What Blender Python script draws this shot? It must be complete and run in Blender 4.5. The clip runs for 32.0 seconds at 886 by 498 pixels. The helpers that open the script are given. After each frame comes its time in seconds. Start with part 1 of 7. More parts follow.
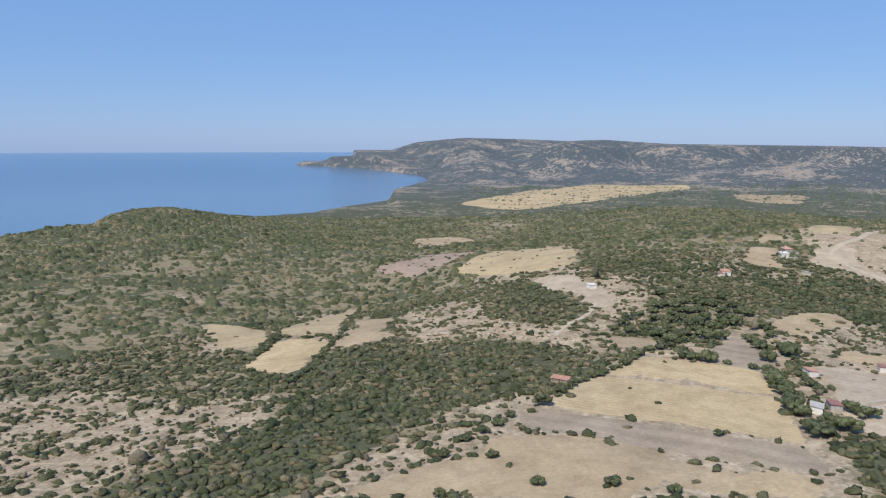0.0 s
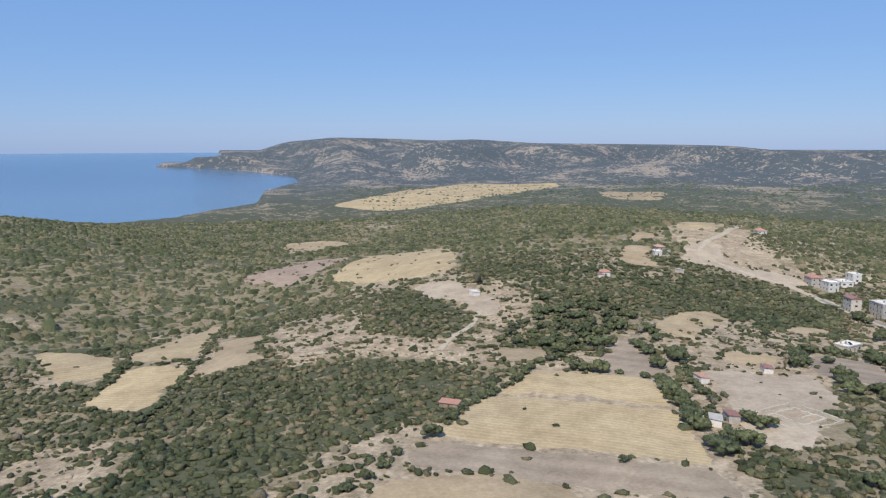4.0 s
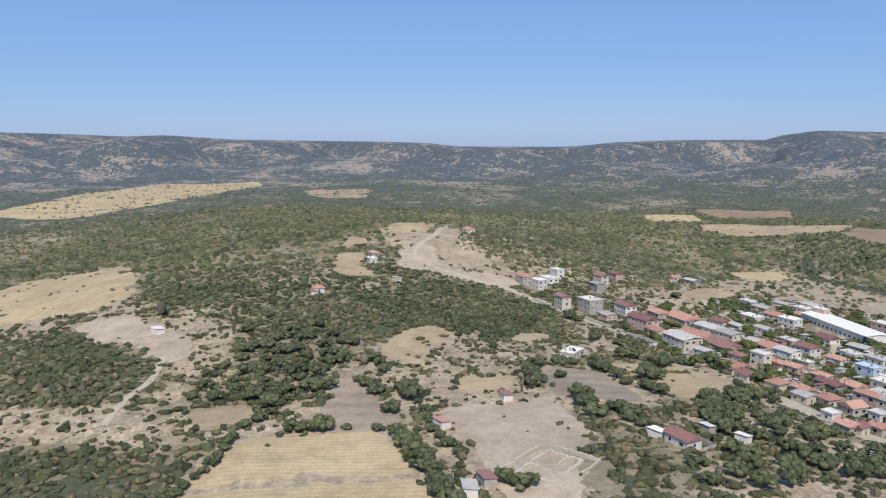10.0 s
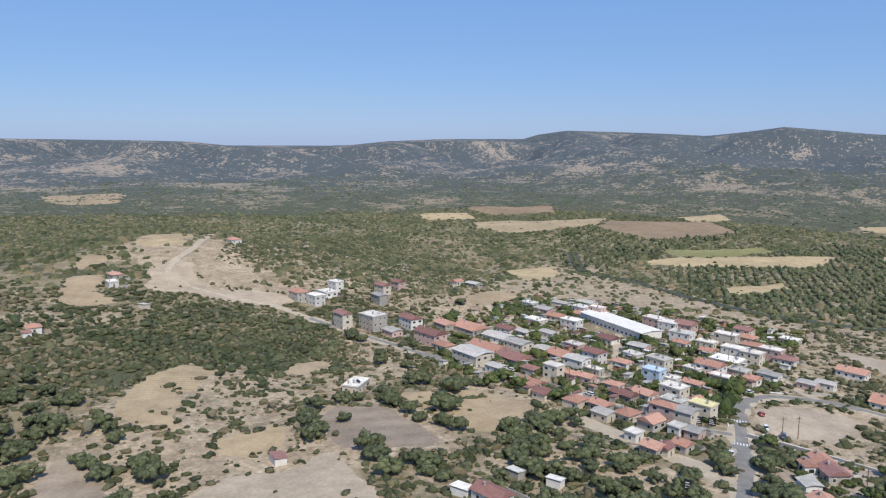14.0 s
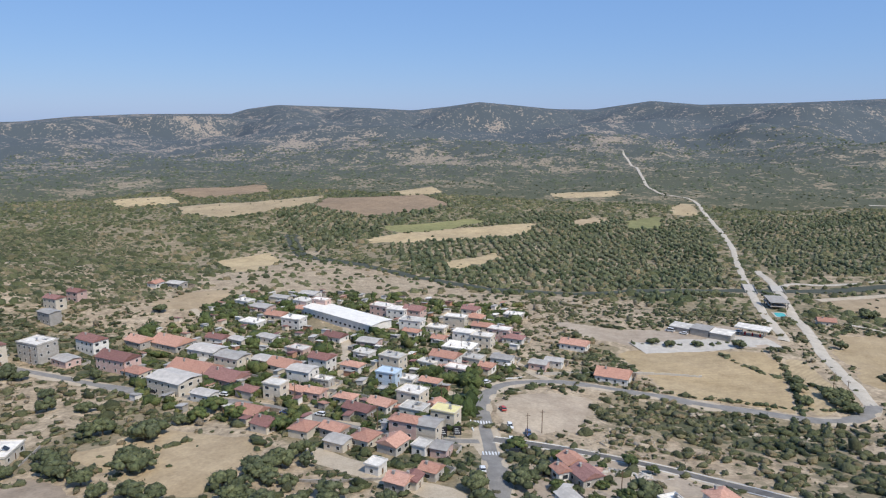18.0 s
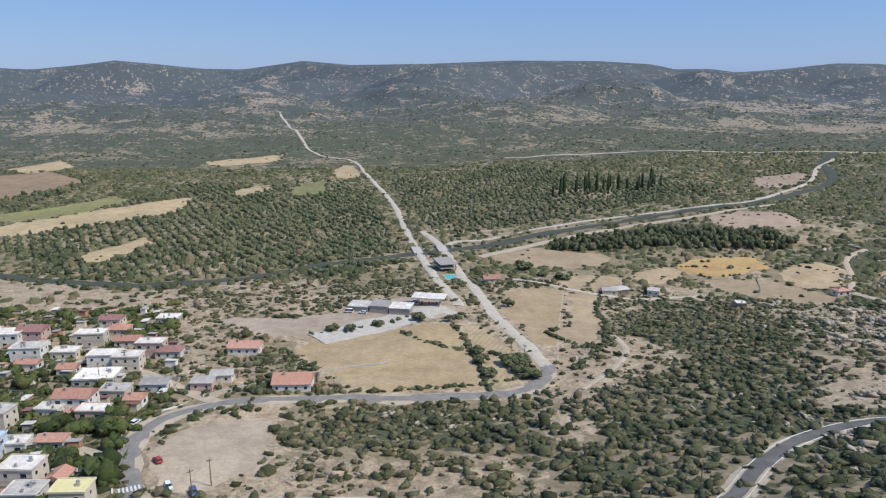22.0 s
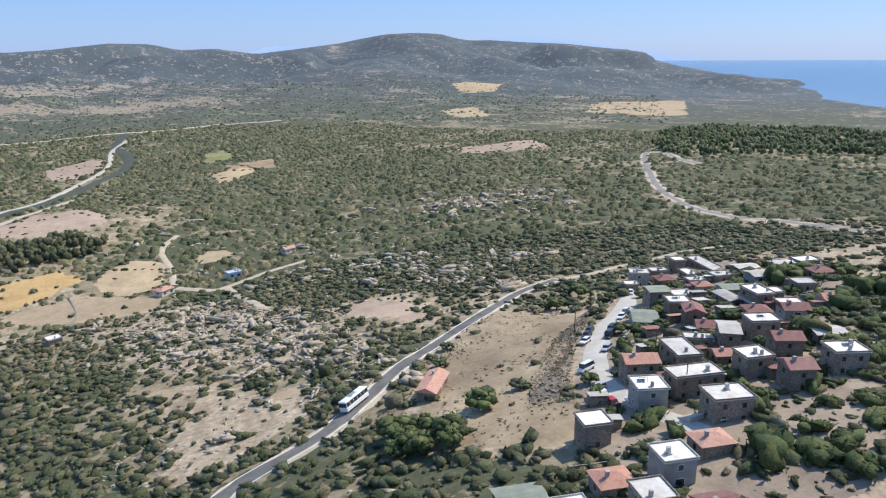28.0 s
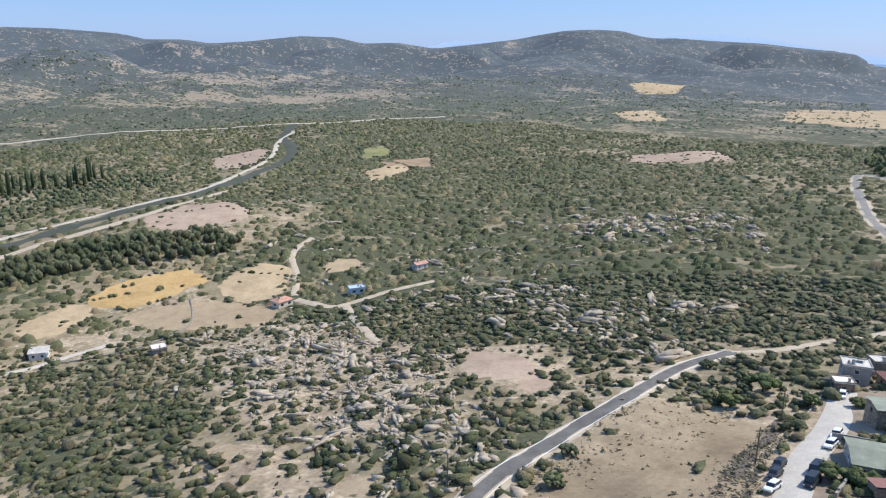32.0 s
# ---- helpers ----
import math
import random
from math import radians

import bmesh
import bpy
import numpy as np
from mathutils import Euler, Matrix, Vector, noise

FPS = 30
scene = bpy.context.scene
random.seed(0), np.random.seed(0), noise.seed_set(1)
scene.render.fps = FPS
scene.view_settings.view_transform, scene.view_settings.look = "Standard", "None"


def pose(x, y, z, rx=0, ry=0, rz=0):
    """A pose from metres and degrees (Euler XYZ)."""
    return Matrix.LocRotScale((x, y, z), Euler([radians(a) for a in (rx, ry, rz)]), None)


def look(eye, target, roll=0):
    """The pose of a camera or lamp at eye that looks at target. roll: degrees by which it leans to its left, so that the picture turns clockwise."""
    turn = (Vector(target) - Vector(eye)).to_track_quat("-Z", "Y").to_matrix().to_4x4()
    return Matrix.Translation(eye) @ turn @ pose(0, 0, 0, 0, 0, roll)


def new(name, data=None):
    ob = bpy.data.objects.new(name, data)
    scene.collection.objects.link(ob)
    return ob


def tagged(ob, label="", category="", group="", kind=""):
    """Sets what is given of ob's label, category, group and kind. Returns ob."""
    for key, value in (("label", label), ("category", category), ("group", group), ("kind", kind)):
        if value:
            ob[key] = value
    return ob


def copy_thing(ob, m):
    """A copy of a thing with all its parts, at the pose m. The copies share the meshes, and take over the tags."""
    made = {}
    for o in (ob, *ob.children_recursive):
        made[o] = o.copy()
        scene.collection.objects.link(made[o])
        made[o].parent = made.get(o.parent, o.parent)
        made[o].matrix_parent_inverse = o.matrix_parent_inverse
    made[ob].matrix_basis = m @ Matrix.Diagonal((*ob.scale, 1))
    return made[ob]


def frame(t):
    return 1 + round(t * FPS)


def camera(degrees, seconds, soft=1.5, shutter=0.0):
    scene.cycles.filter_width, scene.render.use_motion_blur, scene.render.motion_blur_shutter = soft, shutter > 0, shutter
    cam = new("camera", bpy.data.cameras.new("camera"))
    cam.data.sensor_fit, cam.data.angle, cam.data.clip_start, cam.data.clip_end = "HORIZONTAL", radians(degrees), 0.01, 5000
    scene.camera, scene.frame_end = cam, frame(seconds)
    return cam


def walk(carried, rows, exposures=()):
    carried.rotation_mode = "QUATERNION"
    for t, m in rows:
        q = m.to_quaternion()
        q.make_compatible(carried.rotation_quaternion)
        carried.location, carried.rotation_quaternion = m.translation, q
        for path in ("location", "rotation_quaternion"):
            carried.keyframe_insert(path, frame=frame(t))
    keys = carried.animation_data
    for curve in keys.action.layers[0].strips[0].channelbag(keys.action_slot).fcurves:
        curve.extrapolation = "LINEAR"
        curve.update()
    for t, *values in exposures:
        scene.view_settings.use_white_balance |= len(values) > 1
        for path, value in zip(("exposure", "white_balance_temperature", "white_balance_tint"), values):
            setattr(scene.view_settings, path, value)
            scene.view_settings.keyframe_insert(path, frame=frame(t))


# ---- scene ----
from mathutils import geometry

cam = camera(63.67, 32.0, soft=1.2)
PATH = [
    (0, (0.00, 0.00, 114.99), (-0.00, 98.94, 100.48), 0.07),
    (0.5, (-0.08, 3.95, 114.90), (1.84, 102.88, 100.40), 0.04),
    (1, (-0.02, 7.74, 114.92), (3.76, 106.61, 100.41), 0.03),
    (1.5, (0.05, 11.38, 115.02), (5.75, 110.15, 100.50), -0.02),
    (2, (0.17, 14.87, 115.17), (7.80, 113.52, 100.65), -0.02),
    (2.5, (0.29, 18.32, 115.30), (9.88, 116.79, 100.77), -0.04),
    (4.5, (1.51, 33.55, 115.61), (22.23, 130.28, 100.99), -0.05),
    (5, (2.26, 37.56, 115.78), (26.61, 133.44, 101.12), -0.03),
    (5.5, (3.32, 41.76, 115.94), (31.17, 136.69, 101.35), -0.11),
    (6, (4.73, 46.26, 116.03), (35.98, 140.13, 101.47), -0.18),
    (6.5, (6.30, 51.31, 116.00), (41.00, 143.97, 101.46), -0.19),
    (7, (8.09, 56.89, 115.88), (46.02, 148.26, 101.31), -0.16),
    (7.5, (10.31, 62.53, 115.91), (51.11, 152.64, 101.25), -0.11),
    (8, (12.80, 68.09, 115.98), (56.41, 156.86, 101.22), -0.11),
    (8.5, (15.54, 73.68, 116.03), (61.94, 161.02, 101.20), -0.05),
    (9, (18.41, 79.21, 116.10), (67.55, 165.02, 101.19), -0.03),
    (9.5, (21.40, 84.64, 116.25), (73.27, 168.82, 101.28), 0.01),
    (10, (24.49, 89.79, 116.47), (79.02, 172.26, 101.44), 0.10),
    (10.5, (27.79, 94.84, 116.60), (87.14, 173.90, 101.51), 0.15),
    (11, (31.17, 99.93, 116.62), (96.87, 173.79, 101.46), 0.07),
    (11.5, (35.02, 104.77, 116.58), (103.28, 176.26, 101.40), 0.14),
    (12, (39.30, 109.33, 116.57), (108.95, 179.47, 101.39), 0.18),
    (12.5, (43.98, 113.72, 116.58), (115.53, 181.91, 101.40), 0.20),
    (13, (48.67, 117.80, 116.64), (122.11, 183.95, 101.48), 0.13),
    (13.5, (53.40, 121.68, 116.74), (128.70, 185.72, 101.60), 0.16),
    (15.5, (74.96, 135.46, 117.39), (158.14, 188.87, 102.24), 0.07),
    (16, (80.29, 138.41, 117.51), (165.68, 188.20, 102.36), 0.06),
    (16.5, (85.77, 140.98, 117.59), (173.69, 186.15, 102.45), 0.03),
    (17, (91.23, 143.39, 117.51), (181.83, 182.93, 102.39), 0.02),
    (17.5, (96.55, 145.39, 117.24), (189.53, 179.05, 102.37), 0.08),
    (18, (101.97, 147.11, 117.04), (196.37, 174.43, 98.56), 0.01),
    (18.5, (107.71, 148.57, 116.99), (201.95, 169.20, 90.69), -0.12),
    (19, (113.68, 149.73, 117.09), (206.68, 163.36, 82.95), -0.04),
    (19.5, (120.00, 150.45, 117.32), (212.65, 157.47, 80.37), -0.09),
    (20, (126.33, 150.73, 117.55), (219.23, 151.84, 80.57), -0.16),
    (20.5, (132.70, 150.58, 117.76), (225.99, 151.00, 81.74), -0.10),
    (21, (138.91, 150.09, 117.82), (233.89, 150.01, 86.54), -0.05),
    (21.5, (144.72, 149.29, 117.83), (241.16, 148.77, 91.39), 0.06),
    (22, (150.07, 148.13, 117.87), (245.58, 130.36, 94.17), 0.03),
    (22.5, (155.42, 146.72, 117.91), (245.25, 109.84, 94.03), -0.24),
    (23, (161.25, 144.77, 117.83), (243.67, 93.47, 93.86), -0.34),
    (23.5, (167.15, 142.11, 117.72), (249.46, 90.52, 93.99), -0.24),
    (24, (172.68, 138.71, 117.62), (254.14, 85.69, 94.12), -0.19),
    (24.5, (177.83, 134.90, 117.56), (257.39, 79.00, 94.21), -0.11),
    (25, (182.51, 130.78, 117.54), (259.77, 71.68, 94.35), -0.06),
    (25.5, (186.75, 126.44, 117.59), (258.95, 61.26, 94.41), -0.06),
    (26, (190.79, 121.88, 117.73), (257.02, 50.74, 94.24), -0.12),
    (26.5, (194.39, 117.01, 117.79), (254.58, 40.96, 93.41), -0.22),
    (28.5, (206.65, 90.90, 115.67), (249.21, 4.42, 89.04), -0.44),
    (28.8, (208.24, 86.75, 115.75), (252.15, 0.95, 89.12), -0.44),
    (29, (209.30, 83.99, 115.80), (258.46, 1.02, 89.36), -0.20),
    (29.5, (211.31, 77.01, 115.90), (262.50, -4.73, 89.47), -0.05),
    (30, (213.41, 70.13, 116.05), (266.56, -10.34, 89.59), 0.11),
    (30.5, (215.79, 63.44, 116.18), (271.13, -15.52, 89.65), 0.19),
    (31, (218.52, 56.79, 116.33), (275.97, -20.59, 89.66), 0.33),
    (31.5, (221.48, 50.22, 116.37), (280.03, -26.29, 89.55), 0.48),
    (32, (224.55, 43.77, 116.35), (287.43, -29.17, 89.38), 0.65),
]
walk(cam, [(t, look(eye, target, roll)) for t, eye, target, roll in PATH], [(0, 0.0, 6300, 10), (19, 0.0, 6300, 10), (22, -0.05, 6300, 10), (23.2, 0.16, 6300, 10), (24.5, 0.24, 6300, 10), (27, 0.3, 6300, 10), (32, 0.32, 6300, 10)])

# ---- light ----
SUN_AZ, SUN_UP = 212.0, 52.0
world = bpy.data.worlds.new("sky")
scene.world = world
world.use_nodes = True
wn = world.node_tree.nodes
sky = wn.new("ShaderNodeTexSky")
sky.sky_type = "NISHITA"
sky.sun_disc = False
sky.sun_elevation = radians(SUN_UP)
sky.sun_rotation = radians(SUN_AZ)
sky.altitude = 200
sky.air_density, sky.dust_density, sky.ozone_density = 1.0, 0.3, 3.0
wn["Background"].inputs["Strength"].default_value = 0.10
haze = wn.new("ShaderNodeMix")      # an even summer haze over the clear sky
haze.data_type = "RGBA"
haze.inputs[0].default_value = 0.62
haze.inputs[7].default_value = (2.0, 3.95, 8.2, 1)
world.node_tree.links.new(sky.outputs[0], haze.inputs[6])
world.node_tree.links.new(haze.outputs[2], wn["Background"].inputs["Color"])

lamp = bpy.data.lights.new("sun", "SUN")
lamp.energy, lamp.angle, lamp.color = 4.15, radians(0.5), (1.0, 0.93, 0.82)
sun = new("sun", lamp)
sun.matrix_world = look((0, 0, 0), (-math.sin(radians(SUN_AZ)) * math.cos(radians(SUN_UP)),
                                    -math.cos(radians(SUN_AZ)) * math.cos(radians(SUN_UP)), -math.sin(radians(SUN_UP))))

# ---- materials ----
def material(name, rough=0.9, metal=0.0):
    m = bpy.data.materials.new(name)
    m.use_nodes = True
    b = m.node_tree.nodes["Principled BSDF"]
    b.inputs["Roughness"].default_value = rough
    b.inputs["Metallic"].default_value = metal
    b.inputs["Specular IOR Level"].default_value = 0.25
    return m, m.node_tree.nodes, m.node_tree.links, b


def place_of(n, l, kind="Object"):
    return n.new("ShaderNodeTexCoord").outputs[kind]


def noise_of(n, l, where, scale, detail=4, rough=0.6):
    t = n.new("ShaderNodeTexNoise")
    t.inputs["Scale"].default_value, t.inputs["Detail"].default_value, t.inputs["Roughness"].default_value = scale, detail, rough
    l.new(where, t.inputs["Vector"])
    return t.outputs["Fac"]


def ramp_of(n, l, fac, stops):
    r = n.new("ShaderNodeValToRGB")
    e = r.color_ramp.elements
    while len(e) < len(stops):
        e.new(0.5)
    for k, (p, c) in enumerate(stops):
        e[k].position, e[k].color = p, (*c, 1) if len(c) == 3 else c
    l.new(fac, r.inputs["Fac"])
    return r.outputs["Color"]


def mix_of(n, l, fac, a, b, how="MIX"):
    m = n.new("ShaderNodeMix")
    m.data_type, m.blend_type = "RGBA", how
    for v, s in ((fac, 0), (a, 6), (b, 7)):
        if isinstance(v, (int, float)):
            m.inputs[s].default_value = v
        elif isinstance(v, tuple):
            m.inputs[s].default_value = (*v, 1)
        else:
            l.new(v, m.inputs[s])
    return m.outputs[2]


def bump_of(n, l, b, height, dist, strength=0.6):
    u = n.new("ShaderNodeBump")
    u.inputs["Distance"].default_value, u.inputs["Strength"].default_value = dist, strength
    l.new(height, u.inputs["Height"])
    l.new(u.outputs[0], b.inputs["Normal"])


def plain(name, a, b_col, scale, rough=0.85, metal=0.0, vary=0.0, bump=0.0):
    """Two close colours in uneven patches, with fine grain, and a little change from piece to piece."""
    m, n, l, b = material(name, rough, metal)
    w = place_of(n, l)
    col = ramp_of(n, l, noise_of(n, l, w, scale), [(0.3, a), (0.7, b_col)])
    col = mix_of(n, l, 0.35, col, ramp_of(n, l, noise_of(n, l, w, scale * 9, 3), [(0.3, (0.6, 0.6, 0.6)), (0.7, (1.25, 1.25, 1.25))]), "MULTIPLY")
    if vary:
        o = n.new("ShaderNodeObjectInfo")
        col = mix_of(n, l, 1.0, col, ramp_of(n, l, o.outputs["Random"], [(0, (1 - vary,) * 3), (1, (1 + vary, 1 + vary * 0.9, 1 + vary * 0.8))]), "MULTIPLY")
    l.new(col, b.inputs["Base Color"])
    if bump:
        bump_of(n, l, b, noise_of(n, l, w, scale * 5), bump)
    return m


def foliage(name, dark, mid, light, odd=None):
    """Leaf colour that changes clump by clump and leaf by leaf, with a few odd ones."""
    m, n, l, b = material(name, 0.75)
    g = n.new("ShaderNodeNewGeometry")
    w = place_of(n, l, "Object")
    stops = [(0.0, dark), (0.5, mid), (1.0, light)] if odd is None else [(0.0, dark), (0.35, mid), (0.80, light), (0.86, odd), (1.0, tuple(0.75 * q for q in odd))]
    col = ramp_of(n, l, g.outputs["Random Per Island"], stops)
    col = mix_of(n, l, 0.7, col, ramp_of(n, l, noise_of(n, l, w, 2.2, 3), [(0.3, (0.55, 0.55, 0.55)), (0.75, (1.35, 1.35, 1.35))]), "MULTIPLY")
    col = mix_of(n, l, 0.6, col, ramp_of(n, l, noise_of(n, l, w, 0.018, 4), [(0.38, (0.62, 0.74, 0.62)), (0.62, (1.32, 1.20, 1.22))]), "MULTIPLY")
    o = n.new("ShaderNodeObjectInfo")
    col = mix_of(n, l, 1.0, col, ramp_of(n, l, o.outputs["Random"], [(0, (0.85, 0.87, 0.9)), (1, (1.15, 1.13, 1.05))]), "MULTIPLY")
    col = mix_of(n, l, 0.8, col, ramp_of(n, l, noise_of(n, l, w, 5.5, 2, 0.7), [(0.36, (0.5, 0.5, 0.5)), (0.62, (1.4, 1.4, 1.35))]), "MULTIPLY")
    l.new(col, b.inputs["Base Color"])
    bump_of(n, l, b, noise_of(n, l, w, 3.2, 3, 0.7), 0.5, 0.9)
    return m


def ground_material():
    m, n, l, b = material("dry_hillside", 0.95)
    w = place_of(n, l)
    big, mid_n, fine = noise_of(n, l, w, 0.006, 5), noise_of(n, l, w, 0.05, 5), noise_of(n, l, w, 0.6, 5)
    soil = ramp_of(n, l, mid_n, [(0.25, (0.33, 0.253, 0.170)), (0.5, (0.45, 0.350, 0.236)), (0.75, (0.54, 0.430, 0.298))])
    soil = mix_of(n, l, ramp_of(n, l, big, [(0.42, (0, 0, 0)), (0.62, (0.8, 0.8, 0.8))]), soil, (0.43, 0.345, 0.24))
    soil = mix_of(n, l, 0.8, soil, ramp_of(n, l, noise_of(n, l, w, 0.16, 6, 0.7), [(0.35, (0.60, 0.58, 0.55)), (0.65, (1.15, 1.15, 1.15))]), "MULTIPLY")
    soil = mix_of(n, l, 0.7, soil, ramp_of(n, l, fine, [(0.35, (0.58, 0.58, 0.57)), (0.65, (1.25, 1.25, 1.25))]), "MULTIPLY")
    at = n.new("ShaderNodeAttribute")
    at.attribute_name = "cover_haze"
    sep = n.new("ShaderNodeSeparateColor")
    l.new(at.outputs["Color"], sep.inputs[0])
    # scrub far off: clumps of two sizes whose share follows the scrub share in red
    v = n.new("ShaderNodeTexVoronoi")
    v.inputs["Scale"].default_value = 0.17
    l.new(w, v.inputs["Vector"])
    v2 = n.new("ShaderNodeTexVoronoi")
    v2.inputs["Scale"].default_value = 0.075
    l.new(w, v2.inputs["Vector"])
    mn = n.new("ShaderNodeMath")
    mn.operation = "MINIMUM"
    l.new(v.outputs["Distance"], mn.inputs[0])
    l.new(v2.outputs["Distance"], mn.inputs[1])
    ad = n.new("ShaderNodeMath")
    ad.operation = "MULTIPLY_ADD"
    l.new(mid_n, ad.inputs[0])
    ad.inputs[1].default_value = 0.5
    l.new(mn.outputs[0], ad.inputs[2])
    su = n.new("ShaderNodeMath")
    su.operation = "SUBTRACT"
    l.new(sep.outputs[0], su.inputs[0])
    l.new(ad.outputs[0], su.inputs[1])
    # dry undergrowth: olive-brown heath and grass between the bushes
    heath = ramp_of(n, l, noise_of(n, l, w, 0.35, 5, 0.7), [(0.3, (0.115, 0.10, 0.052)), (0.5, (0.17, 0.145, 0.078)), (0.7, (0.26, 0.21, 0.125))])
    hm = n.new("ShaderNodeMath")
    hm.operation = "MULTIPLY_ADD"
    l.new(noise_of(n, l, w, 0.11, 6, 0.75), hm.inputs[0])
    hm.inputs[1].default_value = 1.3
    l.new(sep.outputs[0], hm.inputs[2])
    soil = mix_of(n, l, ramp_of(n, l, hm.outputs[0], [(0.0, (0, 0, 0)), (1.0, (0, 0, 0)), (1.4, (0.62, 0.62, 0.62))]), soil, heath)
    gap = n.new("ShaderNodeMath")
    gap.operation = "MULTIPLY_ADD"
    l.new(noise_of(n, l, w, 0.022, 9, 0.78), gap.inputs[0])
    gap.inputs[1].default_value = -1.9
    l.new(su.outputs[0], gap.inputs[2])
    ga = n.new("ShaderNodeMath")
    l.new(gap.outputs[0], ga.inputs[0])
    ga.inputs[1].default_value = 0.93
    share = ramp_of(n, l, ga.outputs[0], [(0.0, (0, 0, 0)), (0.07, (1, 1, 1))])
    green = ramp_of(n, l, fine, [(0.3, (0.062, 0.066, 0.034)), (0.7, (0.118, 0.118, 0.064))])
    # distance haze painted into the base colour: scrub and soil shift with green channel
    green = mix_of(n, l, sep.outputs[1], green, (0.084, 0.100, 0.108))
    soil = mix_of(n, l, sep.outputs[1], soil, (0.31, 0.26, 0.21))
    col = mix_of(n, l, share, soil, green)
    col = mix_of(n, l, sep.outputs[2], col, ramp_of(n, l, noise_of(n, l, w, 0.12, 5), [(0.3, (0.20, 0.185, 0.165)), (0.7, (0.42, 0.40, 0.36))]))
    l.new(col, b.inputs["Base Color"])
    bump_of(n, l, b, fine, 0.3)
    return m


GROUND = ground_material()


def soil(name, a, b_col, rows=0.0, turn=0.0, wheel=0.0):
    """Field soil or stubble: patches, fine grain and, where it was worked, rows."""
    m, n, l, b = material(name, 0.95)
    w = place_of(n, l)
    col = ramp_of(n, l, noise_of(n, l, w, 0.035, 6, 0.65), [(0.3, a), (0.7, b_col)])
    col = mix_of(n, l, 0.6, col, ramp_of(n, l, noise_of(n, l, w, 0.9, 5), [(0.3, (0.75, 0.75, 0.75)), (0.7, (1.18, 1.17, 1.15))]), "MULTIPLY")
    col = mix_of(n, l, 0.8, col, ramp_of(n, l, noise_of(n, l, w, 0.13, 7, 0.72), [(0.32, (0.72, 0.70, 0.68)), (0.55, (1.0, 1.0, 1.0)), (0.75, (1.12, 1.12, 1.1))]), "MULTIPLY")
    col = mix_of(n, l, 0.7, col, ramp_of(n, l, noise_of(n, l, w, 0.014, 3), [(0.35, (0.84, 0.83, 0.84)), (0.65, (1.08, 1.07, 1.04))]), "MULTIPLY")
    if rows:
        mp = n.new("ShaderNodeMapping")
        mp.inputs["Rotation"].default_value[2] = radians(turn)
        l.new(w, mp.inputs["Vector"])
        wv = n.new("ShaderNodeTexWave")
        wv.bands_direction = "Y"
        wv.inputs["Scale"].default_value, wv.inputs["Distortion"].default_value, wv.inputs["Detail"].default_value = rows, 2.5, 3
        l.new(mp.outputs[0], wv.inputs["Vector"])
        col = mix_of(n, l, 0.4, col, ramp_of(n, l, wv.outputs["Fac"], [(0.2, (0.80, 0.79, 0.77)), (0.8, (1.10, 1.10, 1.10))]), "MULTIPLY")
    o = n.new("ShaderNodeObjectInfo")
    col = mix_of(n, l, 1.0, col, ramp_of(n, l, o.outputs["Random"], [(0, (0.9, 0.9, 0.92)), (1, (1.08, 1.07, 1.04))]), "MULTIPLY")
    l.new(col, b.inputs["Base Color"])
    bump_of(n, l, b, noise_of(n, l, w, 1.5, 5), 0.15)
    return m


SOILS = {
    "straw": soil("straw_stubble", (0.45, 0.345, 0.20), (0.55, 0.435, 0.265), 0.13, 32),
    "grey": soil("grey_ploughed_soil", (0.308, 0.246, 0.181), (0.399, 0.319, 0.237), 0.03, 32),
    "tan": soil("tan_dry_soil", (0.388, 0.296, 0.181), (0.49, 0.38, 0.242)),
    "bare": soil("pale_bare_earth", (0.399, 0.319, 0.231), (0.524, 0.43, 0.32)),
    "earth": soil("brown_ploughed_earth", (0.285, 0.207, 0.132), (0.376, 0.274, 0.176), 0.2, 60),
    "green": soil("green_crop", (0.182, 0.19, 0.0771), (0.308, 0.29, 0.132), 0.2, 30),
    "hay": soil("mown_hay", (0.41, 0.308, 0.171), (0.49, 0.38, 0.231), 0.16, 75),
    "gold": soil("golden_stubble", (0.524, 0.346, 0.144), (0.593, 0.413, 0.187)),
    "pink": soil("reddish_gravel", (0.376, 0.279, 0.204), (0.467, 0.357, 0.265)),
    "drygrass": soil("dry_grass_slope", (0.228, 0.174, 0.11), (0.524, 0.413, 0.265)),
    "brush": soil("grey_brown_cut_brush", (0.137, 0.112, 0.0881), (0.308, 0.252, 0.192), 0.35, 70),
}
ASPHALT = plain("worn_asphalt", (0.115, 0.106, 0.095), (0.19, 0.177, 0.158), 0.2, 0.9)
OLD_ASPHALT = plain("faded_asphalt", (0.20, 0.185, 0.165), (0.29, 0.27, 0.24), 0.25, 0.92)
GRAVEL = plain("pale_gravel", (0.44, 0.385, 0.305), (0.57, 0.505, 0.41), 0.2, 0.95)
DIRT = plain("dirt_track", (0.41, 0.335, 0.24), (0.53, 0.44, 0.325), 0.2, 0.95)
CONCRETE = plain("pale_concrete", (0.43, 0.39, 0.335), (0.55, 0.505, 0.435), 0.3, 0.9)
PAINT_WHITE = plain("white_road_paint", (0.62, 0.62, 0.60), (0.75, 0.75, 0.73), 1.0, 0.7)
RIVER = plain("river_water", (0.060, 0.066, 0.048), (0.090, 0.094, 0.070), 0.1, 0.85)
ROCK = plain("grey_rock", (0.29, 0.235, 0.17), (0.52, 0.44, 0.335), 0.35, 0.95, bump=0.25)
STONEWALL = plain("rubble_stone", (0.23, 0.21, 0.18), (0.37, 0.34, 0.30), 1.2, 0.95, bump=0.08)
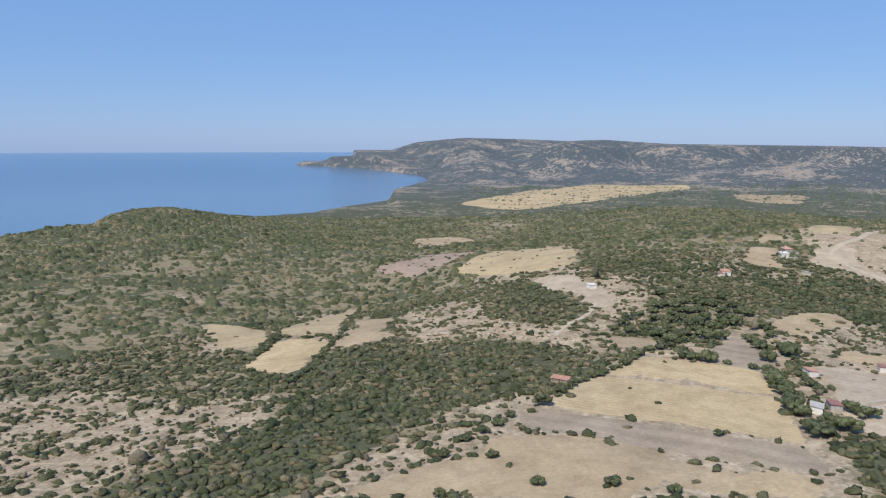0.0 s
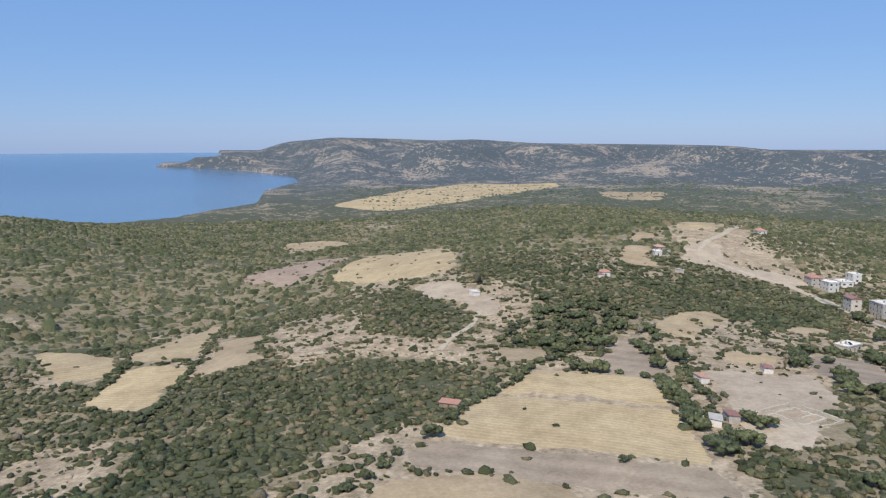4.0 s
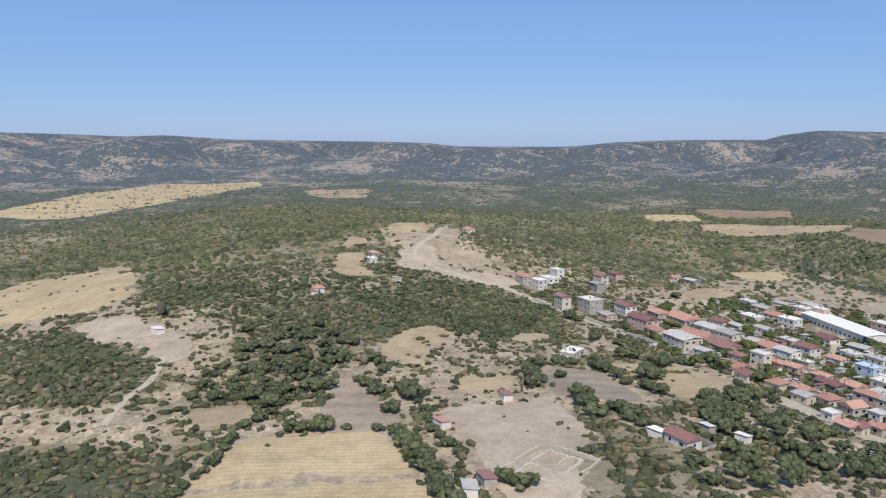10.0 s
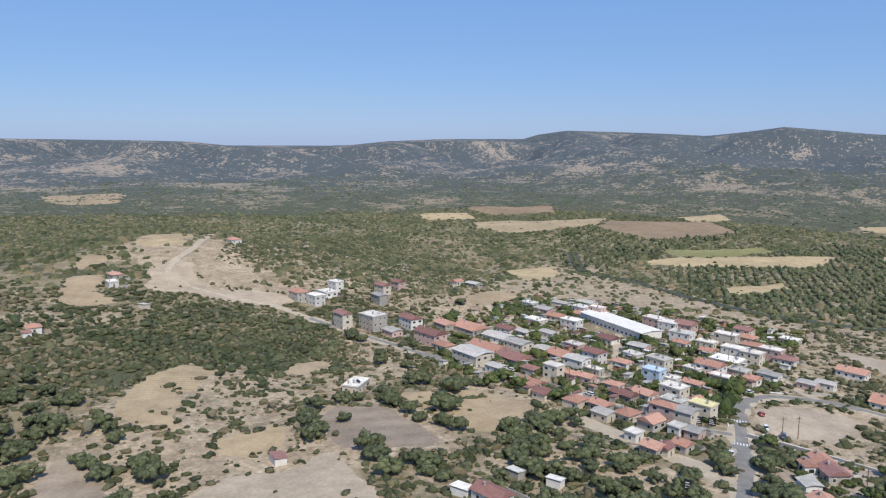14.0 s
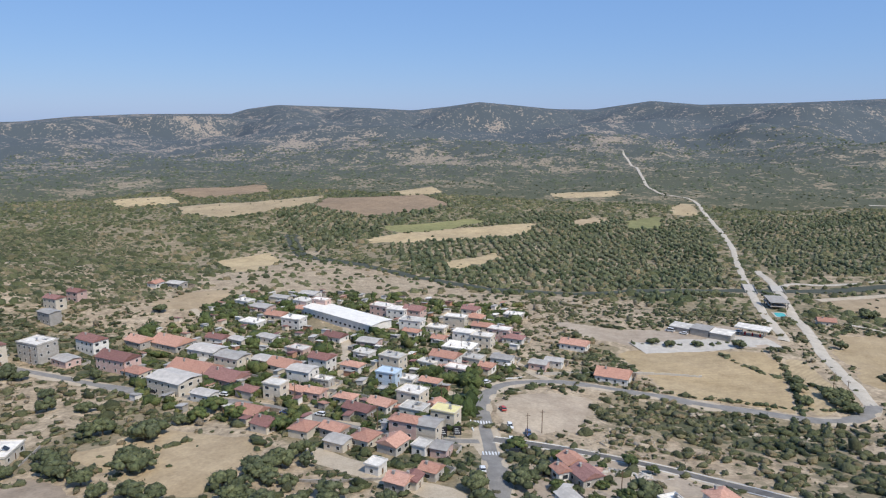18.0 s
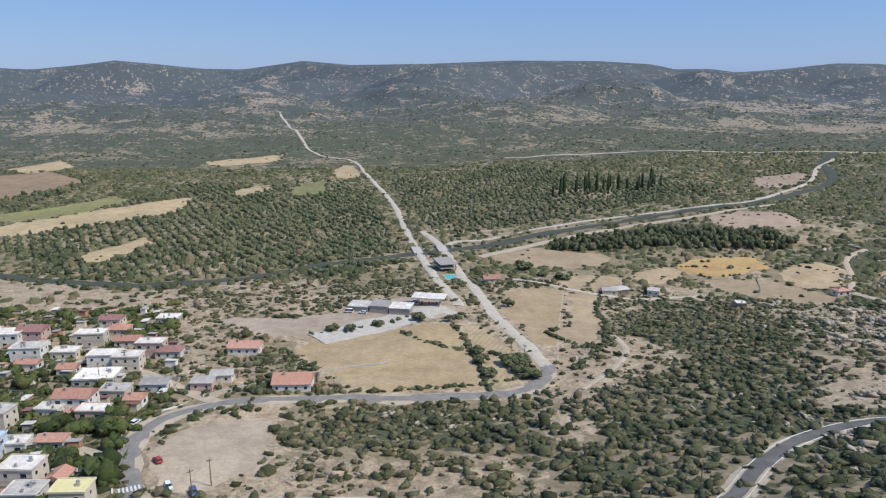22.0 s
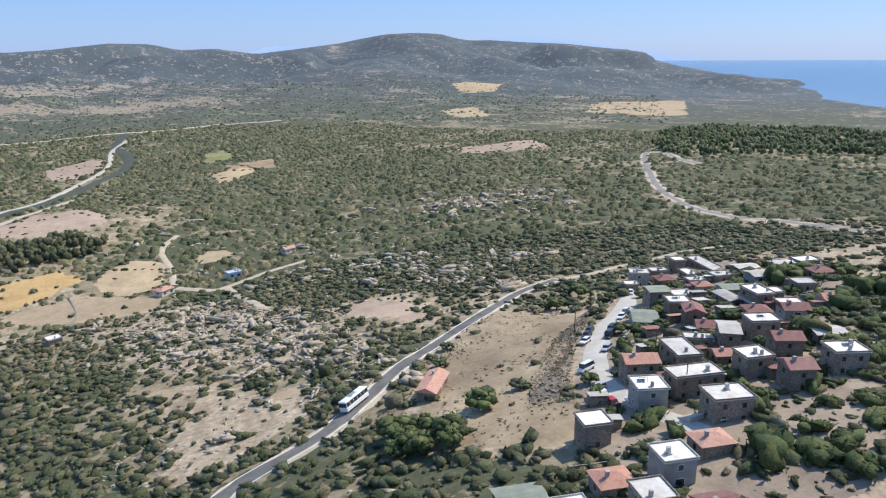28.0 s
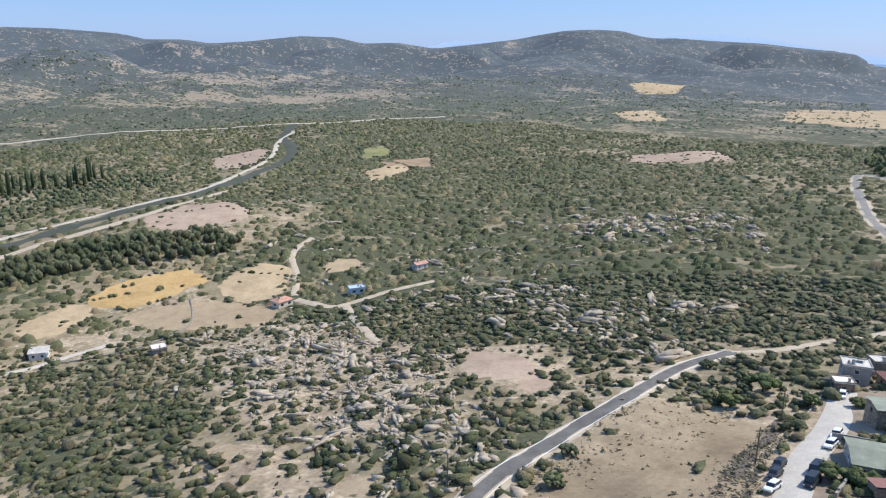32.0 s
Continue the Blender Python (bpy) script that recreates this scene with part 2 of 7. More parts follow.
BARK = plain("bark", (0.09, 0.07, 0.05), (0.16, 0.13, 0.10), 2.0, 0.95)
OAK = foliage("evergreen_oak_leaves", (0.055, 0.0635, 0.030), (0.092, 0.102, 0.050), (0.144, 0.153, 0.082))
OLIVE = foliage("olive_leaves", (0.09, 0.104, 0.056), (0.12, 0.133, 0.0762), (0.178, 0.189, 0.116))
BROAD = foliage("broad_leaves", (0.0432, 0.06, 0.0198), (0.0696, 0.0912, 0.0308), (0.114, 0.138, 0.0506), (0.138, 0.144, 0.0528))
MAQUIS = foliage("maquis_leaves", (0.0505, 0.058, 0.0265), (0.0905, 0.0985, 0.047), (0.144, 0.148, 0.078), (0.226, 0.187, 0.112))
HEATH = foliage("grey_heath", (0.15, 0.125, 0.085), (0.22, 0.185, 0.125), (0.29, 0.245, 0.165), (0.12, 0.12, 0.06))
CYPRESS = foliage("dark_conifer_leaves", (0.032, 0.048, 0.020), (0.050, 0.070, 0.030), (0.080, 0.102, 0.046))
PINE = foliage("pine_needles", (0.0528, 0.0682, 0.0273), (0.0825, 0.101, 0.042), (0.127, 0.145, 0.063))
# far trees: air haze painted into the leaves as a bluer, flatter tone
HILL = foliage("hazy_far_tree_leaves", (0.0682, 0.0836, 0.055), (0.0935, 0.11, 0.0748), (0.127, 0.143, 0.099))
DRY = foliage("dry_brush", (0.22, 0.165, 0.09), (0.34, 0.265, 0.15), (0.47, 0.375, 0.22), (0.20, 0.155, 0.085))

def masonry(name, a, b_col, vary):
    """Uneven blocks, each with its own tone, between darker joints."""
    m, n, l, b = material(name, 0.95)
    w = place_of(n, l)
    v = n.new("ShaderNodeTexVoronoi")
    v.inputs["Scale"].default_value = 4.6
    l.new(w, v.inputs["Vector"])
    e = n.new("ShaderNodeTexVoronoi")
    e.feature = "DISTANCE_TO_EDGE"
    e.inputs["Scale"].default_value = 4.6
    l.new(w, e.inputs["Vector"])
    sp = n.new("ShaderNodeSeparateColor")
    l.new(v.outputs["Color"], sp.inputs[0])
    col = ramp_of(n, l, sp.outputs[0], [(0.0, a), (1.0, b_col)])
    col = mix_of(n, l, 0.6, col, ramp_of(n, l, noise_of(n, l, w, 0.5, 5), [(0.3, (0.62, 0.60, 0.57)), (0.7, (1.2, 1.2, 1.2))]), "MULTIPLY")
    col = mix_of(n, l, 0.55, col, ramp_of(n, l, e.outputs["Distance"], [(0.0, (0.5, 0.47, 0.44)), (0.06, (1, 1, 1))]), "MULTIPLY")
    o = n.new("ShaderNodeObjectInfo")
    col = mix_of(n, l, 1.0, col, ramp_of(n, l, o.outputs["Random"], [(0, (1 - vary,) * 3), (1, (1 + vary,) * 3)]), "MULTIPLY")
    l.new(col, b.inputs["Base Color"])
    bump_of(n, l, b, e.outputs["Distance"], 0.05)
    return m


WALLS = {
    "white": plain("whitewashed_render", (0.62, 0.585, 0.53), (0.76, 0.725, 0.665), 0.6, 0.9, vary=0.12),
    "cream": plain("cream_render", (0.55, 0.48, 0.38), (0.66, 0.59, 0.48), 0.6, 0.9, vary=0.1),
    "pinkish": plain("pink_render", (0.52, 0.36, 0.31), (0.62, 0.45, 0.39), 0.6, 0.9, vary=0.1),
    "grey": plain("grey_cement_render", (0.32, 0.295, 0.26), (0.45, 0.42, 0.375), 0.6, 0.92, vary=0.15),
    "stone": masonry("grey_stone_masonry", (0.17, 0.138, 0.105), (0.37, 0.305, 0.24), 0.22),
    "bluish": plain("pale_blue_render", (0.42, 0.50, 0.58), (0.52, 0.60, 0.67), 0.6, 0.9, vary=0.08),
    "brick": plain("bare_brick", (0.36, 0.19, 0.12), (0.46, 0.27, 0.18), 1.5, 0.92, vary=0.12),
}


def tiled(name, a, b_col):
    m, n, l, b = material(name, 0.85)
    w = place_of(n, l)
    col = ramp_of(n, l, noise_of(n, l, w, 1.3, 5), [(0.3, a), (0.7, b_col)])
    wv = n.new("ShaderNodeTexWave")
    wv.bands_direction = "X"
    wv.inputs["Scale"].default_value, wv.inputs["Distortion"].default_value = 1.1, 0.6
    l.new(w, wv.inputs["Vector"])
    col = mix_of(n, l, 0.5, col, ramp_of(n, l, wv.outputs["Fac"], [(0.2, (0.72, 0.70, 0.68)), (0.7, (1.12, 1.1, 1.08))]), "MULTIPLY")
    o = n.new("ShaderNodeObjectInfo")
    col = mix_of(n, l, 1.0, col, ramp_of(n, l, o.outputs["Random"], [(0, (0.75, 0.75, 0.78)), (0.6, (1.0, 1.0, 1.0)), (1, (1.12, 1.2, 1.25))]), "MULTIPLY")
    l.new(col, b.inputs["Base Color"])
    bump_of(n, l, b, wv.outputs["Fac"], 0.06)
    return m


ROOFS = {
    "tile": tiled("terracotta_tiles", (0.43, 0.215, 0.150), (0.57, 0.325, 0.235)),
    "brown": tiled("dark_red_tiles", (0.24, 0.12, 0.10), (0.35, 0.185, 0.155)),
    "sheet": plain("grey_sheet_roof", (0.36, 0.335, 0.30), (0.54, 0.505, 0.455), 0.4, 0.75, vary=0.25),
    "flat": plain("pale_flat_roof", (0.50, 0.465, 0.41), (0.86, 0.815, 0.735), 0.3, 0.9, vary=0.3),
    "blue": plain("pale_blue_roof", (0.42, 0.52, 0.60), (0.54, 0.63, 0.70), 0.5, 0.8, vary=0.08),
    "yellow": plain("pale_yellow_roof", (0.68, 0.60, 0.28), (0.76, 0.68, 0.36), 0.5, 0.9),
    "green": plain("grey_green_sheet", (0.20, 0.22, 0.17), (0.29, 0.31, 0.24), 0.4, 0.75, vary=0.1),
}
FRAME = plain("white_window_frame", (0.60, 0.60, 0.58), (0.72, 0.72, 0.70), 2.0, 0.5)
WOOD = plain("brown_wood", (0.13, 0.08, 0.045), (0.21, 0.14, 0.085), 3.0, 0.7)
METAL = plain("grey_metal", (0.35, 0.36, 0.37), (0.48, 0.49, 0.50), 2.0, 0.45, 0.6)
RUBBER = plain("black_rubber", (0.02, 0.02, 0.02), (0.035, 0.035, 0.035), 4.0, 0.8)
BLUE_PLASTIC = plain("blue_plastic", (0.05, 0.16, 0.40), (0.08, 0.22, 0.50), 2.0, 0.5)
POOL = plain("pool_water", (0.10, 0.45, 0.45), (0.14, 0.52, 0.50), 0.6, 0.1)
RED_PAINT = plain("red_paint", (0.42, 0.035, 0.03), (0.52, 0.06, 0.045), 2.0, 0.5)


def glass_pane():
    m, n, l, b = material("dark_window_glass", 0.08)
    b.inputs["Specular IOR Level"].default_value = 0.5
    w = place_of(n, l)
    l.new(ramp_of(n, l, noise_of(n, l, w, 1.5), [(0.3, (0.02, 0.025, 0.03)), (0.7, (0.05, 0.055, 0.06))]), b.inputs["Base Color"])
    return m


GLASS = glass_pane()


def paint(name, c):
    m, n, l, b = material(name, 0.3)
    b.inputs["Specular IOR Level"].default_value = 0.5
    w = place_of(n, l)
    l.new(ramp_of(n, l, noise_of(n, l, w, 3.0), [(0.3, tuple(0.9 * v for v in c)), (0.7, c)]), b.inputs["Base Color"])
    return m


CAR_PAINT = {"white": paint("white_car_paint", (0.78, 0.78, 0.77)), "silver": paint("silver_car_paint", (0.42, 0.43, 0.45)),
             "black": paint("black_car_paint", (0.03, 0.03, 0.035)), "red": paint("red_car_paint", (0.45, 0.04, 0.03)),
             "blue": paint("blue_car_paint", (0.06, 0.10, 0.22))}

# ---- lie of the land ----
CX, CY = 150.0, 120.0      # middle of the plan, under the flight
RISES_A = [
    (0, 0, 450, 47.1), (520, -80, 90, -17.7), (360, 640, 90, 20.5), (120, -160, 90, 18.6),
    (220, -720, 200, 25.2), (-200, 320, 90, -7.7), (760, 180, 200, -15.0), (40, 1260, 200, -17.4),
    (-500, 900, 200, 22.1), (1200, -1600, 450, 14.7), (-200, 80, 90, -13.8), (-120, 560, 90, -11.5),
    (120, 560, 90, 10.0), (200, 0, 90, 16.4), (400, 1080, 200, -4.6), (-120, -320, 90, 0.8),
    (-40, -320, 90, 4.9), (360, 80, 90, -13.5), (520, -240, 90, -11.2), (680, 560, 90, -16.5),
    (-800, -1600, 450, 0.2), (-400, -1600, 450, 0.9), (800, 1600, 450, 9.4), (940, 1080, 200, -4.3),
]
RISES_B = [
    (1120, 0, 200, -8.5), (400, 720, 200, 22.9), (-400, -1200, 450, 5.9), (1120, -720, 200, 9.5),
    (-140, 1080, 200, -21.2), (40, -320, 90, 12.4), (-320, 900, 200, 21.1), (680, -240, 90, 8.4),
    (-200, 0, 90, -12.7), (760, 1080, 200, -13.1), (440, 320, 90, -4.6), (760, -540, 200, -9.0),
    (0, -1200, 450, 11.4), (-40, 560, 90, -14.8), (1200, -1200, 450, 11.4), (400, 1260, 200, 8.5),
    (-500, 0, 200, -6.9), (-120, 320, 90, -12.6), (-500, 180, 200, -10.9), (280, 400, 90, -5.2),
    (120, 480, 90, 10.0), (200, 640, 90, 7.8),
]
# Skyline: compass angle (clockwise from +y) and the crest's angle of rise seen from the middle of the plan.
CREST_AZ = [-180, -14, -8.1, -5.9, -4, -0.2, 4.3, 8, 11, 16, 20, 27, 31, 36, 40.5, 43, 46, 50.6, 57, 58.2, 60.4, 65.5, 68, 71, 74, 76.2, 79, 82, 85, 89.5, 93, 99, 105.5, 112, 116, 117.7,
            120.2, 122, 124.6, 128.3, 131, 133, 135.5, 138.3, 141.3, 144.5, 146, 148, 150.2, 152.2, 153.4, 154.5, 156, 158.5, 161.8, 163.6, 165.4, 167.2, 169, 172, 180]
CREST_UP = [-0.9, -0.9, -0.77, -0.45, 0.15, 0.5, 0.4, 0.25, 0.35, 0.02, -0.02, -0.1, -0.2, -0.75, -0.5, -0.45, -0.13, 0.06, 0.08, 0.43, 0.75, 0.6, 0.5, 0.35, 0.68, 1.0, 0.75, 0.45, 0.4, 1.05, 0.75, 0.85, 1.1, 1.05, 0.8, 0.43,
            0.45, 0.2, 0.38, 0.8, 0.75, 0.33, 0.42, 0.02, 0.36, 0.75, 1.05, 1.4, 1.5, 1.4, 1.05, 0.9, 0.92, 0.75, 0.6, 0.38, 0.2, 0.1, -0.4, -1.0, -1.0]
# Brow of the coastal hill: compass angle and slope seen from above the start of the flight.
BROW_AZ = [-32.1, -28.6, -26.1, -24.9, -23.0, -21.0, -17.0, -9.7, -7.9, -4.3, -2.3]
BROW = [-0.1139, -0.1038, -0.1026, -0.0905, -0.0845, -0.0841, -0.096, -0.102, -0.0866, -0.084, 0.05]
SEA = -42.0


def smooth(a, b, v):
    s = np.clip((v - a) / float(b - a), 0, 1)
    return s * s * (3 - 2 * s)


def waves(x, y, size, seed):
    """Cheap smooth unevenness, about -1 to 1."""
    g = np.random.RandomState(seed)
    out = 0
    for k in range(6):
        a, p, f = g.uniform(0, 6.283), g.uniform(0, 6.283), g.uniform(0.6, 1.7) * 6.283 / size
        out = out + np.sin(f * (x * math.cos(a) + y * math.sin(a)) + p + 1.3 * np.sin(0.6 * f * (y * math.cos(a) - x * math.sin(a)) + 2 * p))
    return out / 3.2


def polar(x, y):
    return np.hypot(x - CX, y - CY), np.degrees(np.arctan2(x - CX, y - CY))


def sea_level(r):
    """The sea, drawn up towards its horizon."""
    return SEA + 105 * smooth(1900, 4900, r) ** 1.2


def coast(r):
    """Compass angle of the western shore at each distance."""
    return np.interp(r, [0, 890, 900, 1000, 1250, 1380, 1450, 1620, 1769, 2137, 2485, 2750, 3008, 3211, 3435, 3560, 3620, 3700, 3854, 3990, 4100, 4900],
                     [-400, -400, -120, -40, -30, -24, -18, -13.5, -9.6, -7.6, -4.4, -4.2, -4.9, -7.5, -11, -14.5, -14, -9.5, -8.6, -10.6, -9.5, -9.5])


def coast_east(r):
    """Compass angle of the southern shore at each distance."""
    return np.interp(r, [0, 1500, 1900, 2250, 2454, 2700, 3060, 3150, 3210, 3310, 3500, 3690, 3905, 4300, 4900],
                     [999, 999, 183, 179.5, 178.8, 179.3, 177, 178.3, 178, 174.2, 173, 171.8, 170.3, 169, 168])


def land(r, az):
    """How far inside the coast a place lies: above 0.5 is land."""
    east = coast_east(r)
    soft = np.clip(2200 / np.maximum(r, 300), 0.6, 4)
    az = np.where((r > 900) & (az < -60), az + 360, az)
    return np.minimum(smooth(-1.0, 1.0, (az - coast(r)) / soft), smooth(-1.0, 1.0, (east - az) / soft))


def ground_z(x, y):
    x, y = np.asarray(x, float), np.asarray(y, float)
    z = np.full(x.shape, -15.0)
    for cx, cy, s, h in RISES_A + RISES_B:
        z += h * np.exp(-((x - cx) ** 2 + (y - cy) ** 2) / (2.0 * s * s))
    z += 16 * np.exp(-((x + 420) ** 2 + (y - 1060) ** 2) / (2.0 * 130 ** 2))
    r, az = polar(x, y)
    z += 0.5 * waves(x, y, 60, 3) + 2.0 * waves(x, y, 260, 5) * smooth(300, 900, r)
    start = np.interp(az, [-20, 0, 30, 60, 90, 110, 125, 145, 165, 180], [2300, 2300, 2100, 1700, 1350, 1300, 1400, 1800, 2300, 2600])
    s = np.clip((r - start) / (4350 - start), 0, 1.06)
    s = s * np.where(np.abs(az) < 40, 0.12 + 0.88 * smooth(-0.5, 4.5, az - coast(r)), 1.0)
    s = s * np.where(az > 140, 0.1 + 0.9 * smooth(-0.5, 5.0, coast_east(r) - az), 1.0)
    up = np.interp(az, CREST_AZ, CREST_UP)
    z = z * (1 - s) + (117 + np.tan(np.radians(up)) * 4350) * s
    rough = np.clip(s * (1 - s) * 4.5, 0, 1)
    fold = np.abs(waves(x, y, 1500, 14)) * 1.4 - 0.5
    z += rough * ((72 * smooth(0.15, 0.6, s) + 16) * fold + 32 * waves(x, y, 700, 11) + 7 * np.abs(waves(x, y, 330, 12)) + 5 * waves(x, y, 150, 13))
    z = np.where(r > 1500, np.minimum(z, 117 + np.tan(np.radians(up - 0.16 * smooth(4300, 3600, r))) * r), z)
    far, turn = np.hypot(x, y), np.degrees(np.arctan2(x, y))
    z = np.where((far > 600) & (far < 2400) & (turn < BROW_AZ[-1]) & (turn > -60), np.minimum(z, 115.5 + far * np.interp(turn, BROW_AZ, BROW)), z)
    k = land(r, az)
    z = np.where(z > -12, z * k + -12 * (1 - k), z)
    return np.where(k < 0.5, np.minimum(z, sea_level(r) - 25 * (1 - 2 * k)), np.maximum(z, sea_level(r) + 1 + 14 * smooth(0.5, 0.9, k)))

# ---- ground sheet and sea ----
# Share of the ground under scrub, area by area, on a raster of 4 m cells.
PX, PY, PNX, PNY = -440, -700, 440, 560
SHARE, KNOWN = np.zeros((PNY, PNX)), np.zeros((PNY, PNX))
CELL_X, CELL_Y = np.meshgrid(PX + 4.0 * np.arange(PNX) + 2, PY + 4.0 * np.arange(PNY) + 2)


def inside(px, py, poly):
    hit = np.zeros(px.shape, bool)
    for (x0, y0), (x1, y1) in zip(poly, poly[1:] + poly[:1]):
        if y0 != y1:
            hit ^= ((y0 > py) != (y1 > py)) & (px < (x1 - x0) * (py - y0) / (y1 - y0) + x0)
    return hit


def patch(amount, poly):
    """An area whose scrub covers about this share of the ground."""
    hit = inside(CELL_X, CELL_Y, poly)
    SHARE[hit], KNOWN[hit] = amount, 1.0


def soften(a, times):
    for _ in range(times):
        a = (a * 2 + np.roll(a, 1, 0) + np.roll(a, -1, 0) + np.roll(a, 1, 1) + np.roll(a, -1, 1)) / 6
    return a


patch(0.86, [(-443, 707), (-376, 780), (-352, 916), (-299, 1031), (-228, 1341), (-98, 743), (-78, 672), (-124, 629), (-216, 552), (-333, 526)])
patch(0.45, [(-291, 620), (-253, 695), (-206, 688), (-198, 640), (-233, 598), (-278, 581)])
patch(0.92, [(-442, 715), (-396, 838), (-354, 921), (-295, 941), (-274, 851), (-355, 761)])
patch(0.68, [(-327, 517), (-212, 542), (-180, 477), (-165, 417), (-106, 357), (-73, 314), (-74, 294), (-127, 317), (-183, 335), (-202, 312)])
patch(0.92, [(-66, 329), (-50, 375), (-19, 369), (19, 350), (27, 307), (21, 265), (3, 247), (-15, 221), (-28, 207), (-36, 175), (-102, 192), (-87, 216), (-62, 239), (-64, 290)])
patch(0.3, [(-200, 308), (-178, 331), (-124, 311), (-71, 293), (-61, 259), (-71, 236), (-83, 220), (-106, 209), (-143, 218)])
patch(0.40, [(-142, 215), (-104, 206), (-102, 192), (-132, 199)])
patch(0.75, [(-65, 560), (-41, 603), (20, 551), (-1, 420), (-19, 371), (-45, 387)])
patch(0.75, [(27, 339), (75, 333), (84, 304), (46, 259), (25, 264), (26, 299)])
patch(0.3, [(-28, 202), (3, 247), (34, 261), (44, 259), (36, 246), (14, 218), (-7, 191), (-27, 174), (-33, 175)])
patch(0.22, [(34, 357), (51, 375), (63, 356), (57, 338), (41, 343)])
patch(0.75, [(-298, 976), (-216, 1329), (-89, 1500), (20, 1559), (42, 1007), (-51, 1110), (-43, 724), (-78, 685), (-205, 675)])
patch(0.7, [(-205, 675), (-83, 685), (-72, 596), (-104, 541), (-142, 468)])
patch(0.8, [(92, 529), (255, 852), (256, 605), (212, 507), (168, 503), (117, 466)])
patch(0.25, [(64, 499), (96, 469), (130, 435), (116, 382), (91, 369), (86, 397), (75, 437)])
patch(0.28, [(-17, 385), (19, 477), (29, 423), (37, 381), (55, 359), (36, 334), (13, 348)])
patch(1.0, [(29, 424), (57, 507), (74, 431), (85, 394), (73, 361), (52, 371), (37, 386)])
patch(0.55, [(185, 876), (235, 608), (244, 574), (214, 507), (137, 502), (111, 567)])
patch(0.28, [(-21, 499), (27, 448), (31, 363), (14, 344), (-8, 352), (-25, 380), (-32, 445)])
patch(0.85, [(-21, 340), (-5, 354), (24, 350), (48, 330), (63, 306), (86, 307), (64, 278), (42, 249), (-17, 295)])
patch(0.25, [(35, 354), (61, 355), (85, 325), (90, 312), (68, 309), (48, 332)])
patch(0.7, [(127, 493), (186, 492), (222, 481), (167, 378), (125, 343), (101, 340), (87, 347), (113, 385), (130, 417)])
patch(0.40, [(373, 599), (879, 1122), (845, 856), (751, 636), (694, 537), (454, 455), (401, 491), (363, 506)])
patch(0.1, [(309, 589), (390, 624), (361, 548), (364, 493), (345, 483), (316, 515), (286, 531)])
patch(0.8, [(189, 406), (222, 476), (269, 517), (299, 483), (320, 416), (293, 377), (258, 392), (236, 403), (206, 399)])
patch(0.08, [(307, 575), (366, 610), (363, 573), (355, 517), (346, 493), (298, 508), (282, 525)])
patch(0.40, [(376, 590), (817, 1018), (751, 772), (656, 566), (486, 461), (403, 494), (363, 528)])
patch(0.12, [(174, 320), (199, 310), (204, 280), (179, 242), (163, 224), (143, 231), (137, 252), (146, 277)])
patch(0.95, [(173, 239), (183, 236), (191, 225), (187, 210), (181, 208), (165, 212), (161, 220)])
patch(0.12, [(172, 364), (200, 393), (230, 399), (217, 375), (192, 365)])
patch(0.35, [(213, 356), (254, 369), (269, 348), (210, 312), (192, 315), (195, 334)])
patch(0.3, [(232, 396), (260, 375), (233, 329), (217, 323), (192, 330), (201, 358)])
patch(0.1, [(233, 329), (256, 319), (240, 263), (220, 259), (204, 285)])
patch(0.85, [(312, 473), (326, 434), (317, 403), (290, 375), (279, 394), (258, 373), (244, 377)])
patch(0.1, [(285, 306), (302, 282), (292, 259), (256, 256), (251, 280)])
patch(0.40, [(784, 1156), (850, 1004), (663, 622), (494, 432), (424, 432), (386, 482), (345, 521)])
patch(0.1, [(364, 200), (391, 173), (387, 159), (325, 161), (320, 185), (336, 197)])
patch(0.9, [(466, 11), (504, -38), (520, -100), (325, 16), (315, 50), (296, 81), (318, 85), (376, 47)])
patch(0.8, [(369, 163), (391, 127), (380, 93), (380, 62), (338, 66), (318, 85), (330, 103), (343, 120), (345, 143), (344, 158)])
patch(0.25, [(339, 158), (330, 114), (306, 86), (296, 81), (308, 118), (320, 154)])
patch(0.12, [(296, 120), (273, 96), (255, 96), (247, 110), (245, 128), (257, 138), (281, 129)])
patch(0.4, [(258, 98), (266, 60), (258, 57), (224, 77), (228, 95), (245, 99)])
patch(0.25, [(276, 263), (272, 226), (261, 211), (255, 188), (236, 177), (239, 240)])
patch(0.35, [(346, 163), (349, 126), (336, 94), (300, 92), (321, 162)])
patch(0.65, [(447, 18), (531, -68), (504, -125), (413, -85), (331, -30), (325, 8), (345, 14), (375, 29)])
patch(0.35, [(390, 67), (400, 38), (368, 32), (326, 48), (322, 81), (351, 78)])
patch(0.92, [(850, -397), (1041, -664), (942, -968), (682, -949), (439, -443), (613, -339), (701, -315)])
patch(0.92, [(605, -182), (613, -339), (428, -419), (320, -193), (347, -123), (426, -140), (509, -152)])
patch(0.4, [(396, 61), (454, 12), (467, -5), (422, 1), (364, 46), (359, 64)])
patch(0.85, [(458, 16), (507, -40), (454, -86), (393, -69), (359, -37), (358, -10), (407, 9), (409, 28)])
patch(0.7, [(397, 34), (365, -5), (335, 4), (312, 31), (295, 51), (325, 72), (356, 50)])
patch(0.7, [(359, -37), (364, -73), (332, -84), (314, -75), (304, -28), (313, -6), (321, 7)])
patch(0.15, [(338, -48), (341, -63), (318, -34), (344, -29)])
patch(0.8, [(308, -4), (287, -36), (255, -16), (239, 15), (282, 42), (299, 18)])
patch(0.85, [(492, -17), (508, -42), (477, -68), (423, -48), (410, -23), (438, -5), (449, 4)])
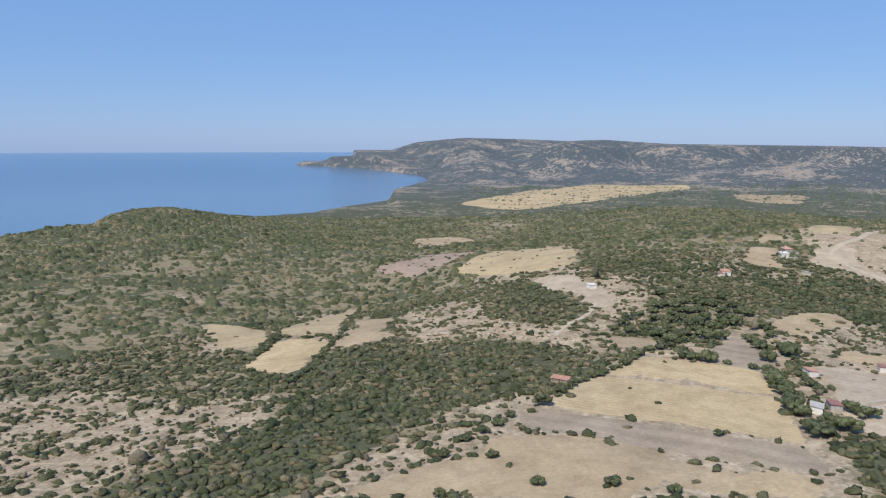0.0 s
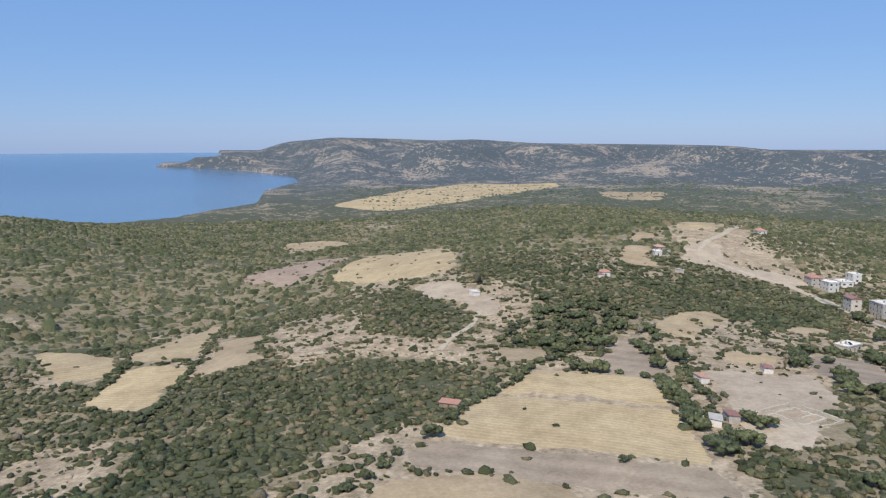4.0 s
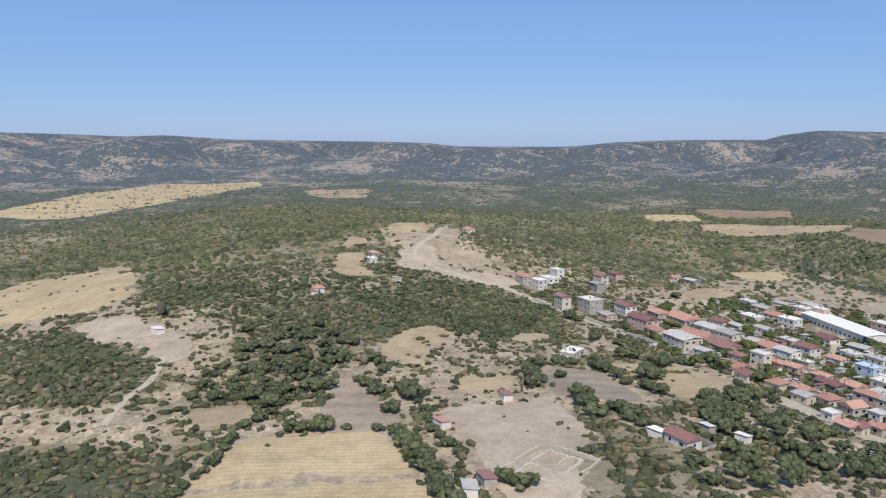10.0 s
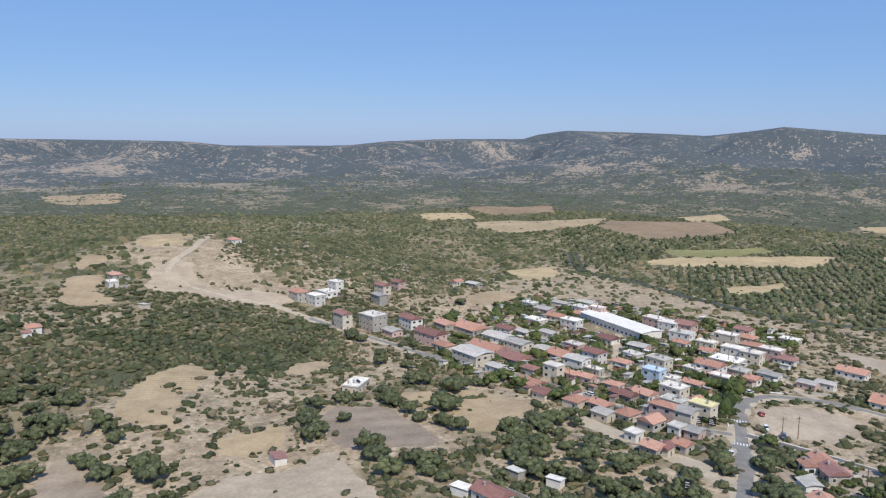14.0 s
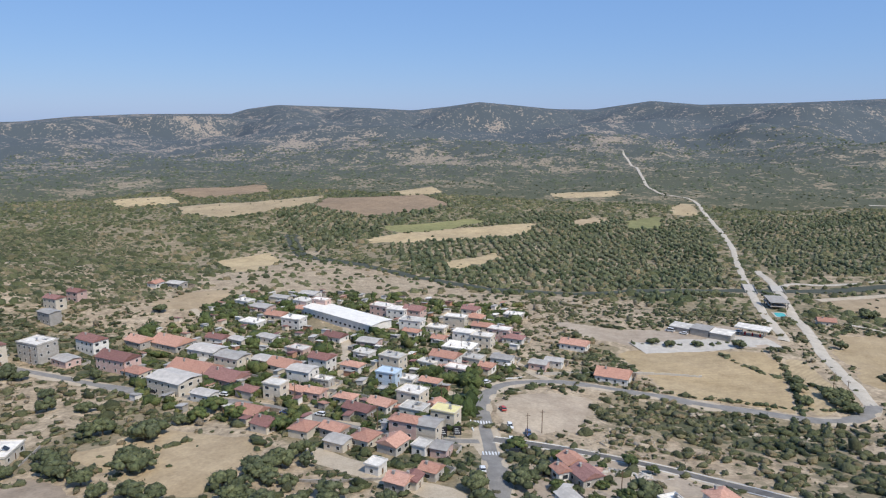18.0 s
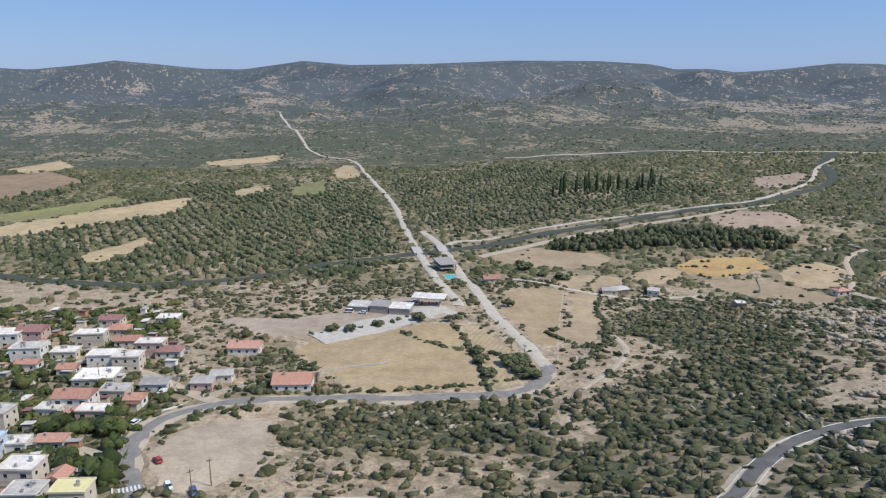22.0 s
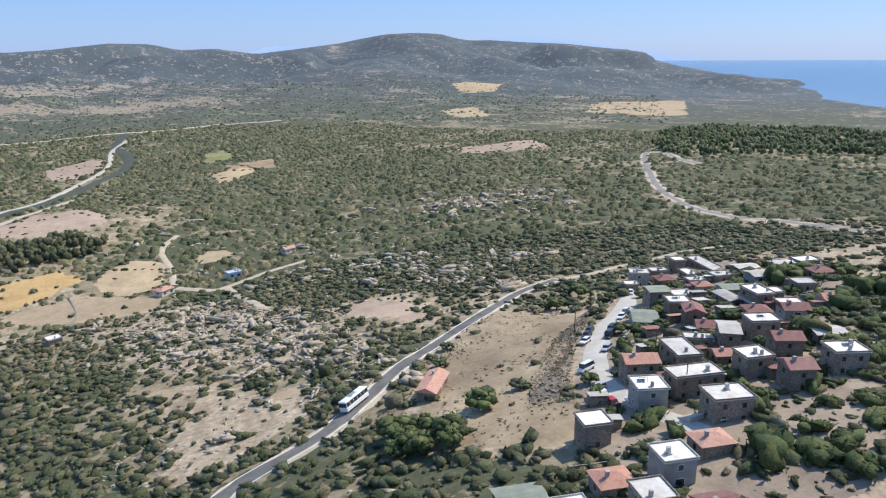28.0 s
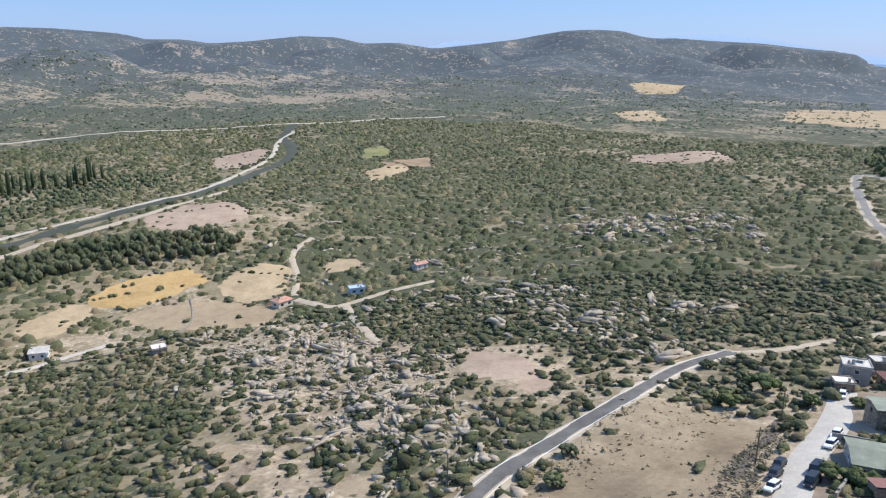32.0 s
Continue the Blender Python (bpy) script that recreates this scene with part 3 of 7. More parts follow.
patch(0.7, [(405, -7), (382, -28), (359, -19), (334, 7), (321, 28), (347, 31)])
patch(0.4, [(434, 16), (438, -5), (408, -11), (387, 11), (392, 32), (379, 55), (398, 55)])
patch(0.92, [(651, -310), (752, -605), (489, -670), (324, -455), (290, -318), (327, -186), (408, -214), (467, -238), (555, -248)])
patch(0.75, [(436, -71), (354, -92), (312, -49), (309, -22), (331, -9), (367, -26)])
patch(0.35, [(509, -105), (483, -151), (425, -159), (368, -130), (341, -96), (404, -77), (457, -88)])
patch(0.15, [(358, -34), (340, -61), (319, -37), (321, -8), (333, -8)])
patch(0.92, [(499, -248), (442, -321), (361, -318), (279, -253), (253, -218), (286, -184), (329, -170), (375, -155), (421, -157)])
patch(0.7, [(512, -59), (432, -57), (405, -61), (388, -35), (410, -23), (423, -13)])
patch(0.35, [(510, -127), (482, -157), (406, -139), (355, -98), (344, -67), (410, -65), (464, -84)])
patch(0.12, [(398, -44), (375, -59), (337, -59), (310, -36), (325, -32), (344, -35), (371, -34)])
patch(0.85, [(423, -13), (378, -20), (347, -8), (392, 3)])
patch(0.15, [(377, -138), (341, -145), (314, -114), (347, -122)])
patch(0.8, [(324, -81), (314, -114), (307, -103), (310, -78), (310, -57), (317, -50), (332, -63)])
patch(0.95, [(283, -29), (280, -39), (268, -36), (260, -21), (279, -19)])
patch(0.08, [(291, -83), (285, -121), (265, -121), (253, -70), (240, -26), (258, -22), (268, -43), (285, -62)])
patch(0.15, [(381, -147), (350, -157), (330, -135), (341, -117)])
patch(0.92, [(481, -161), (446, -187), (388, -152), (428, -141)])
patch(0.18, [(538, 464), (777, 499), (668, 386), (606, 286), (539, 252), (543, 312), (525, 369), (488, 410)])
patch(0.2, [(749, 551), (745, 499), (692, 411), (608, 284), (579, 239), (528, 216), (537, 252), (555, 362), (545, 426)])
patch(0.35, [(520, 215), (575, 235), (605, 190), (580, 130), (500, 150), (500, 190)])
patch(0.85, [(251, 95), (250, 75), (228, 76), (222, 95), (238, 100)])
patch(0.2, [(451, 5), (434, -7), (406, -1), (391, 27), (381, 45), (383, 57), (396, 58), (419, 33)])
patch(0.08, [(85, 309), (132, 288), (118, 222), (108, 172), (97, 162), (9, 167), (20, 223), (58, 279)])
patch(0.08, [(460, 161), (482, 100), (480, 66), (418, 56), (395, 66), (392, 120), (408, 141)])
patch(0.08, [(543, 38), (556, 18), (545, -24), (476, 5), (441, 21), (407, 50), (423, 52), (469, 50)])
patch(0.97, [(313, -524), (304, -562), (263, -587), (194, -563), (140, -480), (150, -335), (217, -320), (245, -342), (282, -406)])
patch(0.9, [(286, -283), (276, -370), (236, -307), (196, -298), (170, -240), (197, -227), (249, -220), (272, -229)])
patch(0.92, [(408, -321), (419, -467), (345, -538), (307, -423), (276, -352), (282, -266), (340, -263)])
SHARE, KNOWN = soften(SHARE * KNOWN, 4), soften(KNOWN, 4)


# stony clearings on the far hills
CLEARINGS = [(2300, 230, 110, 0.39), (1980, 110, 80, 0.29), (2120, 940, 110, 0.29), (1880, -1080, 200, 0.33), (1480, -1000, 130, 0.36), (840, -1230, 90, 0.23), (1240, -1640, 80, 0.26), (1850, 560, 120, 0.23), (1700, -420, 130, 0.23), (1250, 1750, 150, 0.20), (700, 2100, 160, 0.23)]


def scrub(x, y):
    """Share of the ground under scrub, 0 to 1."""
    x, y = np.asarray(x, float), np.asarray(y, float)
    r, az = polar(x, y)
    d = 0.60 + 0.20 * waves(x, y, 210, 21) + 0.14 * waves(x, y, 60, 22) + 0.2 * waves(x, y, 640, 23) * smooth(500, 1100, r) + 0.12 * smooth(450, 800, r) + 0.16 * smooth(850, 1100, r) * smooth(2000, 1500, r) + 0.20 * smooth(1500, 2000, r)
    d = d + 0.08 * smooth(1100, 1300, r) * smooth(2100, 1700, r)
    d = d + smooth(50, 80, az) * (0.08 * smooth(1200, 1600, r) + 0.14 * smooth(1900, 2600, r))
    for cx, cy, size, less in CLEARINGS:
        d = d - less * np.exp(-((x - cx) ** 2 + (y - cy) ** 2) / (2.0 * size * size))
    i, j = np.clip((y - PY) / 4, 0, PNY - 1).astype(int), np.clip((x - PX) / 4, 0, PNX - 1).astype(int)
    k = KNOWN[i, j] * ((x > PX) & (x < PX + 4 * PNX) & (y > PY) & (y < PY + 4 * PNY))
    v = SHARE[i, j] / np.maximum(KNOWN[i, j], 1e-3)
    v = v + 0.42 * v * (1 - v) + 0.07 * waves(x, y, 60, 22)
    return np.clip(d * (1 - k) + v * k, 0, 1)


def polar_sheet(name, r0, r1, steps, zfun, mat):
    rs = [r0]
    while rs[-1] < r1:
        rs.append(rs[-1] + max(5.0, rs[-1] * 0.012) if r0 < 100 else rs[-1] + rs[-1] * 0.03)
    rs[-1] = r1
    R, A = np.meshgrid(np.array(rs), np.radians(np.arange(steps) * 360.0 / steps), indexing="ij")
    X, Y = CX + R * np.sin(A), CY + R * np.cos(A)
    Z = zfun(X, Y, R)
    v = np.stack([X, Y, Z], -1).reshape(-1, 3)
    i = np.arange(len(rs) - 1)[:, None] * steps
    j = np.arange(steps)[None, :]
    k = (j + 1) % steps
    f = np.stack([i + j, i + k, i + steps + k, i + steps + j], -1).reshape(-1, 4)[:, ::-1]
    me = bpy.data.meshes.new(name)
    me.from_pydata(v.tolist(), [], f.tolist())
    me.polygons.foreach_set("use_smooth", [True] * len(f))
    me.materials.append(mat)
    ob = new(name, me)
    return ob, v


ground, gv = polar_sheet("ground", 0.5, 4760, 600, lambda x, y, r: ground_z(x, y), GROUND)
tagged(ground, "dry tan hillside with scattered evergreen scrub reaching distant hills", "ground", kind="structure")
gr, gaz = polar(gv[:, 0], gv[:, 1])
cover_haze = np.zeros((len(gv), 4), np.float32)
share = scrub(gv[:, 0], gv[:, 1])
cover_haze[:, 0] = share * (0.62 + 0.38 * np.maximum(smooth(300, 800, gr), smooth(0.6, 0.92, share)))
# green channel: strength of the painted distance haze, growing with radius
cover_haze[:, 1] = smooth(800, 2700, gr)
cover_haze[:, 3] = 1
ground.data.attributes.new("cover_haze", "FLOAT_COLOR", "POINT").data.foreach_set("color", cover_haze.ravel())

m, n, l, b = material("sea_water", 0.16)
b.inputs["Specular IOR Level"].default_value, b.inputs["IOR"].default_value = 0.5, 1.33
w = place_of(n, l)
l.new(ramp_of(n, l, noise_of(n, l, w, 0.0016, 4), [(0.35, (0.085, 0.15, 0.235)), (0.65, (0.105, 0.175, 0.265))]), b.inputs["Base Color"])
bump_of(n, l, b, noise_of(n, l, w, 0.25, 4), 0.4, 0.25)
sea, sv = polar_sheet("water", 850, 4770, 360, lambda x, y, r: sea_level(r), m)
tagged(sea, "calm blue sea fading towards a hazy horizon", "sea", kind="structure")

# ---- builders ----
def part(name, bm, mat, parent=None, label=""):
    """One bmesh, or mesh, as one object under a thing or a part."""
    if isinstance(bm, bpy.types.Mesh):
        me = bm
    else:
        me = bpy.data.meshes.new(name)
        bm.to_mesh(me)
        bm.free()
        for q in mat if isinstance(mat, (list, tuple)) else [mat]:
            me.materials.append(q)
    ob = new(name, me)
    if parent is not None:
        ob.parent = parent
    if label:
        ob["label"] = label
    return ob


def box(bm, x0, y0, z0, x1, y1, z1, mi=0, bevel=0.0):
    v = [bm.verts.new(p) for p in ((x0, y0, z0), (x1, y0, z0), (x1, y1, z0), (x0, y1, z0), (x0, y0, z1), (x1, y0, z1), (x1, y1, z1), (x0, y1, z1))]
    fs = [bm.faces.new([v[i] for i in q]) for q in ((3, 2, 1, 0), (4, 5, 6, 7), (0, 1, 5, 4), (1, 2, 6, 5), (2, 3, 7, 6), (3, 0, 4, 7))]
    for f in fs:
        f.material_index = mi
    if bevel:
        bmesh.ops.bevel(bm, geom=list({e for f in fs for e in f.edges}), offset=bevel, segments=1, affect="EDGES")
    return fs


def slab(bm, pts, thick, mi=0):
    """A sheet with thickness over a loop of points, lying below it."""
    top = [bm.verts.new(p) for p in pts]
    low = [bm.verts.new((p[0], p[1], p[2] - thick)) for p in pts]
    bm.faces.new(top).material_index = mi
    bm.faces.new(low[::-1]).material_index = mi
    for a in range(len(pts)):
        b = (a + 1) % len(pts)
        bm.faces.new([top[b], top[a], low[a], low[b]]).material_index = mi


def tube(bm, x, y, z0, z1, r0, r1=None, n=8, mi=0):
    r1 = r0 if r1 is None else r1
    rings = [[bm.verts.new((x + r * math.cos(6.2832 * k / n), y + r * math.sin(6.2832 * k / n), z)) for k in range(n)] for z, r in ((z0, r0), (z1, r1))]
    for k in range(n):
        bm.faces.new([rings[0][k], rings[0][(k + 1) % n], rings[1][(k + 1) % n], rings[1][k]]).material_index = mi
    bm.faces.new(rings[0][::-1]).material_index = mi
    bm.faces.new(rings[1]).material_index = mi


def raw_mesh(name, v, f, mat, soft=False):
    """A mesh of triangles straight from arrays."""
    me = bpy.data.meshes.new(name)
    v, f = np.asarray(v, np.float32), np.asarray(f, np.int32)
    me.vertices.add(len(v))
    me.vertices.foreach_set("co", v.ravel())
    me.loops.add(f.size)
    me.loops.foreach_set("vertex_index", f.ravel())
    me.polygons.add(len(f))
    me.polygons.foreach_set("loop_start", np.arange(len(f), dtype=np.int32) * 3)
    me.polygons.foreach_set("loop_total", np.full(len(f), 3, np.int32))
    me.materials.append(mat)
    if soft:
        me.polygons.foreach_set("use_smooth", np.ones(len(f), bool))
    me.update(calc_edges=True)
    return me


def thing(name, x, y, z, rot, label, category, group=""):
    ob = new(name)
    ob.matrix_world = pose(x, y, z, 0, 0, rot)
    return tagged(ob, label, category, group)


def gz(x, y):
    return float(ground_z(np.array([x]), np.array([y]))[0])


def curve_points(pts, step):
    """A smooth line through the points, at even steps."""
    p = np.array([pts[0], *pts, pts[-1]], float)
    out = []
    for k in range(1, len(p) - 2):
        a, b, c, d = p[k - 1], p[k], p[k + 1], p[k + 2]
        n = max(2, int(np.linalg.norm(c - b) / step))
        for t in np.linspace(0, 1, n, endpoint=False):
            out.append(0.5 * (2 * b + (c - a) * t + (2 * a - 5 * b + 4 * c - d) * t * t + (3 * b - a - 3 * c + d) * t ** 3))
    out.append(p[-1])
    return np.array(out)


# A raster of what is kept free of scrub: 2 m cells.
X0, Y0, NX, NY = -400, -900, 900, 1150
BUSY = np.zeros((NY, NX), bool)
GRID_X, GRID_Y = np.meshgrid(X0 + 2.0 * np.arange(NX) + 1, Y0 + 2.0 * np.arange(NY) + 1)


def occupy_poly(poly):
    xs, ys = [p[0] for p in poly], [p[1] for p in poly]
    a, b = max(0, int((min(xs) - X0) / 2)), min(NX, int((max(xs) - X0) / 2) + 2)
    c, d = max(0, int((min(ys) - Y0) / 2)), min(NY, int((max(ys) - Y0) / 2) + 2)
    if a < b and c < d:
        BUSY[c:d, a:b] |= inside(GRID_X[c:d, a:b], GRID_Y[c:d, a:b], poly)


def occupy_disc(x, y, r):
    a, b = max(0, int((x - r - X0) / 2)), min(NX, int((x + r - X0) / 2) + 2)
    c, d = max(0, int((y - r - Y0) / 2)), min(NY, int((y + r - Y0) / 2) + 2)
    if a < b and c < d:
        BUSY[c:d, a:b] |= np.hypot(GRID_X[c:d, a:b] - x, GRID_Y[c:d, a:b] - y) < r


def busy(x, y):
    i, j = ((np.asarray(y) - Y0) / 2).astype(int), ((np.asarray(x) - X0) / 2).astype(int)
    ok = (i >= 0) & (i < NY) & (j >= 0) & (j < NX)
    return np.where(ok, BUSY[np.clip(i, 0, NY - 1), np.clip(j, 0, NX - 1)], False)


def lift(x, y):
    """How far a sheet lies above the ground to clear its facets."""
    r, _ = polar(np.asarray(x, float), np.asarray(y, float))
    return 0.12 + 0.00045 * r + 0.6 * smooth(1200, 2500, r)


# ---- fields ----
FIELD_LOOK = {"straw": "pale straw stubble field with faint mowing lines", "grey": "greyish tan ploughed field", "tan": "dry tan field with sparse weeds",
              "bare": "pale bare trodden earth", "earth": "brown ploughed field on the plain", "green": "faded green crop field on the plain",
              "hay": "mown hay field with greyish middle", "gold": "golden stubble field among low walls", "pink": "reddish gravelly clearing in the scrub",
              "drygrass": "dry yellow grass slope below the street",
              "brush": "grey-brown slope of cut brushwood beside the street"}


RIMS = []


def field(kind, corners, clear=True):
    """A field draped over the ground: its outline rounded and uneven, in rings towards its middle."""
    c = np.array(corners, float)
    rim = []
    for a, b in zip(c, np.roll(c, -1, 0)):
        n = max(3, int(np.linalg.norm(b - a) / (4 + 0.012 * np.linalg.norm(a - (CX, CY)))))
        rim += [a + (b - a) * t for t in np.linspace(0, 1, n, endpoint=False)]
    rim = np.array(rim)
    size = np.ptp(rim, 0).max()
    straight = kind in ("straw", "grey", "hay", "earth", "green")
    if not straight:
        rim = (rim + np.roll(rim, 1, 0) + np.roll(rim, -1, 0)) / 3
    wob = min(0.9, size * 0.02) if straight else min(1.5, size * 0.02)
    rim = rim + wob * np.stack([waves(rim[:, 0], rim[:, 1], 14, 31), waves(rim[:, 0], rim[:, 1], 14, 32)], -1)
    if not straight:
        rim = rim + min(4.5, size * 0.06) * np.stack([waves(rim[:, 0], rim[:, 1], 46, 33), waves(rim[:, 0], rim[:, 1], 46, 34)], -1)
    RIMS.append((kind, rim))
    step = 5 + 0.014 * np.linalg.norm(rim.mean(0) - (CX, CY))
    u, v = np.meshgrid(np.arange(rim[:, 0].min(), rim[:, 0].max(), step), np.arange(rim[:, 1].min(), rim[:, 1].max(), step))
    u, v = u.ravel(), v.ravel()
    ok = inside(u, v, [tuple(q) for q in rim])
    ok &= np.array([np.min(np.hypot(rim[:, 0] - p, rim[:, 1] - q)) for p, q in zip(u, v)]) > step * 0.4
    flat = [Vector((float(p), float(q))) for p, q in np.concatenate([rim, np.stack([u[ok], v[ok]], -1)])]
    flat, _, faces, _, _, _ = geometry.delaunay_2d_cdt(flat, [(k, (k + 1) % len(rim)) for k in range(len(rim))], [], 1, 0.001)
    p = np.array([q[:] for q in flat])
    z = ground_z(p[:, 0], p[:, 1]) + lift(p[:, 0], p[:, 1]) + (0.14 if kind == "brush" else 0.0)
    z[:len(rim)] -= lift(p[:len(rim), 0], p[:len(rim), 1]) + 0.03
    f = np.array([q for q in faces if len(q) == 3])
    d1, d2 = p[f[:, 1]] - p[f[:, 0]], p[f[:, 2]] - p[f[:, 0]]
    down = d1[:, 0] * d2[:, 1] - d1[:, 1] * d2[:, 0] < 0
    f[down] = f[down][:, ::-1]
    me = raw_mesh("field", np.concatenate([p, z[:, None]], -1), f, SOILS[kind], True)
    tagged(new("field", me), FIELD_LOOK[kind], "field", "fields", "structure")
    if clear:
        occupy_poly([tuple(x) for x in rim])

field("straw", [(86, 307), (131, 286), (128, 268), (122, 250), (62, 281)])
field("straw", [(61, 279), (121, 248), (117, 228), (108, 199), (34, 242)])
field("grey", [(33, 240), (107, 197), (104, 174), (20, 222)])
field("tan", [(22, 219), (99, 174), (96, 164), (9, 169), (-27, 174)])
field("grey", [(104, 301), (133, 282), (147, 298), (144, 310), (154, 338), (152, 347), (141, 339), (124, 319), (102, 305)])
field("tan", [(79, 337), (100, 338), (102, 324), (93, 315), (79, 321)])
field("straw", [(175, 372), (202, 399), (231, 409), (230, 387), (207, 372), (174, 361)])
field("grey", [(216, 312), (233, 319), (250, 315), (247, 299), (238, 272), (231, 262), (218, 268), (205, 284)])
field("tan", [(255, 373), (269, 381), (283, 376), (276, 364), (258, 362), (251, 366)])
field("tan", [(267, 313), (281, 314), (294, 297), (299, 274), (288, 258), (271, 257), (256, 255), (244, 261), (247, 271), (259, 295)])
field("tan", [(182, 324), (214, 319), (200, 297), (175, 304)])
field("bare", [(156, 292), (209, 286), (177, 238), (142, 206), (131, 212), (143, 256)])
field("straw", [(33, 1579), (175, 1885), (433, 2241), (781, 2280), (714, 2053), (418, 1667), (203, 1465), (121, 1503)])
field("tan", [(722, 1785), (879, 1711), (753, 1486), (633, 1507)])
field("straw", [(50, 748), (133, 734), (112, 566), (88, 550), (57, 572), (12, 641), (28, 705)])
field("straw", [(-104, 438), (-92, 478), (-67, 557), (-64, 418), (-76, 414), (-98, 421)])
field("straw", [(-98, 413), (-75, 404), (-63, 393), (-66, 361), (-68, 324), (-79, 334), (-105, 357), (-100, 377)])
field("tan", [(-55, 483), (-30, 436), (-31, 376), (-57, 367), (-55, 409)])
field("straw", [(-163, 462), (-137, 459), (-112, 440), (-104, 415), (-107, 380), (-130, 400)])
field("straw", [(326, 635), (680, 1114), (362, 612), (316, 602)])
field("tan", [(248, 579), (271, 573), (252, 532), (238, 500), (221, 520)])
field("tan", [(275, 617), (293, 611), (276, 580), (258, 582)])
field("straw", [(685, 542), (742, 517), (697, 476), (577, 449)])
field("straw", [(992, 809), (1177, 660), (1071, 629), (900, 674), (930, 759)])
field("earth", [(1165, 976), (1323, 855), (1206, 776), (1106, 844)])
field("earth", [(1140, 642), (1241, 513), (1134, 432), (951, 494), (1043, 615)])
field("straw", [(1289, 590), (1355, 528), (1282, 490), (1204, 519)])
field("straw", [(1057, 988), (1115, 912), (1039, 832), (984, 907)])
field("green", [(896, 453), (1017, 371), (997, 348), (840, 421)])
field("straw", [(811, 440), (930, 383), (1011, 279), (933, 285), (866, 338), (779, 417)])
field("straw", [(712, 326), (794, 292), (767, 280), (666, 300)])
field("straw", [(1337, 313), (1414, 192), (1327, 196), (1268, 295)])
field("tan", [(1048, 251), (1116, 211), (1065, 191), (989, 231)])
field("green", [(1075, 176), (1149, 127), (1030, 130), (999, 168)])
field("straw", [(1217, 117), (1320, 80), (1174, 76), (1145, 113)])
field("hay", [(455, 161), (470, 128), (482, 87), (464, 81), (393, 86), (397, 133)])
field("straw", [(480, 79), (481, 69), (416, 61), (394, 69), (393, 84), (425, 81)])
field("hay", [(543, 38), (554, 18), (551, -3), (446, 38), (418, 49), (423, 51), (469, 49), (503, 51)])
field("tan", [(550, -6), (545, -23), (476, 7), (441, 23), (407, 50), (444, 36)])
field("tan", [(647, 27), (660, -7), (631, -68), (597, -58), (604, -17), (615, 16)])
field("tan", [(589, -11), (591, -35), (582, -57), (562, -46), (549, -16), (566, -3)])
field("gold", [(607, -106), (603, -156), (584, -168), (567, -148), (576, -103)])
field("tan", [(573, -104), (568, -128), (542, -155), (500, -158), (492, -140), (522, -117), (550, -98)])
field("pink", [(714, -183), (721, -275), (643, -238), (660, -185)])
field("tan", [(577, -166), (580, -196), (555, -206), (526, -179), (527, -158), (551, -156)])
field("tan", [(592, -58), (599, -105), (574, -99), (559, -60)])
field("tan", [(550, -214), (546, -245), (522, -237), (527, -209)])
field("pink", [(993, -417), (1002, -517), (903, -415), (899, -369)])
field("tan", [(678, -1602), (515, -1903), (415, -1331), (609, -1287)])
field("tan", [(1178, -1833), (1086, -2039), (1020, -1833), (1061, -1704)])
field("pink", [(622, -735), (544, -831), (473, -713), (569, -674)])
field("tan", [(894, -1223), (844, -1304), (748, -1172), (797, -1103)])
field("drygrass", [(262, -20), (282, -28), (292, -60), (297, -95), (302, -125), (296, -128), (280, -122), (268, -124), (260, -128), (258, -112), (257.5, -98), (255, -82), (250, -68), (245, -55), (239, -40), (240, -26)])
field("brush", [(260, -127), (264, -118), (265, -99), (263, -79), (260, -58), (254, -42), (245, -48), (252, -66), (256, -85), (258.4, -100), (258, -112)])
field("pink", [(376, -137), (351, -145), (324, -127), (323, -114), (345, -111)])
field("tan", [(346, -55), (340, -62), (317, -41), (318, -33)])
field("tan", [(412, -46), (379, -58), (368, -53), (393, -43)])
field("bare", [(367, 201), (381, 186), (379, 168), (363, 162), (335, 168), (322, 187), (336, 196)])
field("bare", [(307, 152), (302, 138), (294, 120), (284, 120), (278, 139), (294, 150)])
field("bare", [(509, 195), (495, 160), (512, 131), (538, 90), (512, 76), (490, 83), (473, 127), (463, 159), (476, 185)])
field("tan", [(454, 392), (438, 407), (444, 430), (486, 433), (512, 416)])
field("tan", [(180, 331), (196, 352), (211, 404), (174, 372), (172, 364)])
field("tan", [(-50, 1061), (14, 1109), (52, 1062), (-29, 826)])
field("straw", [(8, 651), (48, 699), (132, 762), (103, 522), (72, 512), (31, 582)])
field("pink", [(-72, 684), (-15, 748), (42, 768), (-14, 650), (-44, 652)])
field("bare", [(64, 500), (94, 474), (102, 422), (96, 379), (83, 421), (62, 451)])
field("green", [(914, -592), (917, -641), (852, -584), (852, -535)])
field("earth", [(827, -541), (814, -611), (768, -568), (791, -509)])
field("tan", [(800, -486), (812, -559), (768, -532), (732, -440)])
field("bare", [(299, 574), (331, 567), (308, 516), (341, 495), (358, 470), (319, 468), (296, 513), (276, 526)])
# yard ground of the upper village, drawn with the darker ploughed-field kind
field("grey", [(249, -45), (252, -90), (258, -140), (254, -195), (205, -215), (172, -120), (190, -15), (225, -12)], False)
field("bare", [(240, 165), (300, 186), (313, 160), (300, 125), (270, 118), (245, 135)], False)

occupy_poly([(85, 309), (132, 288), (118, 222), (108, 172), (97, 162), (9, 167), (20, 223), (58, 279)])


# ---- roads and river ----
ROAD_MAT = {"asphalt": ASPHALT, "old": OLD_ASPHALT, "gravel": GRAVEL, "dirt": DIRT, "concrete": CONCRETE, "water": RIVER}
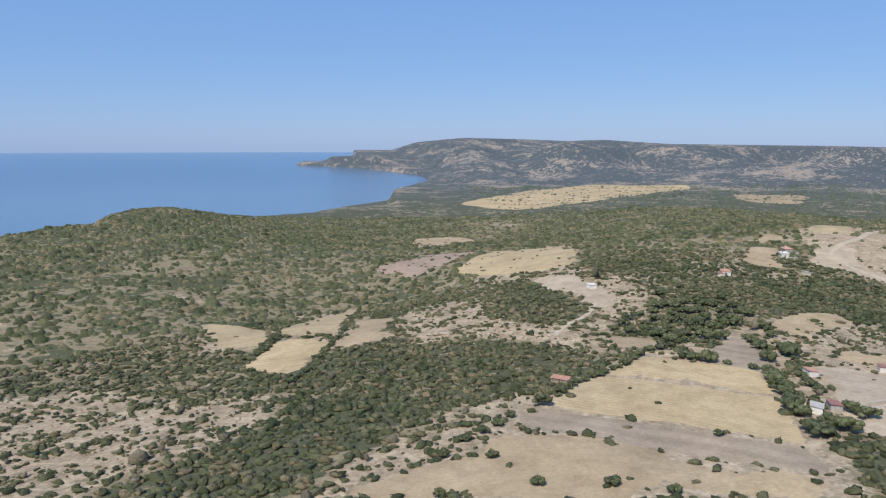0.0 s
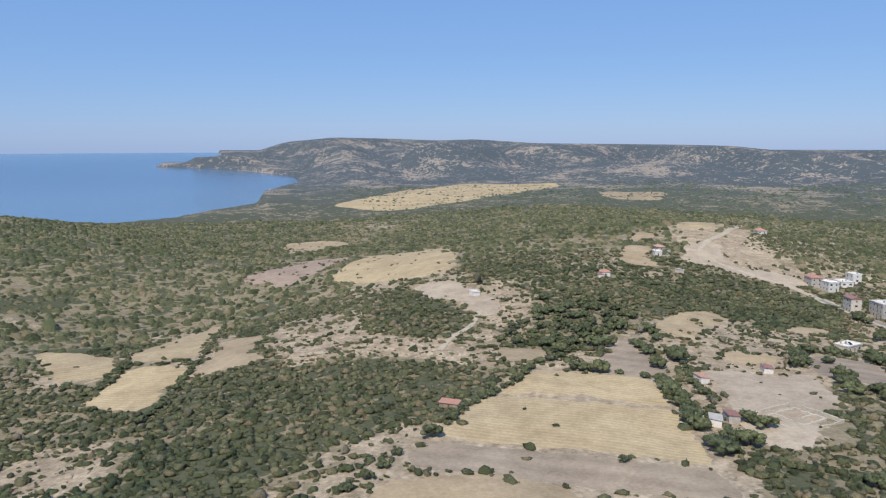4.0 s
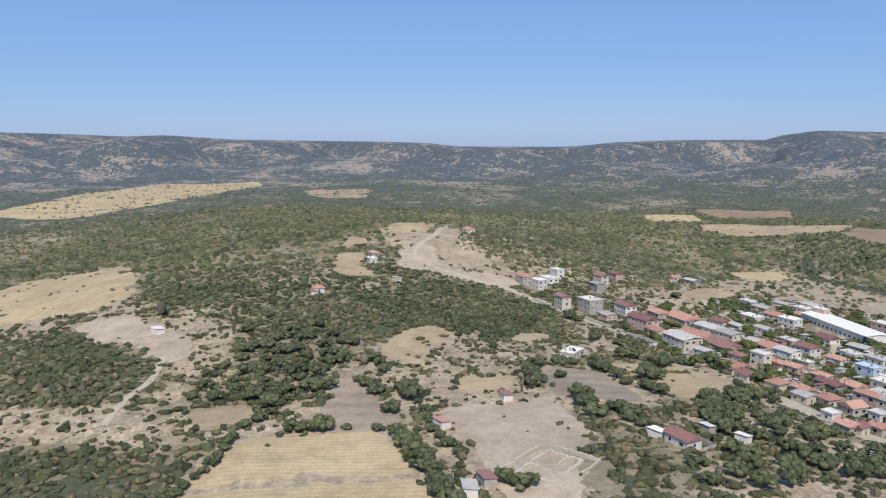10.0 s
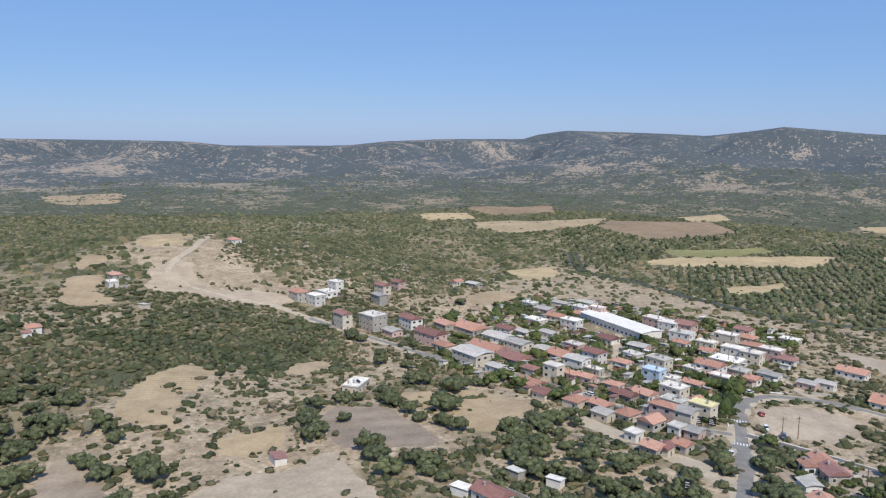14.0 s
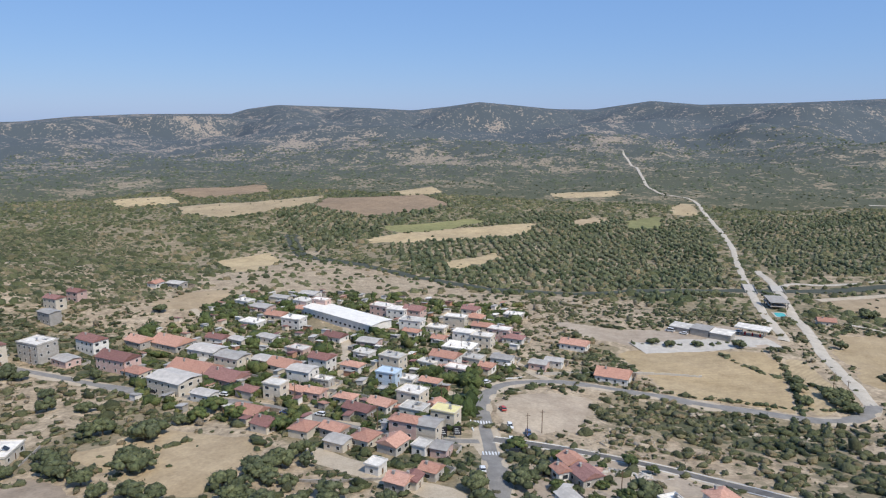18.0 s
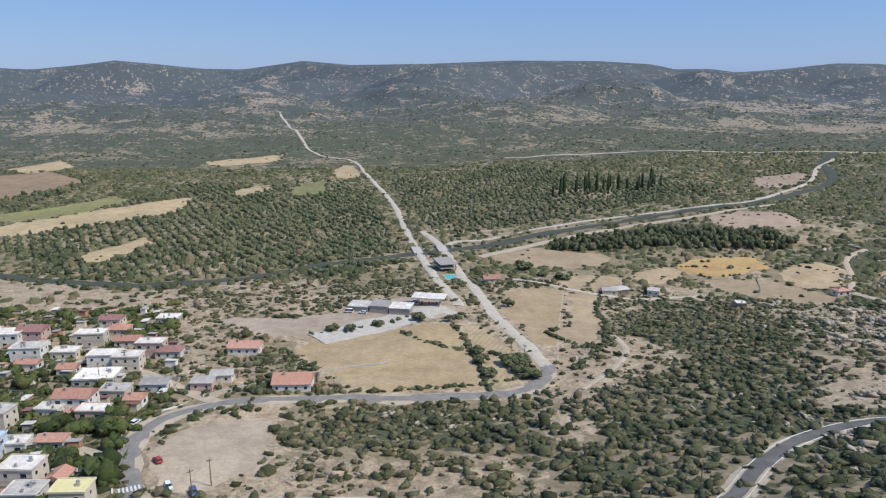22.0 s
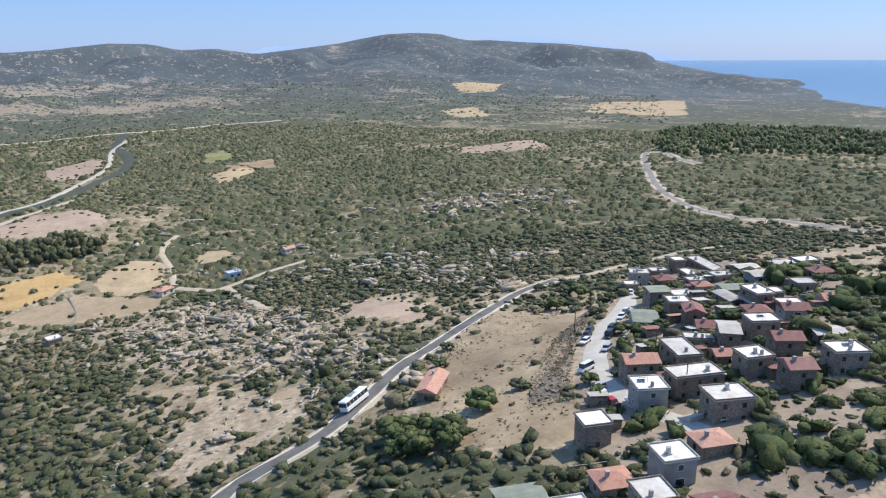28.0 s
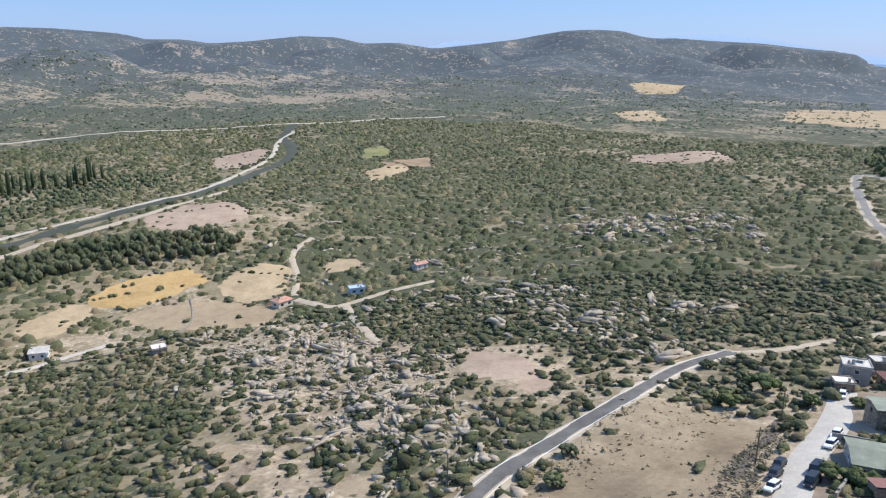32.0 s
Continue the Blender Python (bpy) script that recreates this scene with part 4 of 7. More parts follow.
ROAD_LOOK = {"old": "faded pale grey asphalt road with gravel verges", "asphalt": "worn grey asphalt road with pale gravel verges", "gravel": "wide pale gravel road", "dirt": "pale dirt track through scrub", "concrete": "pale concrete paved surface"}


def ribbon(line, half, rise, across=4, wander=0.0):
    """A strip along a line, draped over the ground."""
    t = np.gradient(line, axis=0)
    t /= np.linalg.norm(t, axis=1)[:, None] + 1e-9
    side = np.stack([-t[:, 1], t[:, 0]], -1)
    w = np.linspace(-1, 1, across + 1)
    half = half * (1 + wander * waves(line[:, 0], line[:, 1], 23, 41))
    p = line[:, None] + side[:, None] * w[None, :, None] * np.reshape(half, (-1, 1, 1) if np.ndim(half) else (1, 1, 1))
    z = ground_z(p[..., 0], p[..., 1]) + lift(p[..., 0], p[..., 1]) + rise
    z[:, 0] -= 0.25
    z[:, -1] -= 0.25
    v = np.concatenate([p, z[..., None]], -1).reshape(-1, 3)
    n = across + 1
    i, j = np.arange(len(line) - 1)[:, None] * n, np.arange(across)[None]
    a, b, c, d = (i + j).ravel(), (i + j + 1).ravel(), (i + n + j + 1).ravel(), (i + n + j).ravel()
    return v, np.concatenate([np.stack([a, c, b], -1), np.stack([a, d, c], -1)])


def strip(name, line, half, rise, mat, label, category, wander=0.0, parent=None):
    me = raw_mesh(name, *ribbon(line, half, rise, wander=wander), mat)
    me.polygons.foreach_set("use_smooth", [True] * len(me.polygons))
    ob = new(name, me)
    if parent is None:
        tagged(ob, label, category, kind="structure")
    else:
        ob.parent = parent
    return ob


LANES = []


def paved(x, y):
    """True on or beside a road."""
    out = np.zeros(len(x), bool)
    for line, half in LANES:
        for p in line:
            out |= (x - p[0]) ** 2 + (y - p[1]) ** 2 < (half + 2.6) ** 2
    return out


def road(kind, width, pts):
    line = curve_points(pts, 4.0 if width < 20 else 3.0)
    LANES.append((line, width / 2))
    ob = strip("road", line, width / 2, 0.10, ROAD_MAT[kind], ROAD_LOOK[kind], "road", 0.10 if kind in ("dirt", "gravel") else 0.0)
    if kind in ("asphalt", "old"):
        strip("verge", line, width / 2 + 0.9, 0.03, DIRT, "", "", 0.35, ob)
        t = np.gradient(line, axis=0)
        t /= np.linalg.norm(t, axis=1)[:, None]
        for s in (-1, 1) if kind == "asphalt" else ():
            strip("edge_line", line + s * (width / 2 - 0.35) * np.stack([-t[:, 1], t[:, 0]], -1), 0.06, 0.13, PAINT_WHITE, "", "", 0, ob)
    for x, y in line[::2]:
        occupy_disc(x, y, width / 2 + 1.6)
    return line


MAIN = road("old", 6.6, [(196, 157), (236, 169), (253, 175), (280, 182), (301, 189), (317, 194), (335, 200), (350, 204), (367, 205), (382, 200), (391, 187), (394, 168), (393, 141), (389, 113), (388, 88), (391, 71), (404, 59), (416, 54)])
road("gravel", 6.2, [(414, 55), (443, 55), (485, 57), (532, 55), (590, 55), (657, 51), (720, 50), (765, 52)])
road("gravel", 5.6, [(510, 73), (526, 71), (583, 73), (687, 70), (806, 64), (974, 58), (1180, 68), (1324, 82), (1428, 137), (1765, 181), (2033, 219)])
SOUTH = road("asphalt", 6.2, [(317, 192), (318, 173), (315, 154), (310, 132), (299, 113), (288, 96), (277, 84), (273, 75), (277, 64), (284, 53), (294, 41), (305, 25), (311, 9), (311, -4), (307, -16), (303, -30), (303, -49), (305, -70), (304, -95), (301, -120), (299, -150), (291, -173)])
road("dirt", 3.8, [(291, -173), (275, -187), (257, -216), (235, -240)])
UPPER = road("concrete", 7.2, [(214, -34), (229, -46), (235, -51), (241, -58), (247, -73), (250, -87), (252, -104), (251.5, -119), (253, -138), (255, -151)])
road("dirt", 5, [(413, 661), (350, 594), (319, 569), (303, 549), (302, 523), (312, 498), (325, 472), (329, 442)])
STREET = road("old", 5.5, [(329, 442), (330, 397), (326, 350), (323, 310), (322, 276), (313, 247), (305, 218), (313, 196)])
road("gravel", 6, [(690, 44), (702, 34), (704, 4), (726, -39), (745, -87), (753, -159), (776, -250), (854, -356), (940, -466), (1029, -546), (1077, -608)])
road("dirt", 8, [(640, 30), (656, 4), (692, -71), (712, -144), (722, -212), (775, -306)])
road("gravel", 9, [(1300, -170), (1320, -363), (1239, -500), (1136, -656), (1034, -897)])
road("old", 6.5, [(170, -270), (197, -299), (214, -316), (238, -332), (265, -364), (296, -426), (322, -506), (340, -579), (344, -615), (326, -600), (309, -566), (286, -534)])
road("dirt", 5, [(512, -173), (486, -173), (480, -184), (475, -205), (464, -227)])
road("dirt", 4, [(518, -176), (544, -198), (576, -220), (590, -247)])
road("dirt", 4, [(416, -139), (445, -156), (479, -178)])
road("old", 9, [(225, 140), (233, 125), (237, 118), (239, 110), (236, 103), (228, 97)])
road("dirt", 9, [(290, 250), (284, 238), (277, 218), (270, 196), (262, 181)])
road("dirt", 3, [(88, 404), (77, 378), (65, 364), (55, 343)])
road("dirt", 3, [(385, 51), (402, 32), (427, 14), (456, 9)])
road("gravel", 4, [(579, 27), (564, 7), (543, -21), (534, -47), (538, -87)])
road("concrete", 22, [(463, 149), (477, 127), (497, 100), (507, 80)])
road("dirt", 5, [(394, 184), (420, 208), (452, 236), (500, 262)])
road("dirt", 4.5, [(326, 262), (370, 270), (420, 290), (480, 318), (520, 350)])
road("dirt", 4.5, [(352, 208), (372, 240), (392, 300), (420, 360), (450, 400)])
road("concrete", 5, [(328, 330), (370, 340), (410, 352)])

RIVER_LINE = curve_points([(1130, -650), (1056, -573), (1006, -545), (933, -491), (868, -399), (807, -311), (757, -230), (736, -149), (721, -85), (699, -26),
                           (682, 5), (668, 60), (640, 140), (604, 200), (600, 249), (612, 290), (643, 348), (683, 412), (740, 480), (830, 540)], 6.0)
strip("water", RIVER_LINE, 6.5, 0.05, RIVER, "dark green slow river between gravel banks", "river", 0.25)
for x, y in RIVER_LINE[::2]:
    occupy_disc(x, y, 10)


# ---- houses: x, y, width, storeys and roof ----
LOWER_VILLAGE = [
    (496, 445, 13, 1, "sheet"), (468, 365, 14, 1, "sheet"), (484, 346, 12, 2, "flat"), (476, 344, 11, 1, "tile"), (379, 380, 13, 1, "tile"),
    (384, 365, 20, 1, "tile"), (399, 350, 12, 1, "brown"), (380, 343, 18, 1, "sheet"), (365, 320, 15, 2, "sheet"), (374, 308, 14, 1, "sheet"),
    (369, 297, 14, 1, "flat"), (400, 339, 11, 1, "sheet"), (410, 328, 12, 1, "sheet"), (352, 330, 23, 1, "tile"), (345, 310, 18, 1, "brown"),
    (329, 323, 20, 2, "sheet"), (321, 304, 10, 1, "flat"), (340, 350, 12, 1, "tile"),
]
LOWER_VILLAGE += [
    (332, 280, 9, 2, "flat"), (336, 273, 9, 1, "tile"), (336, 266, 9, 1, "tile"), (310, 278, 12, 1, "tile"), (300, 266, 8, 1, "brown"),
    (300, 252, 8, 1, "tile"), (302, 242, 9, 1, "tile"), (292, 236, 8, 1, "sheet"), (297, 229, 8, 1, "tile"), (295, 219, 8, 1, "tile"),
    (334, 252, 9, 1, "tile"), (323, 242, 12, 1, "brown"), (332, 237, 10, 1, "tile"), (307, 219, 11, 2, "flat"), (307, 211, 8, 2, "flat"),
    (323, 210, 10, 2, "yellow"), (331, 224, 10, 1, "flat"), (341, 228, 11, 2, "flat"),
]
LOWER_VILLAGE += [
    (338, 218, 6, 1, "tile"), (364, 228, 9, 1, "tile"), (364, 239, 10, 1, "flat"), (361, 245, 10, 2, "blue"), (385, 252, 12, 2, "flat"),
    (372, 280, 11, 2, "brown"), (395, 303, 11, 1, "flat"), (354, 280, 12, 2, "sheet"), (375, 267, 11, 1, "tile"), (477, 331, 11, 3, "flat"),
    (454, 348, 13, 1, "tile"), (496, 368, 14, 1, "sheet"), (478, 383, 11, 1, "flat"), (489, 297, 14, 2, "flat"), (484, 285, 13, 2, "flat"),
    (487, 276, 13, 2, "brown"), (459, 268, 14, 2, "flat"), (447, 264, 10, 1, "tile"),
]
LOWER_VILLAGE += [
    (473, 247, 14, 2, "flat"), (496, 244, 11, 2, "brown"), (489, 240, 12, 1, "tile"), (470, 231, 12, 1, "tile"), (460, 254, 12, 1, "flat"),
    (434, 245, 8, 1, "tile"), (441, 233, 14, 2, "flat"), (436, 223, 12, 2, "flat"), (454, 218, 13, 2, "flat"), (450, 210, 12, 1, "brown"),
    (504, 220, 12, 1, "flat"), (422, 231, 17, 1, "flat"), (396, 231, 14, 2, "tile"), (407, 221, 11, 1, "flat"), (387, 223, 11, 1, "flat"),
    (411, 208, 11, 1, "flat"), (397, 212, 7, 1, "tile"), (417, 185, 9, 1, "sheet"),
]
LOWER_VILLAGE += [
    (410, 191, 9, 1, "sheet"), (450, 179, 15, 1, "tile"), (408, 158, 16, 1, "tile"), (398, 271, 10, 1, "flat"), (423, 297, 12, 1, "brown"),
    (435, 352, 14, 1, "flat"), (419, 277, 12, 1, "sheet"), (352, 270, 9, 1, "flat"), (330, 291, 9, 1, "brown"), (392, 238, 9, 1, "flat"),
    (300, 165, 7, 1, "tile"), (291, 160, 8, 1, "brown"), (291, 167, 4, 1, "tile"), (273, 163, 6, 1, "sheet"), (257, 156, 8, 1, "tile"),
    (249, 144, 8, 1, "tile"), (250, 137, 6, 1, "tile"), (275, 137, 7, 1, "flat"),
]
LOWER_VILLAGE += [
    (285, 125, 7, 1, "tile"), (234, 150, 7, 1, "flat"), (270, 208, 7, 1, "tile"), (280, 202, 6, 1, "tile"), (272, 205, 5, 1, "brown"),
    (278, 218, 4, 1, "flat"), (225, 218, 4, 1, "flat"), (223, 230, 4, 1, "flat"), (297, 204, 6, 1, "sheet"), (296, 210, 3, 1, "flat"),
    (391, 603, 12, 1, "tile"), (347, 473, 13, 2, "tile"), (351, 462, 12, 2, "flat"), (370, 472, 13, 1, "flat"), (385, 480, 10, 2, "flat"), (331, 416, 12, 3, "brown"),
    (344, 405, 15, 3, "flat"), (388, 442, 12, 2, "flat"), (410, 460, 12, 2, "brown"), (428, 462, 10, 2, "brown"),
]
LOWER_VILLAGE += [
    (344, 390, 12, 1, "sheet"), (364, 394, 15, 2, "brown"), (346, 364, 19, 2, "brown"), (270, 554, 11, 1, "tile"), (261, 540, 10, 1, "flat"),
    (191, 475, 8, 1, "tile"), (187, 292, 5, 1, "brown"), (258, 331, 13, 1, "flat", 8, 20), (203, 234, 5, 1, "flat"), (204, 225, 11, 1, "brown"),
    (148, 277, 5, 1, "tile"), (489, 456, 8, 1, "flat"), (516, 358, 14, 1, "sheet"), (441, 330, 13, 2, "flat"), (257, 497, 5, 1, "flat"),
    (127, 232, 5, 1, "sheet"), (134, 234, 5, 1, "brown"),
]
LOWER_VILLAGE += [
    (93, 438, 6, 1, "flat"), (186, 470, 5, 1, "tile"),
]
UPPER_VILLAGE = [
    (255, -159, 7, 2, "flat", 6, 20), (256, -151, 5, 1, "flat", 4, 30), (246, -161, 7, 1, "brown", 6, 35), (251, -175, 7, 1, "flat", 5, 35), (245, -182, 4.5, 2, "flat", 5, 39),
    (235, -188, 22, 1, "flat", 6, 129), (239, -169, 8, 1, "flat", 4, 125), (243, -129, 7, 2, "green", 6.5, 33), (236, -133, 7, 1, "flat", 6, 33), (234, -113, 6.5, 2, "flat", 6, 28),
    (242, -106, 7.5, 1, "green", 11, 20), (228, -103, 5.5, 2, "brown", 7, 18), (223, -96, 7, 1, "brown", 6, 18), (231, -145, 6, 1, "tile", 5, 35), (227, -160, 7, 1, "flat", 5.5, 39),
    (234, -155, 8, 1, "flat", 4.5, 38),
]
UPPER_VILLAGE += [
    (220, -172, 9, 1, "sheet", 6, 39), (214, -157, 9, 1, "sheet", 7, 39), (221, -139, 9, 1, "green", 6, 30), (221, -126, 10, 1, "sheet", 5, 130), (213, -122, 9, 2, "flat", 6, 130), (212, -110, 7, 1, "brown", 6, 25), (217, -84, 5, 2, "sheet", 9, 15), (210, -92, 8, 2, "flat", 6, 30), (224, -84, 7.5, 1, "flat", 4, 20), (226, -68, 6.2, 2, "flat", 11, 35), (234, -61, 8.3, 2, "tile", 6, 32), (229, -47, 7, 2, "flat", 6.5, 32), (221, -55, 12, 2, "flat", 5.6, 40), (213, -44, 9, 2, "flat", 6.5, 36),
]
UPPER_VILLAGE += [
    (216, -73, 7, 1, "tile", 4.5, 30), (210, -66, 7, 2, "flat", 6, 40), (226.5, -57.5, 3.6, 1, "brown", 3, 32),
]
UPPER_VILLAGE += [
    (208, -175, 8, 1, "sheet", 6, 39), (201, -182, 9, 1, "flat", 6, 39), (203, -102, 7, 2, "brown", 6, 25), (204, -78, 7, 2, "brown", 6, 25), (201, -60, 6, 2, "brown", 6, 30), (209, -133, 5, 1, "flat", 5, 30), (201, -143, 7, 1, "flat", 6, 30), (242, -5, 9, 1, "green", 7, 40), (231, 1, 6, 2, "flat", 6, 40), (228, -13, 7, 1, "tile", 6, 40), (219, -18, 6.5, 2, "flat", 6, 40), (220, -6, 6, 2, "flat", 6, 40), (210, -5, 6, 2, "brown", 6, 40), (214, -29, 7, 1, "tile", 5.5, 40),
]
UPPER_VILLAGE += [
    (236, -29, 6, 2, "flat", 5.5, 40), (204, -118, 7, 1, "flat", 6, 28), (195, -90, 8, 1, "sheet", 6, 28), (193, -125, 8, 1, "tile", 6, 30), (192, -70, 8, 2, "flat", 6, 30), (196, -160, 8, 1, "brown", 6, 35),
]
FARMS = [
    (546, -35, 13, 1, "sheet"), (545, -59, 7, 1, "sheet"), (507, -94, 6, 1, "flat"), (490, -195, 8, 1, "blue"),
    (491, -245, 8, 1, "tile"), (511, -163, 9, 1, "tile"), (567, 40, 10, 1, "tile"), (544, -29, 9, 1, "sheet"),
]


def framed(kind, w, h, t, z0, inner, rim=None):
    """A frame with its pane or leaf set back in it, as one piece."""
    bm = bmesh.new()
    o = [(-w / 2, z0), (w / 2, z0), (w / 2, h), (-w / 2, h)]
    i = [(-w / 2 + t, z0 + t), (w / 2 - t, z0 + t), (w / 2 - t, h - t), (-w / 2 + t, h - t)]
    back, front = [bm.verts.new((x, 0.06, z)) for x, z in o], [bm.verts.new((x, -0.05, z)) for x, z in o]
    lip, pane = [bm.verts.new((x, -0.05, z)) for x, z in i], [bm.verts.new((x, -0.025, z)) for x, z in i]
    for k in range(4):
        j = (k + 1) % 4
        for q in ([back[k], back[j], front[j], front[k]], [front[k], front[j], lip[j], lip[k]], [lip[k], lip[j], pane[j], pane[k]]):
            bm.faces.new(q)
    bm.faces.new(pane).material_index = 1
    bmesh.ops.recalc_face_normals(bm, faces=bm.faces[:])
    me = bpy.data.meshes.new(kind)
    bm.to_mesh(me)
    bm.free()
    me.materials.append(rim or FRAME)
    me.materials.append(inner)
    return me


WIN = framed("window", 1.2, 1.3, 0.1, 0, GLASS)
WIN_STONE = framed("window", 0.95, 1.15, 0.09, 0, GLASS, WOOD)
WIN_WIDE = framed("window", 1.9, 1.4, 0.1, 0, GLASS)


DOOR = framed("door", 1.1, 2.15, 0.1, -0.1, WOOD)


def tank_mesh():
    bm = bmesh.new()
    tube(bm, 0, 0, 0.35, 1.35, 0.45, n=10, mi=0)
    box(bm, -0.5, -0.5, 0, 0.5, 0.5, 0.3, 1)
    me = bpy.data.meshes.new("water_tank")
    bm.to_mesh(me)
    bm.free()
    me.materials.append(METAL)
    me.materials.append(CONCRETE)
    return me


def solar_mesh():
    bm = bmesh.new()
    slab(bm, [(-0.9, -0.8, 0.25), (0.9, -0.8, 0.25), (0.9, 0.8, 1.15), (-0.9, 0.8, 1.15)], 0.08, 0)
    for x in (-0.8, 0.8):
        box(bm, x - 0.04, 0.66, 0, x + 0.04, 0.74, 1.0, 1)
    me = bpy.data.meshes.new("solar_panel")
    bm.to_mesh(me)
    bm.free()
    me.materials.append(GLASS)
    me.materials.append(METAL)
    return me


TANK, SOLAR = tank_mesh(), solar_mesh()
ROOF_WORDS = {"tile": "hipped orange tile roof", "brown": "dark red tile roof", "sheet": "grey metal sheet roof", "flat": "flat white roof",
              "blue": "flat pale blue roof", "yellow": "flat pale yellow roof", "green": "grey-green sheet roof"}
WALL_WORDS = {"white": "whitewashed", "cream": "cream rendered", "pinkish": "pink rendered", "grey": "grey cement", "stone": "grey stone", "bluish": "pale blue", "brick": "bare brick"}
STOREY_WORDS = {1: "one-storey", 2: "two-storey", 3: "three-storey"}


def house(x, y, w, d, storeys, roof, wall, rot, group, rng):
    c, s = math.cos(radians(rot)), math.sin(radians(rot))
    foot = [gz(x + c * u - s * v, y + s * u + c * v) for u in (-w / 2, w / 2) for v in (-d / 2, d / 2)]
    low = min(foot)
    z = low + (0.3 if group.startswith("stone") else 0.9) * (sum(foot) / 4 - low) + 0.15
    sh = 2.75 if group.startswith("stone") else 3.0
    ob = thing("house", x, y, z, rot, f"{STOREY_WORDS[storeys]} {WALL_WORDS[wall]} house with a {ROOF_WORDS[roof]}", "house", group)
    h = sh * storeys + 0.2
    bm = bmesh.new()
    box(bm, -w / 2, -d / 2, low - z - 0.4, w / 2, d / 2, h, 0)
    if storeys > 1:
        for k in range(1, storeys):
            box(bm, -w / 2 - 0.06, -d / 2 - 0.06, sh * k - 0.05, w / 2 + 0.06, d / 2 + 0.06, sh * k + 0.15, 0)
    part("wall", bm, WALLS[wall], ob)
    bm = bmesh.new()
    o = 0.45
    if roof in ("tile", "brown"):
        rise = min(w, d) * 0.24
        a, b = w / 2 + o, d / 2 + o
        hip = rng.random() < 0.35 and w < 12
        if w >= d:
            e = a - (b if hip else 0)
            r = [(-e, 0), (e, 0)]
        else:
            e = b - (a if hip else 0)
            r = [(0, -e), (0, e)]
        q = [(-a, -b), (a, -b), (a, b), (-a, b)]
        lo = [bm.verts.new((*p, h - 0.12)) for p in q]
        hi = [bm.verts.new((*p, h)) for p in q]
        top = [bm.verts.new((*p, h + rise)) for p in r]
        for k in range(4):
            bm.faces.new([lo[k], lo[(k + 1) % 4], hi[(k + 1) % 4], hi[k]])
        bm.faces.new(lo[::-1])
        if w >= d:
            fs = ([0, 1], [1, 0]), ([1, 2], [1]), ([2, 3], [0, 1]), ([3, 0], [0])
        else:
            fs = ([0, 1], [0]), ([1, 2], [1, 0]), ([2, 3], [1]), ([3, 0], [0, 1])
        for lo_i, top_i in fs:
            bm.faces.new([hi[k] for k in lo_i] + [top[k] for k in top_i])
        rf = part("roof", bm, ROOFS[roof], ob)
        bm = bmesh.new()
        cx, cy = (w * 0.22, d * 0.12)
        box(bm, cx - 0.3, cy - 0.3, h, cx + 0.3, cy + 0.3, h + rise + 0.5, 0)
        box(bm, cx - 0.38, cy - 0.38, h + rise + 0.5, cx + 0.38, cy + 0.38, h + rise + 0.62, 0)
        part("chimney", bm, WALLS["grey"], ob)
    elif roof in ("sheet", "green"):
        rise = min(1.1, d * 0.10)
        slab(bm, [(-w / 2 - o, -d / 2 - o, h + 0.1), (w / 2 + o, -d / 2 - o, h + 0.1), (w / 2 + o, 0, h + 0.1 + rise), (-w / 2 - o, 0, h + 0.1 + rise)], 0.1)
        slab(bm, [(-w / 2 - o, 0.003, h + 0.1 + rise), (w / 2 + o, 0.003, h + 0.1 + rise), (w / 2 + o, d / 2 + o, h + 0.1), (-w / 2 - o, d / 2 + o, h + 0.1)], 0.1)
        part("roof", bm, ROOFS[roof], ob)
    else:
        box(bm, -w / 2 - 0.3, -d / 2 - 0.3, h, w / 2 + 0.3, d / 2 + 0.3, h + 0.2, 0)
        part("roof", bm, ROOFS[roof], ob)
        bm = bmesh.new()
        t = 0.18
        for q in ((-w / 2 - 0.3, -d / 2 - 0.3, w / 2 + 0.3, -d / 2 - 0.3 + t), (-w / 2 - 0.3, d / 2 + 0.3 - t, w / 2 + 0.3, d / 2 + 0.3),
                  (-w / 2 - 0.3, -d / 2 - 0.3 + t, -w / 2 - 0.3 + t, d / 2 + 0.3 - t), (w / 2 + 0.3 - t, -d / 2 - 0.3 + t, w / 2 + 0.3, d / 2 + 0.3 - t)):
            box(bm, q[0], q[1], h + 0.2, q[2], q[3], h + 0.5)
        part("parapet", bm, WALLS[wall], ob)
        if rng.random() < 0.7 and w > 6:
            p = part("water_tank", TANK, None, ob)
            p.location = (w * rng.uniform(-0.3, 0.3), d * rng.uniform(-0.25, 0.25), h + 0.2)
        if rng.random() < 0.5 and w > 6:
            p = part("solar_panel", SOLAR, None, ob)
            p.location = (w * rng.uniform(-0.3, 0.3), -d * 0.2, h + 0.2)
        if rng.random() < 0.6:
            bm = bmesh.new()
            cx, cy = w * rng.uniform(-0.35, 0.35), d * 0.3
            box(bm, cx - 0.28, cy - 0.28, h + 0.2, cx + 0.28, cy + 0.28, h + 1.3)
            part("chimney", bm, WALLS["grey"], ob)
    for k in range(storeys):
        for face, (span, off, turn) in enumerate(((w, d, 0), (w, d, 180), (d, w, 90), (d, w, -90))):
            n = max(1, int(span / 3.3))
            for i in range(n):
                u = (i + 0.5) / n * span - span / 2
                is_door = k == 0 and face in (0, 3) and i == n // 2 and (face == 0 or rng.random() < 0.5)
                if not is_door and rng.random() < 0.12:
                    continue
